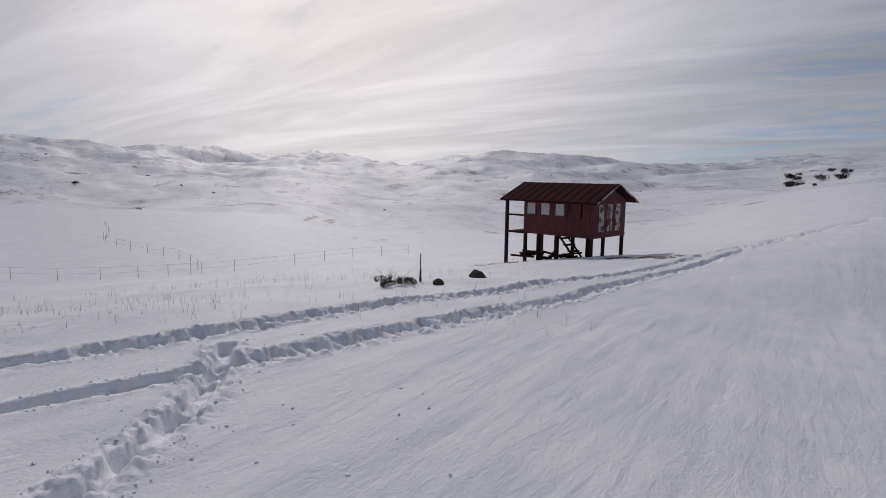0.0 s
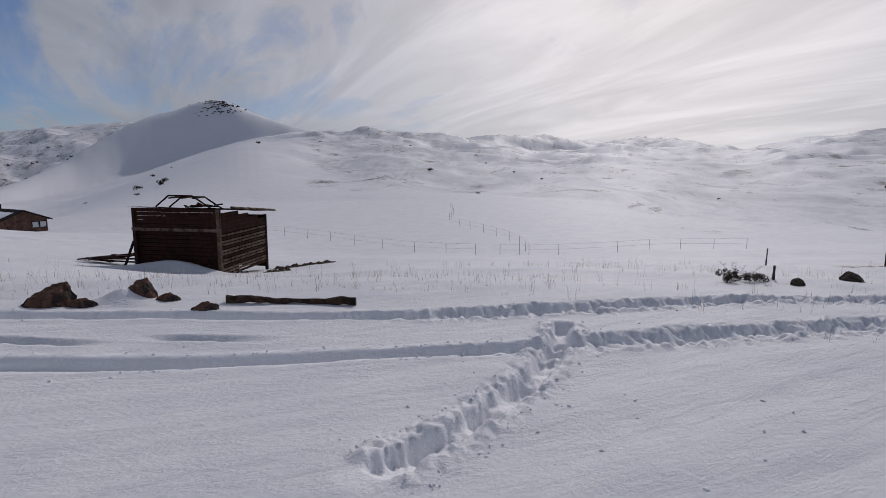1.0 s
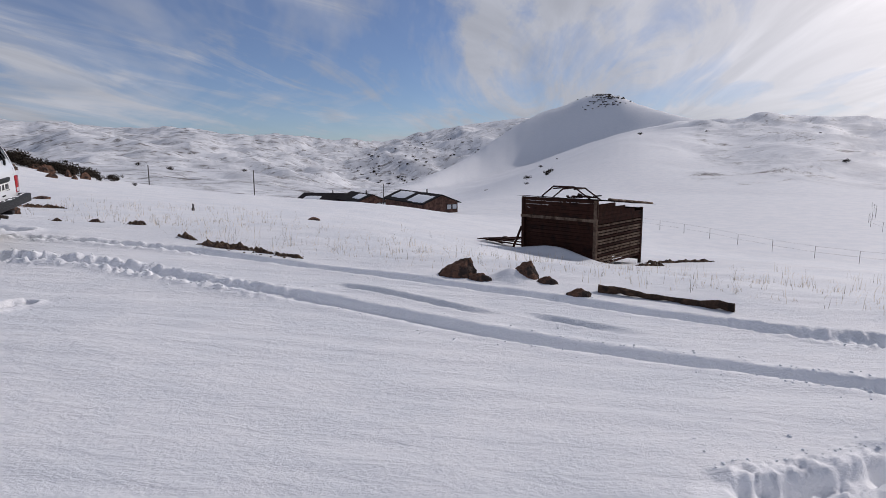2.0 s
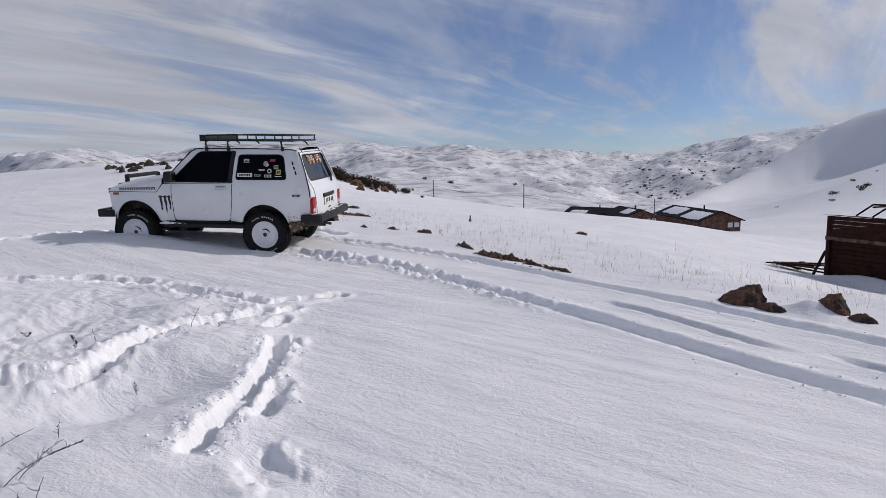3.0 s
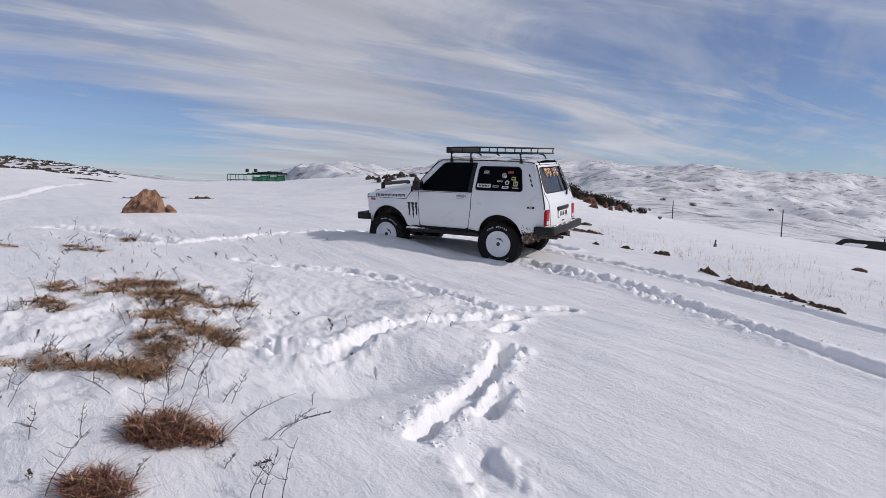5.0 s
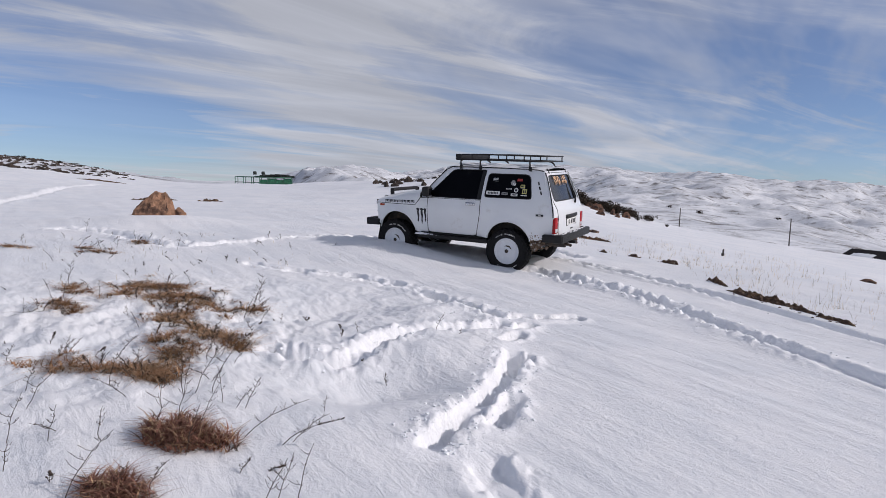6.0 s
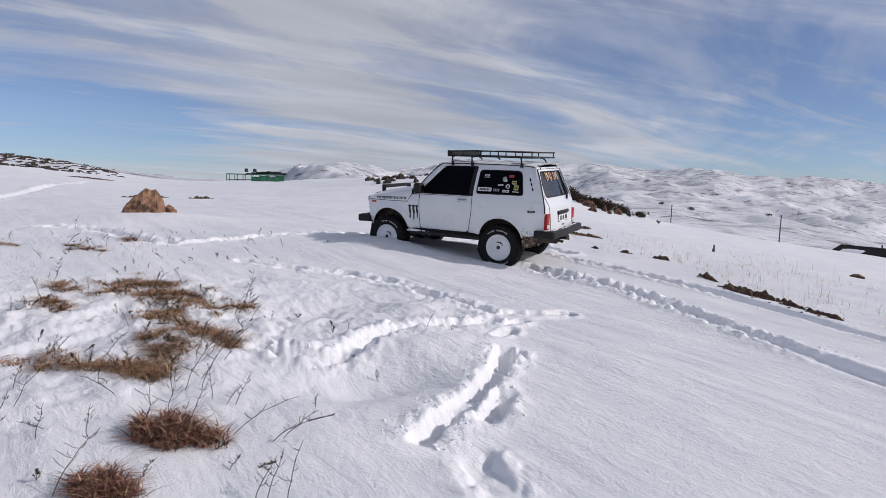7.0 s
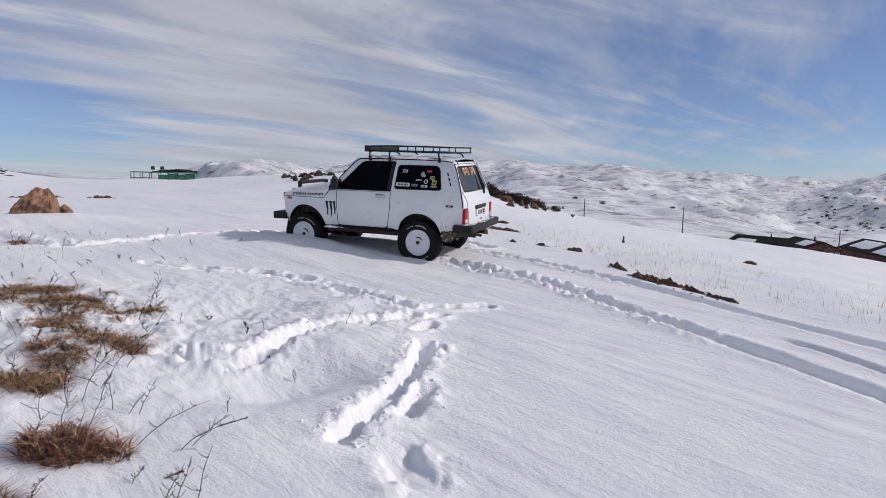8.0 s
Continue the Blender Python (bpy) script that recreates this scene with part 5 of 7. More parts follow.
    # stickers on the rear side glass
    def sticker(x, z, w, h, mat, round_=False, marks=0):
        pts = [(x + w / 2 * math.cos(t * math.pi / 8), z + h / 2 * math.sin(t * math.pi / 8)) for t in range(16)] if round_ else rounded([(x - w / 2, z - h / 2), (x - w / 2, z + h / 2), (x + w / 2, z + h / 2), (x + w / 2, z - h / 2)], min(w, h) * 0.12, 2)
        ob = on_side(pts, -0.004, mat, "window_sticker", car, depth=0.001, step=0.05)
        for k in range(marks):
            px = x - w * 0.38 + w * 0.76 * (k + 0.5) / marks
            bm = panel([(px - w * 0.26 / marks, z - h * 0.26), (px - w * 0.26 / marks, z + h * 0.26), (px + w * 0.26 / marks, z + h * 0.26), (px + w * 0.26 / marks, z - h * 0.26)], [], lambda a, b: at_side(a, b, -0.001), 0.05, 0.003)
            part("sticker_mark", bm, BLUE_BLACK, ob)
    sticker(0.805, 1.545, 0.085, 0.032, WHITE_DECAL, marks=3)
    sticker(0.805, 1.513, 0.10, 0.008, GREY_DECAL)
    sticker(1.125, 1.495, 0.075, 0.085, GREY_DECAL, True)
    sticker(1.150, 1.475, 0.050, 0.050, WHITE_DECAL, True)
    sticker(1.235, 1.545, 0.09, 0.040, RED_DECAL)
    sticker(1.300, 1.448, 0.075, 0.050, YELLOW_DECAL, marks=3)
    sticker(1.310, 1.418, 0.070, 0.010, GREY_DECAL)
    sticker(1.068, 1.398, 0.095, 0.022, WHITE_DECAL, marks=4)
    sticker(1.198, 1.380, 0.072, 0.072, WHITE_DECAL, True, marks=1)
    sticker(1.345, 1.365, 0.078, 0.078, YELLOW_DECAL, marks=2)
    sticker(0.795, 1.318, 0.245, 0.060, WHITE_DECAL, marks=7)
    sticker(1.005, 1.315, 0.105, 0.040, GREY_DECAL, marks=3)
    sticker(1.175, 1.305, 0.115, 0.040, WHITE_DECAL, marks=4)
    sticker(1.345, 1.300, 0.110, 0.012, WHITE_DECAL)
    # snow lying on the side steps and pressed into the front arches
    for sg in (-1, 1):
        bm = bmesh.new()
        rng = random.Random(31)
        for k in range(26):
            x = -0.62 + 0.40 * (k / 26) ** 1.6 + rng.gauss(0, 0.02)
            made = bmesh.ops.create_icosphere(bm, subdivisions=2, radius=1.0)["verts"]
            s = rng.uniform(0.018, 0.045) * (1.25 - 0.9 * k / 26)
            c = Vector((x, sg * rng.uniform(0.770, 0.825), 0.525))
            for v in made:
                f = 1 + 0.35 * noise.noise(v.co * 2.2 + Vector((k * 3.1, 0, 0)))
                v.co = c + Vector((v.co.x * s * 1.3 * f, v.co.y * s * f, max(v.co.z, -0.2) * s * 0.8 * f))
        tagged(part("step_snow", bm, CRUST, car, "loose snow lying on the step"), kind="stuff")
    # mud thrown up behind the rear wheels
    for sg in (-1, 1):
        bm = bmesh.new()
        rng = random.Random(12)
        for k in range(150):
            low = k % 3 != 0
            x, z = 1.50 + abs(rng.gauss(0, 0.08 if low else 0.10)), (0.50 + rng.gauss(0, 0.035) if low else 0.58 + abs(rng.gauss(0, 0.07)))
            made = bmesh.ops.create_icosphere(bm, subdivisions=1, radius=1.0)["verts"]
            s = rng.uniform(0.010, 0.030) if low else rng.uniform(0.003, 0.012)
            y = sg * (side_w(x, max(z, 0.56)) - (rng.uniform(0.02, 0.10) if low else 0.001))
            for v in made:
                v.co = Vector((x + v.co.x * s * rng.uniform(0.6, 1.4), y + v.co.y * s * (0.9 if low else 0.25), z + v.co.z * s * rng.uniform(0.6, 1.5)))
        for k in range(70):
            x, z = 1.50 + abs(rng.gauss(0, 0.09)), 0.52 + rng.gauss(0, 0.05)
            y = sg * (side_w(x, 0.56) - rng.uniform(-0.006, 0.08))
            a = Vector((x, y, z))
            b = a + Vector((rng.gauss(0.02, 0.05), sg * rng.uniform(-0.02, 0.02), rng.gauss(-0.02, 0.05)))
            tube(bm, [a, (a + b) / 2 + Vector((0, 0, 0.01)), b], [0.003, 0.0025, 0.0015], 4)
        tagged(part("mud_splash", bm, MUD, car, "brown frozen mud and dry grass"), kind="stuff")
    for x, turn_l, turn_r in ((-1.1, 20, 70), (1.1, 0, 40)):
        build_wheel(car, x, -1, turn_l)
        build_wheel(car, x, 1, turn_r)
    return car


build_car()

# ---------------------------------------------------------------- rocks, plants and snow clods
ROCK = material("brown_stone", (0.16, 0.088, 0.060), rough=0.95, spec=0.15, grain=0.45, grain_scale=7, second=(0.045, 0.034, 0.030), second_scale=5.5, second_lo=0.46, second_hi=0.56, bump=0.9, bump_scale=14)
DRY_GRASS = material("dry_grass", (0.30, 0.16, 0.085), rough=0.85, island=True, spec=0.2)
STRAW_GRASS = material("straw_grass", (0.42, 0.28, 0.17), rough=0.85, island=True, spec=0.2)
DARK_GRASS = material("olive_grass", (0.055, 0.042, 0.030), rough=0.9, island=True, spec=0.15)
RED_GRASS = material("reddish_dry_grass", (0.21, 0.10, 0.072), rough=0.85, island=True, spec=0.2)
PALE_GRASS = material("pale_dry_grass", (0.62, 0.54, 0.43), rough=0.85, island=True, spec=0.2)
STEM = material("dark_dry_stem", (0.055, 0.038, 0.030), rough=0.9, grain=0.3, grain_scale=30, island=True)
SOIL = material("bare_soil", (0.075, 0.045, 0.03), rough=0.95, grain=0.5, grain_scale=14, bump=0.9, bump_scale=30, second=(0.18, 0.11, 0.06), second_scale=8, second_lo=0.5, second_hi=0.65)
BOULDER = material("reddish_boulder", (0.27, 0.155, 0.10), rough=0.95, spec=0.15, grain=0.35, grain_scale=6, second=(0.10, 0.06, 0.045), second_scale=4.0, second_lo=0.48, second_hi=0.60, bump=0.9, bump_scale=14)
LOG_BARK = material("weathered_bark", (0.085, 0.052, 0.036), rough=0.95, grain=0.5, grain_scale=16, second=(0.03, 0.022, 0.018), second_scale=7, second_lo=0.42, second_hi=0.6, bump=0.9, bump_scale=26, spec=0.1)
DARK_STONE = material("dark_lichen_stone", (0.075, 0.058, 0.048), rough=0.95, spec=0.12, grain=0.5, grain_scale=7, second=(0.03, 0.026, 0.024), second_scale=4, second_lo=0.45, second_hi=0.6, bump=0.8, bump_scale=16)
SHRUB = material("dark_juniper", (0.040, 0.030, 0.022), rough=0.9, island=True, spec=0.2)


def mesh_of(name, verts, faces, mat, smooth_shade=False):
    me = bpy.data.meshes.new(name)
    me.from_pydata(verts, [], faces)
    me.materials.append(mat)
    if smooth_shade:
        me.polygons.foreach_set("use_smooth", [True] * len(me.polygons))
    return me


def build_rock(x, y, w, l, h, seed, turn=0.0, label="brown weathered stone half sunk in the snow", sink=0.25, lean=0.0, mat=None):
    """An angular stone: the hull of a few jittered rings, its edges worn and its faces roughened."""
    pick = random.Random(seed * 13 + 1)
    bm = bmesh.new()
    for count, level, reach in ((9, -0.45, 1.0), (7, 0.22, 0.96), (6, 0.66, 0.60), (3, 1.0, 0.24)):
        for k in range(count):
            t = 2 * math.pi * (k + pick.uniform(-0.3, 0.3)) / count
            q = reach * pick.uniform(0.80, 1.08)
            up = max(level, 0.0)
            bm.verts.new((w / 2 * (math.cos(t) * q + lean * up), l / 2 * math.sin(t) * q, h * (level + pick.uniform(-0.10, 0.06))))
    hull = bmesh.ops.convex_hull(bm, input=bm.verts[:])
    bmesh.ops.delete(bm, geom=list({g for g in hull["geom_interior"] + hull["geom_unused"] if isinstance(g, bmesh.types.BMVert)}), context="VERTS")
    close = math.hypot(x, y) < 20
    bmesh.ops.subdivide_edges(bm, edges=bm.edges[:], cuts=5 if close else 1, use_grid_fill=True)
    size = (w * l * h) ** (1 / 3)
    bm.normal_update()
    for v in bm.verts:
        p = v.co / size * 2.2 + Vector((seed * 3.7, 0, 0))
        v.co += v.normal * size * (0.07 * noise.fractal(p * 1.6, 0.7, 2.1, 6) - 0.06 * abs(noise.noise(p * 2.3)))
    bmesh.ops.rotate(bm, verts=bm.verts, cent=(0, 0, 0), matrix=Matrix.Rotation(radians(turn), 3, "Z"))
    ob = part("rock", bm, mat or ROCK, None, smooth_shade=False)
    ob.location = (x, y, height(x, y) + h * (0.25 - sink))
    tagged(ob, label, "rock")
    return ob


def blades(name, spots, mat, label, category="grass", heap=0.0, thick=1.0):
    """Grass as one object: each spot is x, y, spread, count, length, lean, droop."""
    rng = random.Random(len(spots) * 7 + len(name))
    verts, faces = [], []
    for x, y, spread, count, length, lean, droop in spots:
        for _ in range(count):
            r, a = spread * math.sqrt(rng.random()), rng.uniform(0, 2 * math.pi)
            bx, by = x + r * math.cos(a), y + r * math.sin(a) * 0.75
            bz = spot_height(bx, by) - 0.01 + heap * (1 - (r / spread) ** 2) * rng.random()
            L = length * rng.uniform(0.5, 1.15)
            d = rng.uniform(0, 2 * math.pi)
            out = lean * rng.uniform(0.3, 1.3)
            w = rng.uniform(0.0022, 0.0052) * thick
            sx, sy = -math.sin(d) * w, math.cos(d) * w
            base = len(verts)
            for k in range(4):
                t = k / 3
                reach = L * out * (t + 0.6 * t * t)
                up = L * (t - droop * t * t)
                f = 1 - 0.85 * t
                px, py, pz = bx + math.cos(d) * reach, by + math.sin(d) * reach, bz + up
                verts += [(px - sx * f, py - sy * f, pz), (px + sx * f, py + sy * f, pz)]
            faces += [(base + 2 * k, base + 2 * k + 1, base + 2 * k + 3, base + 2 * k + 2) for k in range(3)]
    ob = new(name, mesh_of(name, verts, faces, mat))
    tagged(ob, label, category, kind="stuff")
    return ob


NET_X, NET_Y = np.arange(-16, 24, 0.05), np.arange(-9, 24, 0.05)
NET_Z = surface(*[k.ravel() for k in np.meshgrid(NET_X, NET_Y, indexing="ij")]).reshape(len(NET_X), len(NET_Y))


def spot_height(x, y):
    """Height of the snow, looked up on a 5 cm net near the walk."""
    i, j = round((x + 16) / 0.05), round((y + 9) / 0.05)
    if 0 <= i < len(NET_X) and 0 <= j < len(NET_Y):
        return float(NET_Z[i, j])
    return height(x, y)


def weed(x, y, tall, seed, lean=0.15, turn=0.0, spike=True, name="dry_weed"):
    """One dead weed: a bent stem with side twigs and rough seed heads."""
    rng = random.Random(seed)
    bm = bmesh.new()
    a = radians(turn)
    pts, p = [], Vector((0, 0, -0.03))
    n = 7
    for k in range(n + 1):
        t = k / n
        pts.append(Vector((math.cos(a) * lean * tall * t * (0.6 + t * 0.6) + rng.gauss(0, 0.004), math.sin(a) * lean * tall * t * (0.6 + t * 0.6) + rng.gauss(0, 0.004), -0.03 + tall * t * (1 - 0.25 * lean * t))))
    tube(bm, pts, [0.0026 * (1 - 0.6 * k / n) for k in range(n + 1)], 5)
    for k in range(3, n):
        for _ in range(rng.choice((2, 3, 4))):
            b = rng.uniform(0, 6.28)
            l = tall * rng.uniform(0.12, 0.40) * (1.2 - k / n)
            q = pts[k]
            tip = q + Vector((math.cos(b) * l * 0.8, math.sin(b) * l * 0.8, l * 0.55))
            mid = (q + tip) / 2 + Vector((0, 0, -0.008))
            tube(bm, [q, mid, tip], [0.0014, 0.0012, 0.0008], 3)
            if spike:
                for s in range(3):
                    c = mid.lerp(tip, 0.3 + 0.35 * s)
                    bmesh.ops.create_icosphere(bm, subdivisions=1, radius=rng.uniform(0.0014, 0.0030), matrix=Matrix.Translation(c + Vector((rng.gauss(0, 0.003), rng.gauss(0, 0.003), 0.003))))
    if spike and seed % 3 == 0:
        for s in range(16):
            c = pts[-3].lerp(pts[-1], s / 15)
            bmesh.ops.create_icosphere(bm, subdivisions=1, radius=rng.uniform(0.003, 0.0065), matrix=Matrix.Translation(c + Vector((rng.gauss(0, 0.003), rng.gauss(0, 0.003), 0))))
    ob = part(name, bm, STEM, None, smooth_shade=False)
    ob.location = (x, y, spot_height(x, y))
    tagged(ob, "dead brown weed stalk sticking out of the snow", "weed", "dead weeds")
    return ob


def shrub_mesh(seed, count=420):
    """An evergreen shrub: short limbs and many small leaf sprays with gaps."""
    rng = random.Random(seed)
    verts, faces = [], []
    lobes = [(Vector((rng.gauss(0, 0.33), rng.gauss(0, 0.33), rng.uniform(0.25, 0.75))), rng.uniform(0.22, 0.42)) for _ in range(9)]
    for c, s in lobes:
        for _ in range(count // 9):
            d = Vector((rng.gauss(0, 1), rng.gauss(0, 1), rng.gauss(0, 1))).normalized()
            p = c + d * s * rng.uniform(0.6, 1.05)
            p.z = max(p.z, 0.0)
            q = Vector((rng.gauss(0, 1), rng.gauss(0, 1), rng.gauss(0, 1))).normalized() * rng.uniform(0.05, 0.10)
            r = d.cross(q).normalized() * rng.uniform(0.03, 0.06)
            b = len(verts)
            verts += [tuple(p - q), tuple(p + r), tuple(p + q), tuple(p - r + d * 0.02)]
            faces.append((b, b + 1, b + 2, b + 3))
    return mesh_of("shrub", verts, faces, SHRUB)


def build_clods():
    """Crumbs of snow thrown beside the tracks and trodden lines."""
    rng = random.Random(77)
    bm = bmesh.new()
    bmesh.ops.create_icosphere(bm, subdivisions=1, radius=1.0)
    base = [v.co.copy() for v in bm.verts]
    tris = [[v.index for v in f.verts] for f in bm.faces]
    bm.free()
    verts, faces = [], []
    spread = [(TRACK_LEFT[1:6], 1500, 0.06), (TRACK_LEFT, 250, 0.18), (TRACK_RIGHT, 400, 0.12), (PLOUGH, 260, 0.08), (TRENCH, 300, 0.10), (FOOT_TRAIL, 300, 0.08), (TRENCH_2, 60, 0.12), (TRAIL_CAR, 220, 0.20), (FAR_TRAIL_3, 120, 0.2), (TRACK_LEFT[8:14], 260, 0.14)]
    places = []
    for line, count, wide in spread:
        for _ in range(count):
            (ax, ay), (bx, by) = rng.choice(list(zip(line, line[1:])))
            t = rng.random()
            off = rng.choice((-1, 1)) * (wide + abs(rng.gauss(0, 0.10)))
            l = math.hypot(bx - ax, by - ay)
            places.append((ax + (bx - ax) * t - (by - ay) / l * off, ay + (by - ay) * t + (bx - ax) / l * off, rng.choice((0.003, 0.004, 0.005, 0.006, 0.008, 0.011))))
    for px, py, _ in PRINTS:
        for _ in range(7):
            places.append((px + rng.gauss(0, 0.2), py + rng.gauss(0, 0.2), rng.choice((0.004, 0.006, 0.010))))
    for _ in range(60):
        places.append((rng.uniform(2.0, 8.0), rng.uniform(-0.5, 3.0), rng.choice((0.005, 0.008, 0.014))))
    for x, y, s in places:
        b = len(verts)
        z = spot_height(x, y)
        sx, sy, sz = s * rng.uniform(0.7, 1.5), s * rng.uniform(0.7, 1.5), s * rng.uniform(0.5, 1.0)
        ph = rng.uniform(0, 9)
        for c in base:
            k = 1 + 0.5 * math.sin(c.x * 4 + ph) * math.cos(c.y * 5 + ph * 1.7)
            verts.append((x + c.x * sx * k, y + c.y * sy * k, z + c.z * sz * k + sz * 0.4))
        faces += [[b + i for i in t] for t in tris]
    ob = new("snow_clods", mesh_of("snow_clods", verts, faces, CRUST, False))
    tagged(ob, "loose crumbs of snow thrown up beside tracks", "snow", kind="stuff")


build_clods()

# boulder on the rise and stones along the tracks
build_rock(-13.74, 10.22, 1.26, 0.9, 0.56, 6, 53, "large reddish brown boulder on a snowy rise", 0.22, 0.30, BOULDER)
build_rock(-13.30, 10.72, 0.36, 0.3, 0.20, 8, 53, "reddish brown stone leaning on the boulder", 0.20, -0.4, BOULDER)
build_rock(-4.25, 15.1, 0.55, 0.4, 0.26, 5, 30, "rusty brown stone in sparse dry grass", 0.15)
build_rock(2.92, 7.26, 0.58, 0.40, 0.23, 11, -21, "angular brown stone beside the wheel tracks", 0.18, 0.55)
build_rock(3.16, 6.98, 0.34, 0.2, 0.08, 15, -40, "small brown stone beside the wheel tracks", 0.15)
build_rock(3.76, 6.93, 0.44, 0.34, 0.17, 13, -25, "dark stone with snow on its back beside tracks", 0.35, 0.3)
build_rock(3.98, 6.66, 0.30, 0.18, 0.08, 19, -40, "small dark stone half sunk in the snow", 0.12)
build_rock(4.05, 6.02, 0.34, 0.2, 0.08, 23, -30, "low dark stone half sunk in the snow", 0.12)
build_rock(12.1, 0.75, 0.36, 0.28, 0.12, 27, 5, "low dark stone beside the wheel tracks", 0.15, 0.0, DARK_STONE)
build_rock(13.7, -0.05, 0.52, 0.36, 0.16, 29, 40, "low dark stone beside the wheel tracks", 0.15, 0.3, DARK_STONE)


def build_log():
    """A bent, weathered trunk lying half in the snow."""
    bm = bmesh.new()
    pts = [Vector((4.42, 6.16, 0)), Vector((4.62, 5.98, 0)), Vector((4.86, 5.80, 0)), Vector((5.12, 5.56, 0)), Vector((5.38, 5.28, 0)), Vector((5.52, 5.08, 0))]
    for k, p in enumerate(pts):
        p.z = height(p.x, p.y) + (0.02, 0.05, 0.04, 0.02, 0.03, 0.05)[k]
    tube(bm, pts, [0.055, 0.045, 0.03, 0.026, 0.04, 0.055], 12)
    bmesh.ops.subdivide_edges(bm, edges=bm.edges[:], cuts=2, use_grid_fill=True)
    for v in bm.verts:
        v.co += Vector((0, 0, 1)) * 0.035 * noise.fractal(v.co * 6.0, 1.0, 2.0, 4) + Vector((1, 1, 0)) * 0.02 * noise.noise(v.co * 9.0)
    ob = part("log", bm, LOG_BARK, None, smooth_shade=False)
    tagged(ob, "weathered brown log lying half buried in snow", "log")


build_log()

# dry grass: lines along which matted clumps lie, each with its width and number of clumps
BANDS = [([(-6.49, 4.14), (-6.71, 4.64), (-6.56, 5.00), (-5.64, 4.74), (-5.15, 4.61)], 0.20, 70), ([(-6.2, 4.4), (-5.8, 4.6), (-5.4, 4.3)], 0.20, 30), ([(-5.22, 3.96), (-4.80, 3.88), (-4.27, 3.81), (-4.03, 3.78)], 0.13, 52), ([(-5.5, 4.3), (-5.2, 3.98)], 0.15, 20),
         ([(-4.59, 3.47), (-4.22, 3.34), (-4.13, 3.06)], 0.10, 26), ([(-4.17, 2.87), (-4.0, 2.9), (-3.83, 2.93)], 0.10, 34), ([(-5.14, 2.63), (-4.79, 2.67), (-4.56, 2.75), (-4.20, 2.77)], 0.07, 14),
         ([(-6.37, 3.47), (-6.09, 3.61)], 0.11, 18), ([(-9.71, 5.87), (-9.10, 5.81)], 0.14, 12), ([(-9.75, 6.8), (-9.48, 6.88)], 0.10, 8), ([(-10.51, 5.19), (-10.27, 5.27)], 0.14, 8), ([(-6.9, 4.0), (-7.3, 4.3)], 0.12, 10), ([(-4.9, 4.75), (-5.05, 5.05)], 0.08, 8), ([polar(-11.5, 20.8), polar(-14.5, 20.4), polar(-18.5, 19.8)], 0.22, 40), ([polar(0.5, 21.0), polar(-5.0, 21.5)], 0.25, 16)]
patch = random.Random(17)
CLUMPS = []
for line, wide, count in BANDS:
    for _ in range(int(count * 1.8)):
        (ax, ay), (bx, by) = patch.choice(list(zip(line, line[1:])))
        t = patch.random()
        CLUMPS.append((ax + (bx - ax) * t + patch.gauss(0, wide * 0.8), ay + (by - ay) * t + patch.gauss(0, wide * 0.55), patch.uniform(0.03, 0.10)))
for name, mat, share, density, tall, label in (("dark_grass_mat", DARK_GRASS, 0.55, 2600, (0.05, 0.10), "dark olive matted grass poking through snow"), ("dry_grass_mat", DRY_GRASS, 0.75, 2900, (0.07, 0.15), "matted dry brown grass poking through snow"), ("straw_grass_mat", STRAW_GRASS, 0.42, 2300, (0.08, 0.17), "bleached straw-coloured grass poking through snow")):
    blades(name, [(x + patch.gauss(0, 0.03), y + patch.gauss(0, 0.03), s * patch.uniform(0.6, 1.2), int(4 + density * s * s * patch.uniform(0.4, 2.2)), patch.uniform(*tall), patch.uniform(0.7, 1.5), 0.72) for x, y, s in CLUMPS if patch.random() < share], mat, label)
MATS = [(x, y, s * 3, 0) for x, y, s in CLUMPS]
for x, y, s, n in ((-2.97, 2.28, 0.20, 2600), (-2.74, 1.72, 0.13, 1000)):
    lobes = [(0, 0, 1.1, 1), (0.6, 0.1, 1.0, 1), (-0.65, -0.1, 0.7, 1), (0.2, 0.45, 1.0, 1), (-0.25, -0.4, 0.6, 1), (1.0, 0.35, 0.55, 0.8), (1.4, 0.5, 0.4, 0.5), (0.45, -0.35, 0.5, 0.8), (-0.3, 0.5, 0.8, 0.8)]
    blades("dry_tuft", [(x + s * a, y + s * b, s * 0.50, int(n / 9 * e), 0.045 + 0.055 * c, 1.0, 0.55) for a, b, c, e in lobes], RED_GRASS, "rounded tuft of reddish dry grass in snow", "grass tuft", heap=0.6 * s)
    blades("pale_tuft_stalk", [(x + s * a, y + s * b, s * 0.45, int(n / 60), 0.06 + 0.07 * c, 0.9, 0.45) for a, b, c, e in lobes], STRAW_GRASS, "bleached stalks standing in a reddish tuft", "grass tuft", heap=0.6 * s)
SLOPE = []
rng = random.Random(31)
EDGE = [(-3.4, 13.9), (-1.4, 12.4), (0.3, 10.0), (1.7, 8.6), (4.2, 7.3), (6.6, 5.2), (9.0, 3.2)]
for _ in range(720):
    (ax, ay), (bx, by) = rng.choice(list(zip(EDGE, EDGE[1:])))
    t, off = rng.random(), rng.random() ** 1.6 * 2.6
    SLOPE.append((ax + (bx - ax) * t + off * 0.72 + rng.gauss(0, 0.2), ay + (by - ay) * t + off * 0.68 + rng.gauss(0, 0.2), 0.07, rng.choice((1, 2, 3, 5)), rng.uniform(0.06, 0.26), 0.35, 0.20))
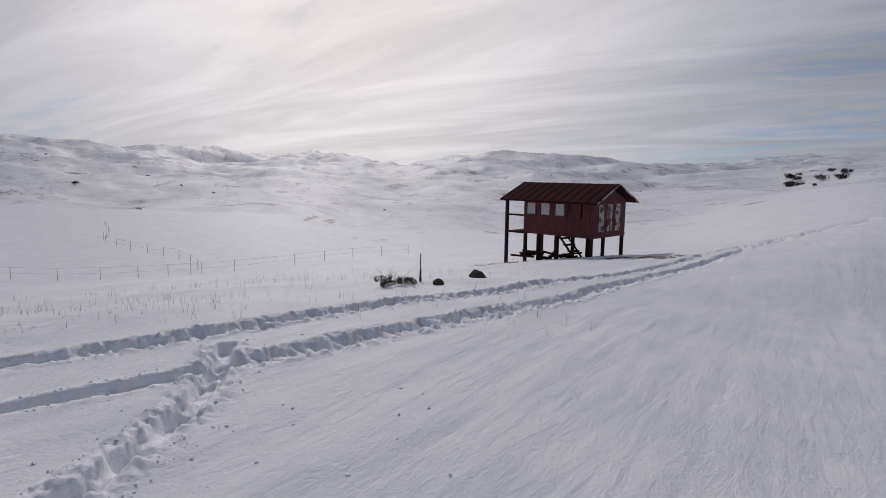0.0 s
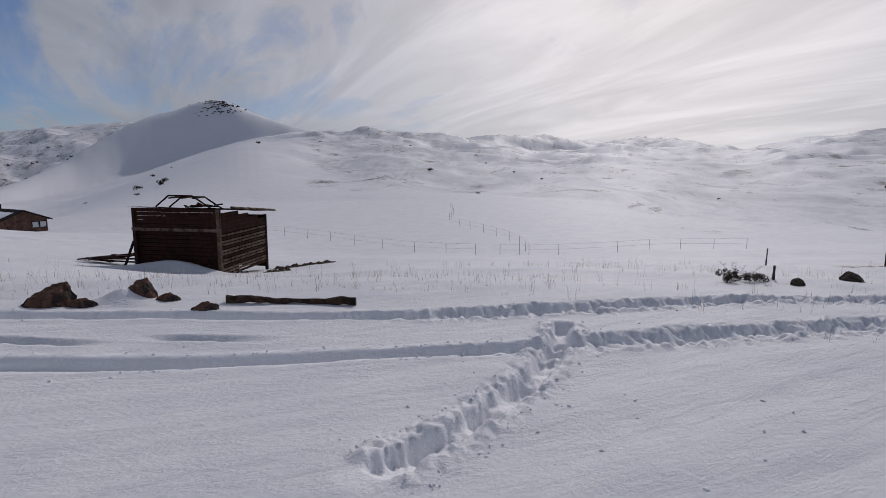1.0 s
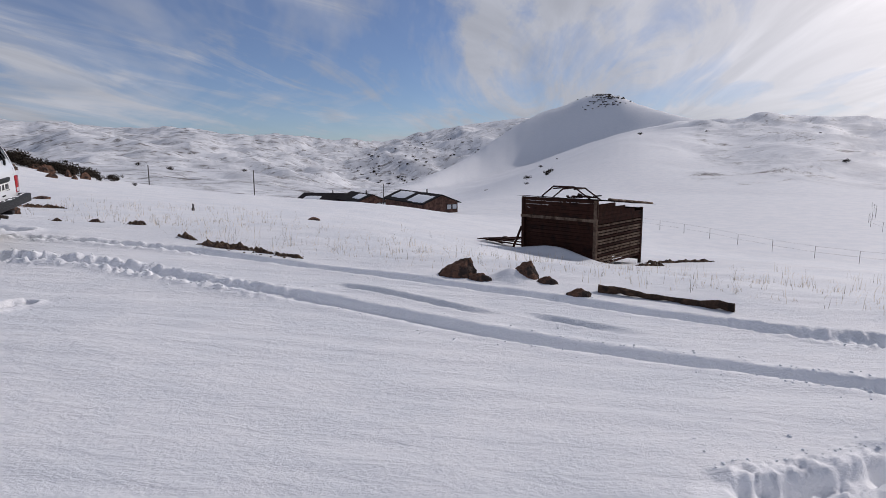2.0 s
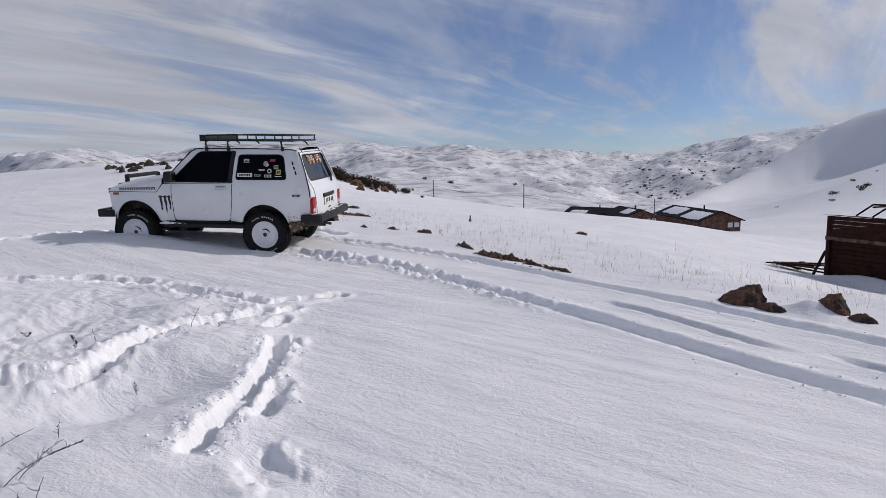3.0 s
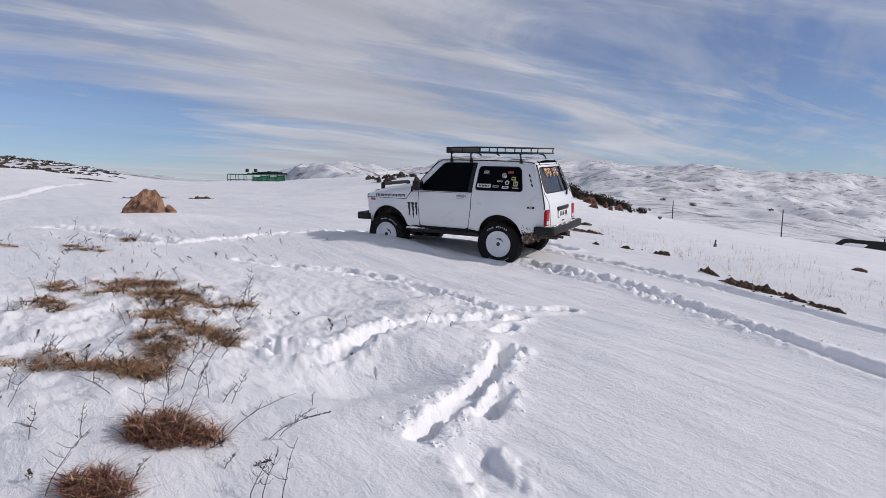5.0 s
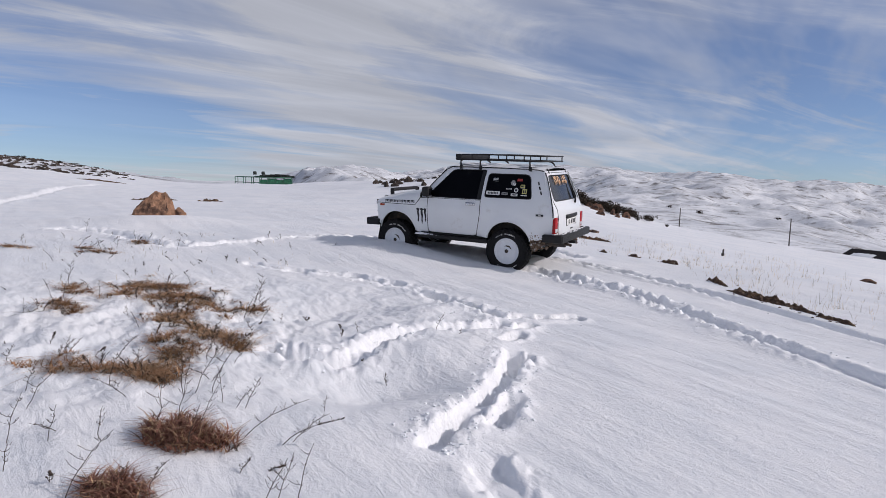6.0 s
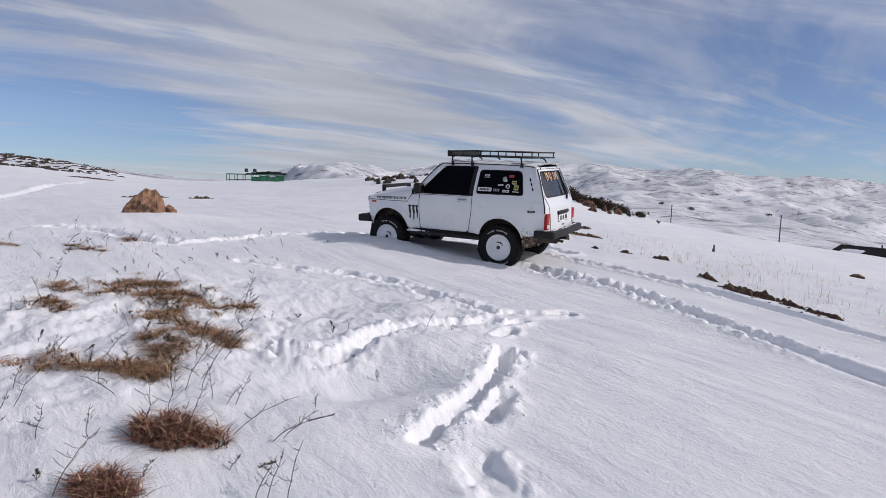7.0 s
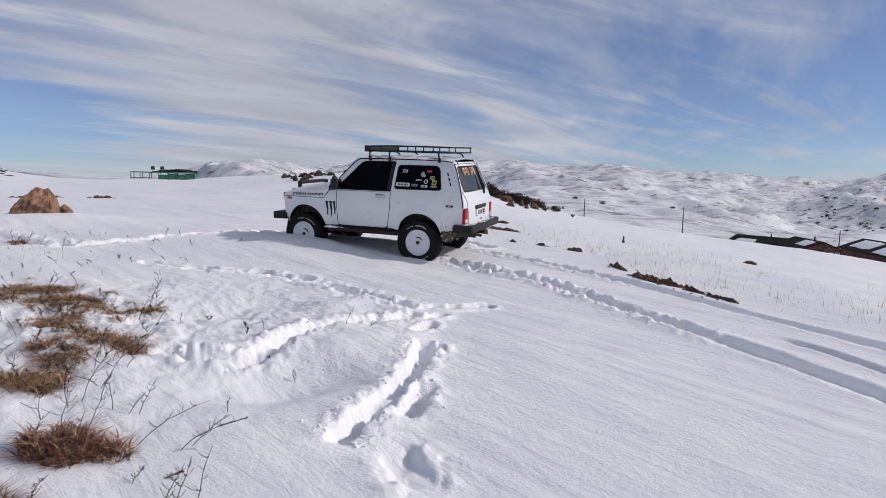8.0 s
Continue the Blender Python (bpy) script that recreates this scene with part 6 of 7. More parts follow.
for _ in range(220):
    SLOPE.append((rng.uniform(-9, 2), rng.uniform(14.0, 21.0), 0.10, 4, rng.uniform(0.12, 0.3), 0.18, 0.1))
for _ in range(260):
    SLOPE.append((rng.uniform(7, 20), rng.uniform(-2, 8), 0.12, 4, rng.uniform(0.12, 0.32), 0.2, 0.1))
for _ in range(110):
    SLOPE.append((rng.uniform(4, 12), rng.uniform(6, 14), 0.10, 3, rng.uniform(0.10, 0.28), 0.2, 0.1))
for _ in range(70):
    SLOPE.append((rng.uniform(-11, -6), rng.uniform(4.5, 8.5), 0.05, 2, rng.uniform(0.08, 0.2), 0.3, 0.2))
blades("pale_grass", SLOPE, PALE_GRASS, "sparse pale grass stalks standing in snow", thick=0.55)


def build_soil(x, y, l, w, turn, seed, lift=0.05, label="bare brown soil and turf showing through snow"):
    bm = bmesh.new()
    n, m = 48, 9
    c = bm.verts.new((x, y, spot_height(x, y) + lift))
    rings = []
    a = radians(turn)
    for k in range(1, m + 1):
        ring = []
        for i in range(n):
            t = 2 * math.pi * i / n
            f = k / m * (1 + 0.5 * noise.noise(Vector((math.cos(t) * 1.7, math.sin(t) * 1.7, seed))) + 0.35 * noise.noise(Vector((math.cos(t) * 5, math.sin(t) * 5, seed))))
            u, v = math.cos(t) * l / 2 * f, math.sin(t) * w / 2 * f
            px, py = x + u * math.cos(a) - v * math.sin(a), y + u * math.sin(a) + v * math.cos(a)
            up = lift * (1 - (k / m) ** 2) + 0.6 * min(w, 0.20) * noise.fractal(Vector((px * 8, py * 8, seed)), 1.0, 2.0, 4) * (1 - (k / m) ** 4) - (0.02 if k == m else 0)
            ring.append(bm.verts.new((px, py, spot_height(px, py) + up)))
        rings.append(ring)
    for i in range(n):
        bm.faces.new((c, rings[0][i], rings[0][(i + 1) % n]))
        for r0, r1 in zip(rings, rings[1:]):
            bm.faces.new((r0[i], r1[i], r1[(i + 1) % n], r0[(i + 1) % n]))
    ob = part("soil_patch", bm, SOIL, None, smooth_shade=False)
    tagged(ob, label, "soil")


for args in ((-2.96, 13.4, 0.26, 0.08, -40, 1), (-2.26, 13.2, 0.30, 0.09, -25, 2), (-1.48, 12.5, 0.55, 0.16, -45, 8), (-0.52, 10.85, 0.60, 0.14, -62, 5), (0.0, 9.95, 0.85, 0.30, -45, 3), (0.30, 9.62, 0.60, 0.22, -35, 7), (0.60, 9.22, 0.40, 0.10, -43, 9), (0.92, 8.90, 0.50, 0.14, -43, 4),
             (-4.2, 17.6, 1.4, 0.25, 150, 6), (-6.6, 19.2, 1.6, 0.25, 150, 10), (12.4, 14.3, 1.3, 0.35, -20, 11), (13.3, 14.0, 1.2, 0.3, -30, 12), (11.3, 13.5, 0.9, 0.25, -20, 13), (*polar(143.6, 31), 1.2, 0.5, 50, 14), (*polar(142.2, 30.5), 0.9, 0.25, 40, 15), (*polar(146.9, 60), 3.6, 1.2, 57, 16), (*polar(138.6, 30), 1.0, 0.35, 48, 17)):
    build_soil(*args)
rng = random.Random(61)
bm = bmesh.new()
for cx, cy, n in ((-1.48, 12.5, 16), (-0.52, 10.85, 14), (0.0, 9.95, 46), (0.30, 9.62, 36), (0.60, 9.22, 14), (0.92, 8.90, 18), (-2.26, 13.2, 10)):
    for _ in range(n):
        x, y = cx + rng.gauss(0, 0.12), cy + rng.gauss(0, 0.08)
        made = bmesh.ops.create_icosphere(bm, subdivisions=1, radius=1.0)["verts"]
        s0, ph = rng.choice((0.005, 0.007, 0.010, 0.016)), rng.uniform(0, 9)
        z = spot_height(x, y) + s0 * 0.25
        for v in made:
            f = 1 + 0.45 * math.sin(v.co.x * 4 + ph) * math.cos(v.co.y * 3 + ph * 1.3)
            v.co = Vector((x + v.co.x * s0 * 1.3 * f, y + v.co.y * s0 * f, z + v.co.z * s0 * 0.6 * f))
tagged(part("soil_crumbs", bm, SOIL, None, smooth_shade=False), "dark crumbs of torn soil beside the wheel track", "soil", kind="stuff")
blades("turf_shred", [(-1.48, 12.5, 0.12, 60, 0.05, 1.1, 0.6), (-0.02, 9.97, 0.20, 240, 0.06, 1.2, 0.6), (0.28, 9.64, 0.15, 140, 0.06, 1.2, 0.6), (0.92, 8.90, 0.10, 60, 0.05, 1.1, 0.6), (-4.2, 17.6, 0.5, 160, 0.14, 0.5, 0.4), (-6.6, 19.2, 0.6, 200, 0.18, 0.5, 0.4), (-9.0, 20.5, 0.7, 200, 0.18, 0.5, 0.4)], DRY_GRASS, "torn brown turf beside the wheel track", "turf")

# dead weeds near the walker
rng = random.Random(5)
WEEDS = [(-3.36, 2.88, 0.36, 60), (-3.46, 2.82, 0.42, 50), (-3.44, 2.71, 0.34, 140), (-3.14, 2.79, 0.22, 150), (-2.96, 2.80, 0.20, 80), (-3.02, 2.78, 0.16, 20), (-3.05, 2.35, 0.38, 30), (-3.10, 2.25, 0.34, 120), (-2.85, 2.30, 0.30, 100), (-2.07, 2.05, 0.22, 75), (-2.00, 2.05, 0.24, 100), (-1.92, 2.10, 0.30, 60),
         (-4.92, 4.80, 0.36, 70), (-5.04, 5.05, 0.40, 110), (-4.88, 4.67, 0.26, 40), (-4.98, 4.90, 0.34, 90), (-7.37, 4.29, 0.30, 40), (-6.47, 3.70, 0.3, 20), (-9.34, 6.25, 0.20, 100), (-9.59, 7.19, 0.22, 80), (-8.60, 6.83, 0.22, 120), (-12.4, 7.65, 0.3, 90), (-2.40, 2.21, 0.10, 60),
         (-2.77, 2.18, 0.28, 45), (-3.31, 2.03, 0.18, 130), (-3.50, 1.87, 0.20, 90), (-3.37, 1.58, 0.16, 100), (-4.06, 2.05, 0.25, 70), (-3.68, 1.75, 0.26, 90), (-4.01, 2.56, 0.22, 80), (-3.91, 3.48, 0.2, 95), (-2.87, 1.58, 0.30, 60)]
for k, (x, y, tall, turn) in enumerate(WEEDS):
    weed(x, y, tall * 1.2, 100 + k, rng.uniform(0.15, 0.55), turn, k % 3 != 2)
for k in range(130):
    x, y, s, n = rng.choice(MATS)
    weed(x + rng.gauss(0, s * 0.9), y + rng.gauss(0, s * 0.8), rng.uniform(0.08, 0.25), 900 + k, rng.uniform(0.2, 0.9), rng.uniform(0, 360), k % 2 == 0)
for k in range(64):
    weed(rng.uniform(-7.6, -2.4), rng.uniform(1.4, 5.2), rng.uniform(0.06, 0.22), 300 + k, rng.uniform(0.2, 0.9), rng.uniform(0, 360), k % 2 == 0)
for k in range(60):
    weed(rng.uniform(-11.5, -6.0), rng.uniform(4.6, 9.0), rng.uniform(0.05, 0.20), 1100 + k, rng.uniform(0.2, 1.0), rng.uniform(0, 360), k % 2 == 0)
# stalks lying almost flat
for k, (x, y, tall, turn) in enumerate(((-2.68, 2.50, 0.30, 50), (-2.44, 2.55, 0.30, 20), (-2.40, 2.60, 0.20, 70), (-3.7, 2.5, 0.2, 200), (-2.3, 2.3, 0.08, 30))):
    weed(x, y, tall, 500 + k, 1.1, turn, True)
for k in range(5):
    weed(11.9 + 0.07 * k + 0.1 * (k % 3), 1.75 - 0.05 * k + 0.10 * (k % 2), 0.42, 700 + k, 0.6, 70 * k, False, "leafless_shrub")


# ---------------------------------------------------------------- huts and far things
RED_WOOD = material("dark_red_boards", (0.105, 0.020, 0.022), rough=0.75, grain=0.35, grain_scale=6, second=(0.055, 0.016, 0.016), second_scale=3, second_lo=0.45, second_hi=0.7, bump=0.3, bump_scale=30)
RED_ROOF = material("dark_red_sheet_roof", (0.040, 0.011, 0.013), rough=0.95, spec=0.03, grain=0.25, grain_scale=4)
OLD_WOOD = material("weathered_brown_boards", (0.040, 0.016, 0.011), rough=0.85, grain=0.4, grain_scale=7, second=(0.014, 0.009, 0.008), second_scale=3, second_lo=0.5, second_hi=0.7, bump=0.4, bump_scale=25, spec=0.12)
GREY_WOOD = material("greyed_boards", (0.16, 0.115, 0.085), rough=0.9, grain=0.4, grain_scale=9, second=(0.06, 0.035, 0.025), second_scale=5, second_lo=0.45, second_hi=0.65, bump=0.4, bump_scale=25, spec=0.12)
PALE_PANE = material("pale_window_board", (0.50, 0.49, 0.47), rough=0.6, grain=0.15, grain_scale=10)
WORN = material("peeling_white_paint", (0.42, 0.38, 0.36), rough=0.8, second=(0.12, 0.03, 0.03), second_scale=5, second_lo=0.48, second_hi=0.56, grain=0.2)


def build_stilt_hut():
    """Small red cabin on posts with a porch frame, a gable roof and a ladder stair."""
    x, y = 24.4, -3.45
    hut = new("stilt_hut")
    tagged(hut, "small dark red wooden hut raised on posts above snow", "hut")
    z0 = height(x, y)
    # front of the hut looks to the walker; local x runs along the roof ridge
    hut.matrix_basis = pose(x, y, z0 - 0.20, 0, 0, 230) @ Matrix.Scale(1.29, 4)
    # local: x from -1.5 (porch end) to 1.5, y from -0.9 (front) to 0.9
    F, T = 0.95, 2.05
    bm = bmesh.new()
    box(bm, (-1.0, -0.95, F), (1.45, 0.95, F + 0.10), 0.01)
    part("floor", bm, RED_WOOD, hut)
    # board walls with window openings in front
    wins = [(-0.92 + 0.52 * k, -0.92 + 0.52 * k + 0.38) for k in range(4)]
    for i in range(20):
        a, b = -1.0 + 2.45 * i / 20, -1.0 + 2.45 * (i + 1) / 20 - 0.008
        mid = (a + b) / 2
        hole = any(p < mid < q for p, q in wins)
        for lo, hi in (((F + 0.10, F + 0.58), (F + 0.98, T)) if hole else ((F + 0.10, T),)):
            bm = bmesh.new()
            box(bm, (a, -0.94, lo), (b, -0.90, hi), 0.0)
            part("board", bm, RED_WOOD, hut, smooth_shade=False)
        bm = bmesh.new()
        box(bm, (a, 0.90, F + 0.10), (b, 0.94, T), 0.0)
        part("board", bm, RED_WOOD, hut, smooth_shade=False)
    for i in range(15):
        a, b = -0.90 + 1.8 * i / 15, -0.90 + 1.8 * (i + 1) / 15 - 0.008
        top = T + 0.40 * (1 - abs((a + b) / 1.8))
        for xx in (-1.0, 1.41):
            bm = bmesh.new()
            box(bm, (xx, a, F + 0.10), (xx + 0.04, b, top), 0.0)
            part("board", bm, RED_WOOD, hut, smooth_shade=False)
    for k, (p, q) in enumerate(wins):
        bm = bmesh.new()
        box(bm, (p + 0.03, -0.925, F + 0.60), (q - 0.03, -0.915, F + 0.96), 0.0)
        part("window_pane", bm, PALE_PANE if k < 3 else RED_WOOD, hut, "pale boarded window" if k < 3 else "", smooth_shade=False)
        bm = bmesh.new()
        for lo, hi in (((p - 0.02, F + 0.56), (p + 0.03, F + 1.0)), ((q - 0.03, F + 0.56), (q + 0.02, F + 1.0)), ((p, F + 0.56), (q, F + 0.605)), ((p, F + 0.955), (q, F + 1.0))):
            box(bm, (lo[0], -0.955, lo[1]), (hi[0], -0.935, hi[1]), 0.0)
        part("window_frame", bm, RED_WOOD, hut, smooth_shade=False)
    for k in range(3):
        y0 = -0.66 + 0.48 * k
        bm = bmesh.new()
        box(bm, (1.45, y0, F + 0.18), (1.466, y0 + 0.28, T - 0.12), 0.0)
        part("shutter", bm, WORN, hut, "peeling white and red shutter", smooth_shade=False)
    # roof
    for sg in (-1, 1):
        bm = bmesh.new()
        rise = 0.42
        pts = [(sg * 1.22, T - 0.10), (0, T + rise), (0, T + rise + 0.05), (sg * 1.22, T - 0.05)]
        a = [bm.verts.new((-1.75, p, q)) for p, q in pts]
        b = [bm.verts.new((1.70, p, q)) for p, q in pts]
        bm.faces.new(a)
        bm.faces.new(list(reversed(b)))
        for k in range(4):
            bm.faces.new((a[k], b[k], b[(k + 1) % 4], a[(k + 1) % 4]))
        bmesh.ops.recalc_face_normals(bm, faces=bm.faces[:])
        slab = part("roof_slope", bm, RED_ROOF, hut, "dark red sheet roof", smooth_shade=False)
        bm = bmesh.new()
        for i in range(12):
            xx = -1.70 + 3.35 * i / 11
            m = Matrix(((1, 0, 0, xx), (0, 1, 0, 0), (0, 0, 1, 0), (0, 0, 0, 1)))
            tube(bm, [(xx, sg * 0.02, T + rise + 0.055), (xx, sg * 1.22, T - 0.045)], 0.008, 5)
        part("roof_rib", bm, RED_ROOF, slab)
    bm = bmesh.new()
    for yy in (-1.22, 1.22):
        tube(bm, [(1.72, yy, T - 0.08), (1.72, 0, T + 0.45)], 0.03, 4)
    part("barge_board", bm, WORN, hut)
    # posts
    for px, py, top in ((-1.62, -1.0, T), (-1.62, 0.95, T), (-0.95, -0.9, F), (-0.95, 0.9, F), (0.2, -0.9, F), (0.2, 0.9, F), (1.38, -0.9, F), (1.38, 0.9, F), (-0.4, 0.0, F), (0.75, 0.0, F), (-0.45, -0.9, F), (0.75, 0.9, F), (-0.7, 0.5, F), (-0.1, 0.5, F), (0.5, 0.6, F), (0.95, -0.2, F)):
        bm = bmesh.new()
        box(bm, (px - 0.045, py - 0.045, -0.9), (px + 0.045, py + 0.045, top), 0.006)
        part("post", bm, OLD_WOOD, hut)
    bm = bmesh.new()
    for zz in (F + 0.02, F + 0.55):
        tube(bm, [(-1.62, -1.0, zz), (-1.0, -0.92, zz)], 0.03, 4)
        tube(bm, [(-1.62, 0.95, zz), (-1.0, 0.92, zz)], 0.03, 4)
    box(bm, (-1.64, -1.0, F - 0.02), (-1.0, 0.95, F + 0.03), 0.0)
    part("porch_rail", bm, OLD_WOOD, hut)
    # ladder stair
    bm = bmesh.new()
    for yy in (-1.15, -0.75):
        tube(bm, [(0.45, yy, F + 0.05), (1.40, yy, -0.1)], 0.035, 4)
    for k in range(6):
        t = (k + 0.5) / 6
        box(bm, (0.45 + 0.95 * t - 0.08, -1.17, F + 0.05 - (F + 0.15) * t - 0.015), (0.45 + 0.95 * t + 0.08, -0.73, F + 0.05 - (F + 0.15) * t + 0.015), 0.0)
    part("stair", bm, OLD_WOOD, hut)
    bm = bmesh.new()
    rng = random.Random(3)
    for k in range(34):
        a = Vector((rng.uniform(-1.2, 0.3), rng.uniform(-0.9, 0.3), rng.uniform(0.05, 0.30)))
        tube(bm, [a, a + Vector((rng.uniform(-0.7, 0.7), rng.uniform(-0.4, 0.4), rng.uniform(-0.05, 0.10)))], 0.035, 6)
    ob = part("wood_pile", bm, OLD_WOOD, None)
    ob.matrix_basis = hut.matrix_basis
    tagged(ob, "heap of dark weathered branches under the hut", "wood pile", kind="stuff")


def build_shed():
    """Low brown plank shed: a boarded front, slatted side, lean-to roof and a bare frame lying on top."""
    x, y = 8.50, 15.89
    shed = new("plank_shed")
    tagged(shed, "low weathered brown plank shed standing in snow", "shed")
    shed.matrix_basis = pose(x, y, height(9.6, 14.0) - 0.05, 0, 0, -65)
    LEN, DEEP, H1, H2 = 2.53, 2.58, 1.78, 1.50

    def board(lo, hi, name="plank", mat=OLD_WOOD, label=""):
        bm = bmesh.new()
        box(bm, lo, hi, 0.0)
        return part(name, bm, mat, shed, label, smooth_shade=False)

    # front: a band of weathered boards above a rail, dark boards set back below it
    for k in range(5):
        z0 = 1.24 + k * 0.105
        board((0.0, -0.03, z0), (LEN, 0.0, z0 + 0.098), "plank", OLD_WOOD)
    board((-0.02, -0.06, 1.15), (LEN, -0.01, 1.235), "rail", GREY_WOOD, "greyed wooden rail")
    for k in range(12):
        z0 = -0.15 + k * 0.108
        board((0.02, 0.04, z0), (LEN - 0.10, 0.07, z0 + 0.102))
    for px, label in ((0.0, ""), (LEN - 0.10, "greyed corner post")):
        board((px, -0.05, -0.3), (px + 0.09, 0.05, H1 - 0.03), "post", GREY_WOOD if label else OLD_WOOD, label)
    # slatted side with gaps, boarded above
    for k in range(14):
        z0 = -0.05 + k * 0.082
        board((LEN - 0.03, 0.05, z0), (LEN, DEEP, z0 + 0.055), "slat", GREY_WOOD if k % 3 else OLD_WOOD)
    for k in range(5):
        z0 = 1.10 + k * 0.11
        far = DEEP * min(1.0, max(0.15, (H1 - 0.06 - z0) / (H1 - H2 + 0.22)))
        board((LEN - 0.03, 0.05, z0), (LEN + 0.005, far, z0 + 0.103), "plank", OLD_WOOD)
    board((LEN - 0.05, DEEP - 0.08, -0.3), (LEN + 0.02, DEEP, H2 - 0.1), "post")
    board((0.0, DEEP - 0.03, -0.2), (LEN, DEEP, H2 - 0.12), "back_wall")
    board((0.0, 0.05, -0.2), (0.03, DEEP, H2 - 0.1), "side_wall")
    board((0.0, 0.9, -0.2), (LEN - 0.06, 0.95, H2 - 0.1), "inner_wall")
    # roof sheet that leans back, with a ragged far edge
    bm = bmesh.new()
    n = 12
    rows = []
    rng = random.Random(14)
    for i in range(n + 1):
        xx = -0.10 + (LEN + 0.42) * i / n
        rows.append([bm.verts.new((xx, yy + (rng.uniform(-0.05, 0.08) if yy > 2 else 0), H1 + (H2 - H1) * yy / DEEP + rng.uniform(-0.012, 0.012))) for yy in (-0.16, 0.6, 1.4, 2.1, DEEP + 0.22)])
    for a, b in zip(rows, rows[1:]):
        for q in range(4):
            bm.faces.new((a[q], b[q], b[q + 1], a[q + 1]))
    bmesh.ops.solidify(bm, geom=bm.faces[:], thickness=0.055)
    bmesh.ops.recalc_face_normals(bm, faces=bm.faces[:])
    part("roof", bm, OLD_WOOD, shed, "dark plank roof", smooth_shade=False)
    bm = bmesh.new()
    for k in range(6):
        tube(bm, [(LEN + 0.26, 0.1 + 0.42 * k, H1 + (H2 - H1) * (0.1 + 0.42 * k) / DEEP + 0.03), (LEN + 0.30, 0.48 + 0.42 * k, H1 + (H2 - H1) * (0.48 + 0.42 * k) / DEEP + 0.02)], 0.03, 5)
    part("roof_edge", bm, GREY_WOOD, shed, "greyed poles along the roof edge")
    bm = bmesh.new()
    for yy in (0.5, 1.1):
        base = H1 + (H2 - H1) * yy / DEEP + 0.03
        for a, b in (((0.35, base), (0.75, base + 0.30)), ((0.75, base + 0.30), (1.45, base + 0.30)), ((1.45, base + 0.30), (2.0, base - 0.04))):
            tube(bm, [(a[0], yy, a[1]), (b[0], yy, b[1])], 0.024, 5)
    for xx, zz in ((0.75, base + 0.30), (1.45, base + 0.30), (1.1, base + 0.30)):
        tube(bm, [(xx, 0.5, zz), (xx, 1.1, zz)], 0.022, 5)
    part("roof_frame", bm, OLD_WOOD, shed, "bare trapezoid frame lying on the roof")
    bm = bmesh.new()
    for k in range(14):
        yy = rng.uniform(0.4, 1.0)
        a = Vector((rng.uniform(1.1, 1.9), yy, H1 + (H2 - H1) * yy / DEEP + rng.uniform(0.03, 0.12)))
        tube(bm, [a, a + Vector((rng.uniform(-0.4, 0.4), rng.uniform(-0.2, 0.2), rng.uniform(-0.02, 0.06)))], 0.022, 6)
    part("roof_lumber", bm, OLD_WOOD, shed, "loose dark lumber on the roof")
    bm = bmesh.new()
    tube(bm, [(-0.45, -0.12, -0.25), (-0.03, 0.0, 0.85)], 0.035, 6)
    part("prop", bm, OLD_WOOD, shed, "slanting prop")
    bm = bmesh.new()
    for k in range(11):
        turned = Matrix.Translation((rng.uniform(-1.5, -0.7), rng.uniform(-0.3, 0.9), 0.06 + 0.012 * k)) @ Matrix.Rotation(rng.gauss(0.15, 0.35), 4, "Z") @ Matrix.Rotation(rng.gauss(0, 0.05), 4, "Y")
        long = rng.uniform(0.35, 0.75)
        box(bm, (-long, -0.06, -0.012), (long, 0.06, 0.012), 0.0, turned)
    ob = part("plank_heap", bm, OLD_WOOD, None)
    ob.matrix_basis = pose(x, y, height(7.9, 17.0) - 0.05, 0, 0, -65)
    tagged(ob, "few dark planks lying in the snow beside the shed", "planks", kind="stuff")


DARK_ROOF = material("dark_sheet_roof", (0.022, 0.020, 0.022), rough=0.95, spec=0.08, grain=0.3, grain_scale=2)


HOUSE_WALL = material("brown_rubble_wall", (0.15, 0.085, 0.066), rough=0.95, spec=0.1, grain=0.5, grain_scale=3, second=(0.075, 0.045, 0.038), second_scale=1.6, second_lo=0.45, second_hi=0.62, bump=0.6, bump_scale=8)
PALE_GLASS = material("pale_window", (0.55, 0.57, 0.60), rough=0.35, grain=0.1, grain_scale=3)


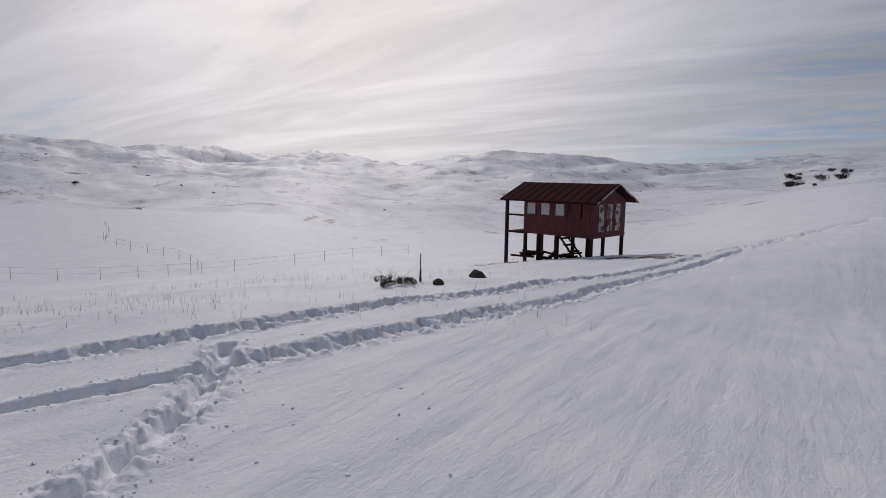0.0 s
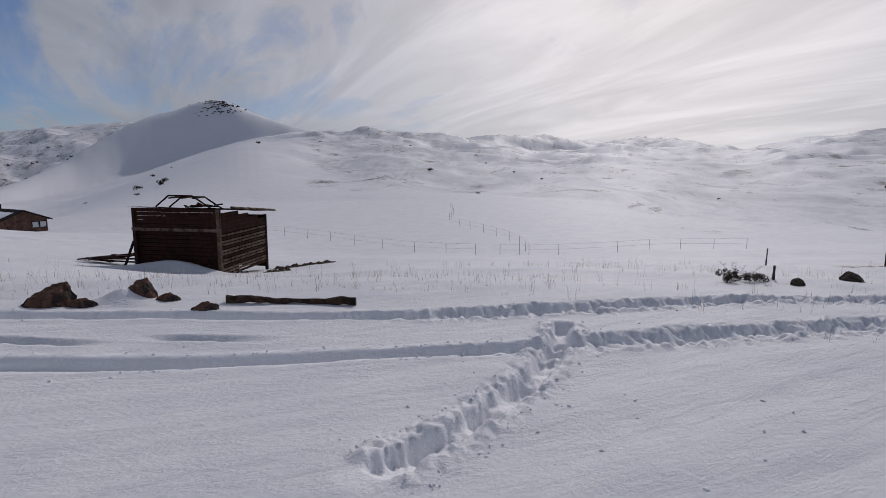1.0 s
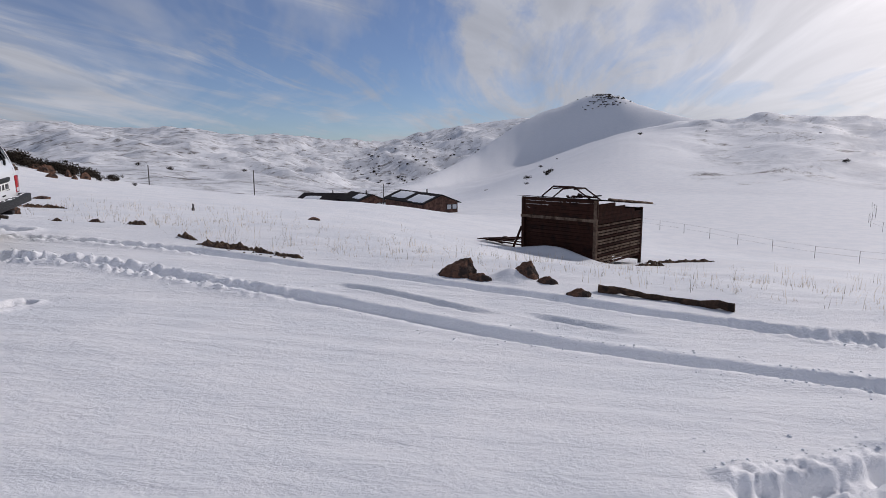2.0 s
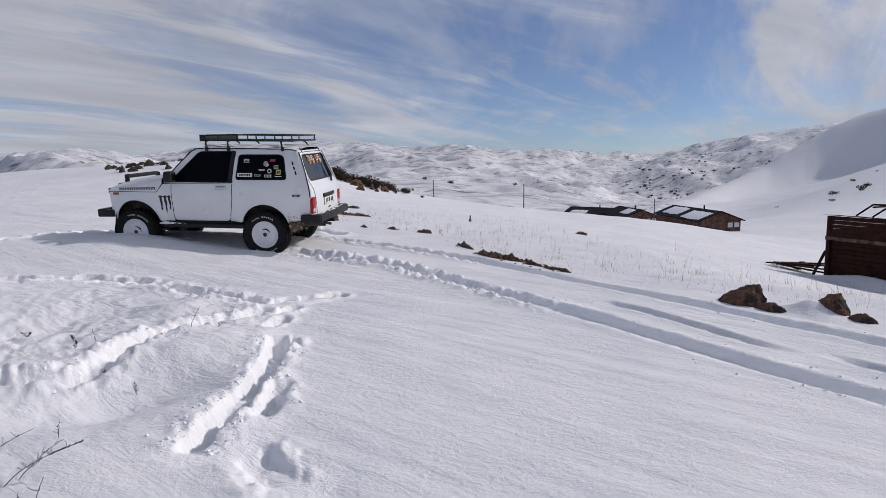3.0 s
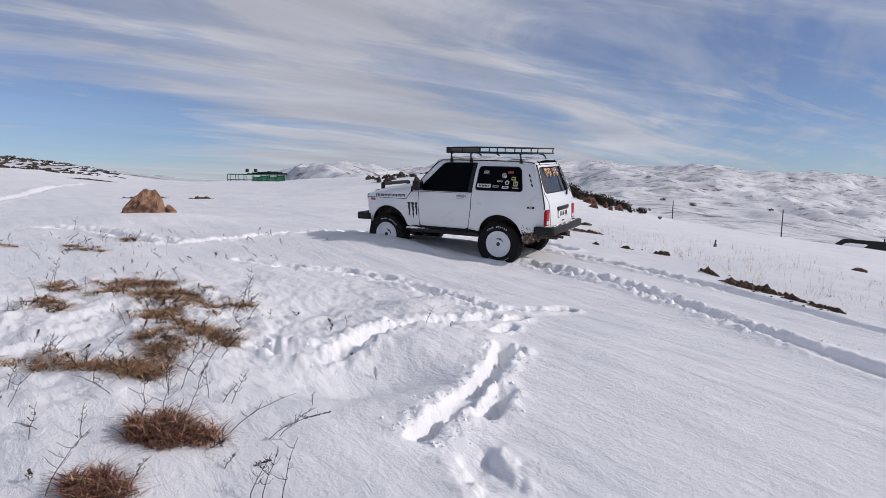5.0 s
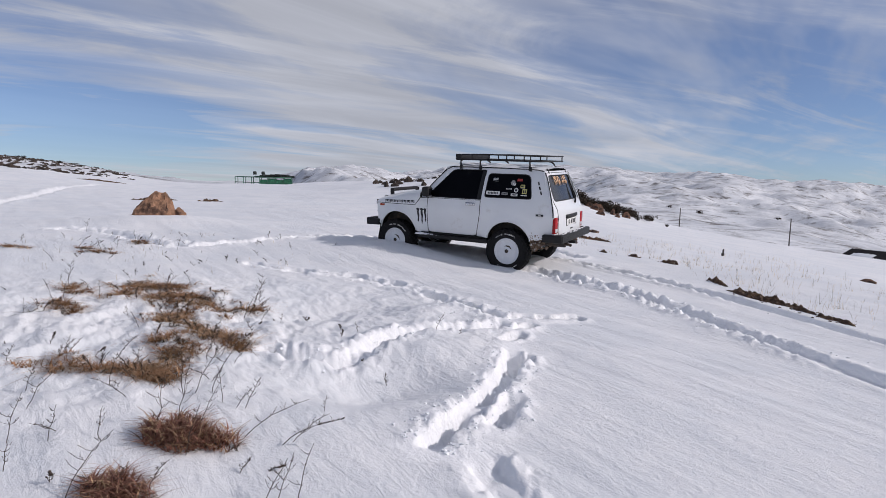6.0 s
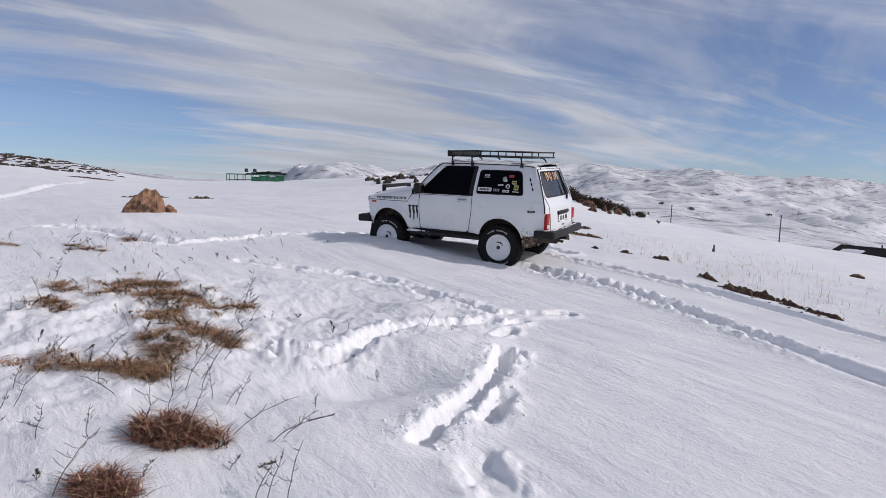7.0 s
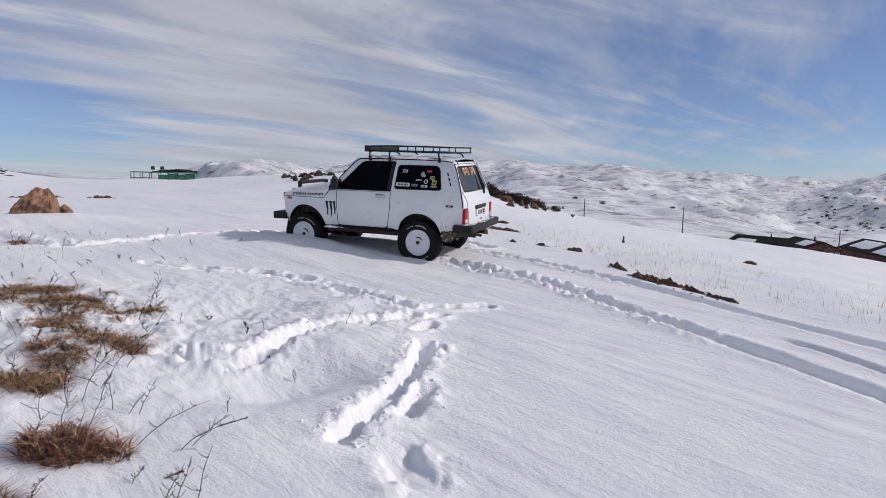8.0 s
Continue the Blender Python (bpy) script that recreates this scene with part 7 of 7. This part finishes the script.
def build_house(deg, r, turn, w, l, eave, rise, patches, label):
    """Low gabled house; its long axis lies along the turn, eave and rise are the heights of eaves and ridge over them."""
    x, y = polar(deg, r)
    house = new("house")
    tagged(house, label, "house", "village houses")
    wall, top = 4.0, 4.0 + rise
    house.matrix_basis = pose(x, y, eave - wall, 0, 0, turn)
    bm = bmesh.new()
    box(bm, (-l / 2, -w / 2, 0), (l / 2, w / 2, wall), 0.02)
    for sg in (-1, 1):
        v = [bm.verts.new(p) for p in ((sg * l / 2, -w / 2, wall), (sg * l / 2, w / 2, wall), (sg * l / 2, 0, top))]
        bm.faces.new(v)
    part("wall", bm, HOUSE_WALL, house, smooth_shade=False)
    for sg in (-1, 1):
        bm = bmesh.new()
        pts = [(sg * (w / 2 + 0.35), wall - 0.15), (0, top + 0.02), (0, top + 0.14), (sg * (w / 2 + 0.35), wall - 0.03)]
        a = [bm.verts.new((-l / 2 - 0.4, p, q)) for p, q in pts]
        b = [bm.verts.new((l / 2 + 0.4, p, q)) for p, q in pts]
        bm.faces.new(a), bm.faces.new(list(reversed(b)))
        for k in range(4):
            bm.faces.new((a[k], b[k], b[(k + 1) % 4], a[(k + 1) % 4]))
        bmesh.ops.recalc_face_normals(bm, faces=bm.faces[:])
        slope = part("roof_slope", bm, DARK_ROOF, house, "dark sheet roof", smooth_shade=False)
        rng = random.Random(int(l * 10) + sg)
        for c0, c1, a0, a1 in patches:
            bm = bmesh.new()
            n, m = 14, 5
            rows = []
            for i in range(n + 1):
                lo, hi = c0 + rng.uniform(-0.03, 0.03) + 0.06 * abs(i / n - 0.5), c1 + rng.uniform(-0.03, 0.03) - 0.08 * abs(i / n - 0.4)
                row = []
                for q in range(m + 1):
                    t = lo + (hi - lo) * q / m
                    row.append(bm.verts.new((l * (a0 + (a1 - a0) * i / n), sg * (w / 2 + 0.35) * t, top + 0.14 + (wall - 0.03 - top - 0.14) * t + (0.07 if 0 < q < m and 0 < i < n else 0.01))))
                rows.append(row)
            for a, b in zip(rows, rows[1:]):
                for q in range(m):
                    bm.faces.new((a[q], b[q], b[q + 1], a[q + 1]))
            bmesh.ops.recalc_face_normals(bm, faces=bm.faces[:])
            part("roof_snow", bm, CRUST, slope, "patch of old snow")
    bm = bmesh.new()
    tube(bm, [(-0.1 * l, -0.5, top - 0.4), (-0.1 * l, -0.5, top + 0.55)], 0.09, 8)
    part("stovepipe", bm, DARK_ROOF, house)
    # a glazed corner in the gable that looks down the slope
    for k in range(2):
        at = -(w / 2 - 0.50 - 0.80 * k)
        bm = bmesh.new()
        box(bm, (-l / 2 - 0.05, at - 0.36, wall - 0.95), (-l / 2 + 0.02, at + 0.36, wall - 0.25), 0.01)
        frame_part = part("window", bm, DARK_ROOF, house, smooth_shade=False)
        bm = bmesh.new()
        box(bm, (-l / 2 - 0.06, at - 0.30, wall - 0.89), (-l / 2 - 0.02, at + 0.30, wall - 0.31), 0.005)
        part("pane", bm, PALE_GLASS, frame_part, smooth_shade=False)
    return house


GREEN = material("green_painted_frame", (0.035, 0.13, 0.085), rough=0.6, grain=0.3, grain_scale=3)
NET_DARK = material("dark_canopy", (0.035, 0.045, 0.042), rough=0.9, grain=0.4, grain_scale=2)
NET = material("green_net", (0.06, 0.26, 0.15), rough=0.9, grain=0.4, grain_scale=2)
POLE = material("grey_wood_pole", (0.07, 0.06, 0.055), rough=0.9, grain=0.3, grain_scale=8)


def build_pavilion():
    """Long green open frame with a low roof on the skyline."""
    x, y = polar(133.9, 118)
    pav = new("garden_pavilion")
    tagged(pav, "long green open-sided frame shelter on the snowy crest", "pavilion")
    pav.matrix_basis = pose(x, y, height(x, y) - 0.15, 0, 0, 40)
    L, W, H = 5.0, 2.2, 1.75
    for i in range(8):
        for yy in (-W, W):
            bm = bmesh.new()
            xx = -L + 2 * L * i / 7
            box(bm, (xx - 0.06, yy - 0.06, -0.6), (xx + 0.06, yy + 0.06, H), 0.01)
            part("post", bm, GREEN, pav)
    bm = bmesh.new()
    for yy in (-W, W):
        for zz in (H, 0.75):
            tube(bm, [(-L, yy, zz), (L, yy, zz)], 0.06, 5)
    for xx in (-L, L):
        tube(bm, [(xx, -W, H), (xx, W, H)], 0.06, 5)
    part("beam", bm, GREEN, pav)
    # sagging canopy over most of the frame, in strips
    rng = random.Random(6)
    for k in range(9):
        x0, x1 = -2.6 + 0.9 * k, -2.6 + 0.9 * (k + 1) - 0.05
        bm = bmesh.new()
        rise = 0.75 - 0.07 * (k - 5) ** 2 * 0.5 + rng.uniform(-0.05, 0.05)
        rows = []
        for q in range(7):
            v = -1 + 2 * q / 6
            zz = H + 0.06 + rise * (1 - v * v) * 0.8
            rows.append((bm.verts.new((x0, v * W, zz)), bm.verts.new((x1, v * W, zz - 0.03))))
        for a, b in zip(rows, rows[1:]):
            bm.faces.new((a[0], a[1], b[1], b[0]))
        bmesh.ops.solidify(bm, geom=bm.faces[:], thickness=0.04)
        part("canopy_strip", bm, NET_DARK, pav)
    for k in range(7):
        bm = bmesh.new()
        c = Vector((0.4 + 0.75 * k, rng.uniform(-1.4, 0.6), 0.15))
        made = bmesh.ops.create_icosphere(bm, subdivisions=2, radius=0.55, matrix=Matrix.Translation(c))["verts"]
        for v in made:
            v.co += Vector((rng.gauss(0, 0.10), rng.gauss(0, 0.10), rng.gauss(0, 0.10)))
            v.co.z = 0.15 + (v.co.z - 0.15) * 1.1
        part("green_sheet", bm, NET, pav, "crumpled green sheeting")
    for i in range(3, 7):
        for yy in (-W, W):
            bm = bmesh.new()
            xa, xb = -L + 2 * L * i / 7 + 0.08, -L + 2 * L * (i + 1) / 7 - 0.08
            rows = []
            for q in range(7):
                zz = -0.1 + (H - 0.1 - 0.25 * (i % 2)) * q / 6
                rows.append([bm.verts.new((xa + (xb - xa) * p / 5, yy + 0.10 * math.sin(p * 1.9 + q * 1.3 + i), zz)) for p in range(6)])
            for a, b in zip(rows, rows[1:]):
                for p in range(5):
                    bm.faces.new((a[p], a[p + 1], b[p + 1], b[p]))
            bmesh.ops.solidify(bm, geom=bm.faces[:], thickness=0.03)
            part("green_sheet", bm, NET, pav, "sagging green sheeting")
    for xx in (-1.7, -0.2):
        bm = bmesh.new()
        lathe(bm, [(0.0, 0.0), (0.30, 0.0), (0.34, 0.25), (0.30, 0.55), (0.22, 0.62), (0.0, 0.62)], 12, pose(xx, -0.3, H + 0.45, 90, 0, 0))
        part("barrel", bm, NET_DARK, pav, "dark drum on the roof frame")


def build_pole(x, y, top):
    """A pole whose foot stands down the slope and whose head reaches the height given."""
    z = height(x, y)
    bm = bmesh.new()
    tall = top - z
    tube(bm, [(0, 0, -1.0), (0, 0, tall * 0.5), (0.02, 0, tall)], [0.055, 0.048, 0.04], 8)
    ob = part("utility_pole", bm, POLE, None)
    ob.location = (x, y, z)
    tagged(ob, "thin grey wooden utility pole standing on the slope", "pole", "utility poles")


def build_stake(x, y, tall):
    bm = bmesh.new()
    box(bm, (-0.02, -0.018, -0.2), (0.02, 0.018, tall), 0.008)
    box(bm, (-0.04, -0.02, -0.05), (0.042, 0.022, tall * 0.4), 0.012)
    ob = part("stake", bm, POLE, None)
    ob.matrix_basis = pose(x, y, height(x, y), 2, 3, 20)
    tagged(ob, "short grey stake standing in the snow", "stake")


build_stilt_hut()
build_shed()
build_house(71.85, 83.1, 98, 5.0, 12.4, -5.0, 0.95, ((0.10, 0.80, 0.04, 0.42), (0.22, 0.94, -0.48, -0.08)), "long low brown house with patchy snow on its roof")
build_house(77.4, 99.0, 98, 5.0, 9.0, -6.1, 1.0, ((0.10, 0.66, -0.42, -0.02),), "brown house with one snow patch on its dark roof")
build_house(80.6, 106.0, 140, 5.0, 8.5, -6.4, 0.9, ((0.45, 0.90, 0.02, 0.40),), "low dark-roofed house below the snowy slope")
build_pavilion()
build_pole(*polar(95.7, 62), 0.62)
build_pole(*polar(87.1, 58), 0.10)
build_pole(*polar(75.3, 66), -1.85)
build_stake(-0.74, 18.9, 0.20)
build_stake(*polar(5.9, 24), 0.65)
build_stake(12.35, 1.15, 0.26)

# evergreen shrubs and stones on the slopes
SHRUBS = [shrub_mesh(k) for k in (1, 2, 3, 4)]


def build_shrub(deg, r, s, k):
    x, y = polar(deg, r)
    ob = new("shrub", SHRUBS[k % 4])
    ob.matrix_basis = pose(x, y, height(x, y) - 0.06 * s, 0, 0, k * 67) @ Matrix.Diagonal((s, s, s * 0.85, 1))
    tagged(ob, "dark evergreen shrub on the snowy slope", "shrub", "evergreen shrubs")


rng = random.Random(21)
k = 0
for x, y, s in ((11.55, 1.70, 0.30), (11.85, 1.50, 0.26), (12.05, 1.35, 0.2)):
    ob = new("shrub", SHRUBS[k % 4])
    ob.matrix_basis = pose(x, y, height(x, y) - 0.03, 0, 0, k * 67) @ Matrix.Diagonal((s, s, s * 0.9, 1))
    tagged(ob, "small dark leafless bush beside the wheel tracks", "shrub")
    k += 1


def crest_spot(t):
    """A place along the brushy edge of the rise, from its top to its thin end."""
    return polar(113.0 - 15.0 * t + rng.gauss(0, 0.5), 45.0 - 3.0 * t + rng.uniform(-2.5, 2.0))


for _ in range(95):
    t = rng.random() ** 0.9
    x, y = crest_spot(t)
    s = rng.uniform(0.40, 1.15) * (1.1 - 0.62 * t)
    ob = new("shrub", SHRUBS[k % 4])
    ob.matrix_basis = pose(x, y, height(x, y) - 0.06 * s, 0, 0, k * 67) @ Matrix.Diagonal((s, s, s * 0.95, 1))
    tagged(ob, "low dark leafless shrub among stones on the crest", "shrub", "crest shrubs")
    k += 1
for j in range(44):
    x, y = polar(rng.uniform(100, 113), rng.uniform(36, 44))
    build_rock(x, y, rng.uniform(0.3, 1.0), rng.uniform(0.3, 0.7), rng.uniform(0.15, 0.40), 40 + j, rng.uniform(0, 180), "brown outcrop stone among dark shrubs", 0.1)
for j in range(26):
    x, y = polar(rng.uniform(111, 124), rng.uniform(38, 50))
    build_rock(x, y, rng.uniform(0.3, 1.0), rng.uniform(0.3, 0.7), rng.uniform(0.12, 0.4), 140 + j, rng.uniform(0, 180), "dark stone breaking through snow on the rise", 0.1, 0.0, DARK_STONE)
for _ in range(22):
    build_shrub(rng.uniform(110, 123), rng.uniform(42, 50), rng.uniform(0.15, 0.42), k)
    k += 1
for x, y, w in ((2.6, 18.0, 0.4), (-4.9, 20.5, 0.5)):
    build_rock(x, y, w, w * 0.5, 0.09, int(w * 100), 10, "flat grey stone lying in the snow", 0.12)
for _ in range(40):
    build_shrub(rng.uniform(84, 128), rng.uniform(200, 500), rng.uniform(0.8, 2.2), k)
    k += 1
for _ in range(10):
    build_shrub(rng.uniform(147, 155), rng.uniform(70, 158), rng.uniform(0.3, 0.7), k)
    k += 1
for _ in range(120):
    build_shrub(rng.uniform(66, 78), rng.uniform(760, 1150), rng.uniform(1.8, 4.2), k)
    k += 1
for _ in range(14):
    build_shrub(rng.uniform(46, 72), rng.uniform(140, 400), rng.uniform(0.8, 2.2), k)
    k += 1
for _ in range(26):
    build_shrub(rng.uniform(-32, 44), rng.uniform(110, 420), rng.uniform(0.4, 1.2), k)
    k += 1
for _ in range(14):
    build_shrub(rng.uniform(-30, -25.5), rng.uniform(190, 222), rng.uniform(1.2, 2.6), k)
    k += 1


# dark stones that break through the snow along the far western ridge
rng = random.Random(88)
verts, faces = [], []
bm = bmesh.new()
bmesh.ops.create_icosphere(bm, subdivisions=1, radius=1.0)
BALL = [v.co.copy() for v in bm.verts]
BALL_FACES = [[v.index for v in f.verts] for f in bm.faces]
bm.free()
for _ in range(620):
    x, y = polar(144.5 + 11.5 * rng.random() ** 0.6, rng.uniform(70, 160))
    z = height(x, y)
    a, b, c = rng.uniform(0.12, 0.6), rng.uniform(0.12, 0.5), rng.uniform(0.05, 0.20)
    base, ph = len(verts), rng.uniform(0, 9)
    for v in BALL:
        f = 1 + 0.4 * math.sin(v.x * 4 + ph) * math.cos(v.y * 3 + ph * 1.7)
        verts.append((x + v.x * a * f, y + v.y * b * f, z + v.z * c * f))
    faces += [[base + i for i in t] for t in BALL_FACES]
ob = new("ridge_stones", mesh_of("ridge_stones", verts, faces, DARK_STONE))
tagged(ob, "scattered dark stones showing through snow on the ridge", "stones", kind="stuff")


rng = random.Random(53)
verts, faces = [], []
for _ in range(130):
    x, y = polar(rng.gauss(54.7, 0.9), rng.uniform(715, 752))
    z = height(x, y)
    a, b, c = rng.uniform(0.4, 1.9), rng.uniform(0.4, 1.6), rng.uniform(0.25, 0.8)
    base, ph = len(verts), rng.uniform(0, 9)
    for v in BALL:
        f = 1 + 0.4 * math.sin(v.x * 4 + ph) * math.cos(v.y * 3 + ph * 1.7)
        verts.append((x + v.x * a * f, y + v.y * b * f, z + v.z * c * f))
    faces += [[base + i for i in t] for t in BALL_FACES]
ob = new("peak_stones", mesh_of("peak_stones", verts, faces, DARK_STONE))
tagged(ob, "dark rocks breaking through snow at the mountain's top", "stones", kind="stuff")


def build_fence(line):
    """Thin wire fence that winds round the field in the valley."""
    fence = new("field_fence")
    tagged(fence, "thin post and wire fence round a snowy field", "fence")
    last = None
    for (ax, ay), (bx, by) in zip(line, line[1:]):
        n = max(1, int(math.hypot(bx - ax, by - ay) / 2.4))
        for i in range(n):
            x, y = ax + (bx - ax) * i / n, ay + (by - ay) * i / n
            z = height(x, y)
            bm = bmesh.new()
            tube(bm, [(x, y, z - 0.3), (x, y, z + 0.85)], 0.014, 5)
            part("post", bm, POLE, fence)
            if last:
                bm = bmesh.new()
                for hgt in (0.45, 0.85):
                    tube(bm, [(last[0], last[1], last[2] + hgt), (x, y, z + hgt)], 0.004, 3, cap=False)
                part("wire", bm, POLE, fence)
            last = (x, y, z)


build_fence(smoothed([polar(d, r) for d, r in ((60, 70), (55, 63), (50.5, 58.8), (46.4, 55), (41.9, 50.5), (35.7, 47), (30, 46.5), (26.3, 47), (15.6, 50), (5, 56))], 1))
build_fence(smoothed([polar(d, r) for d, r in ((26.3, 47.2), (27.5, 54), (30, 60), (32.6, 65), (34.2, 72), (33.4, 82), (34, 95))], 1))
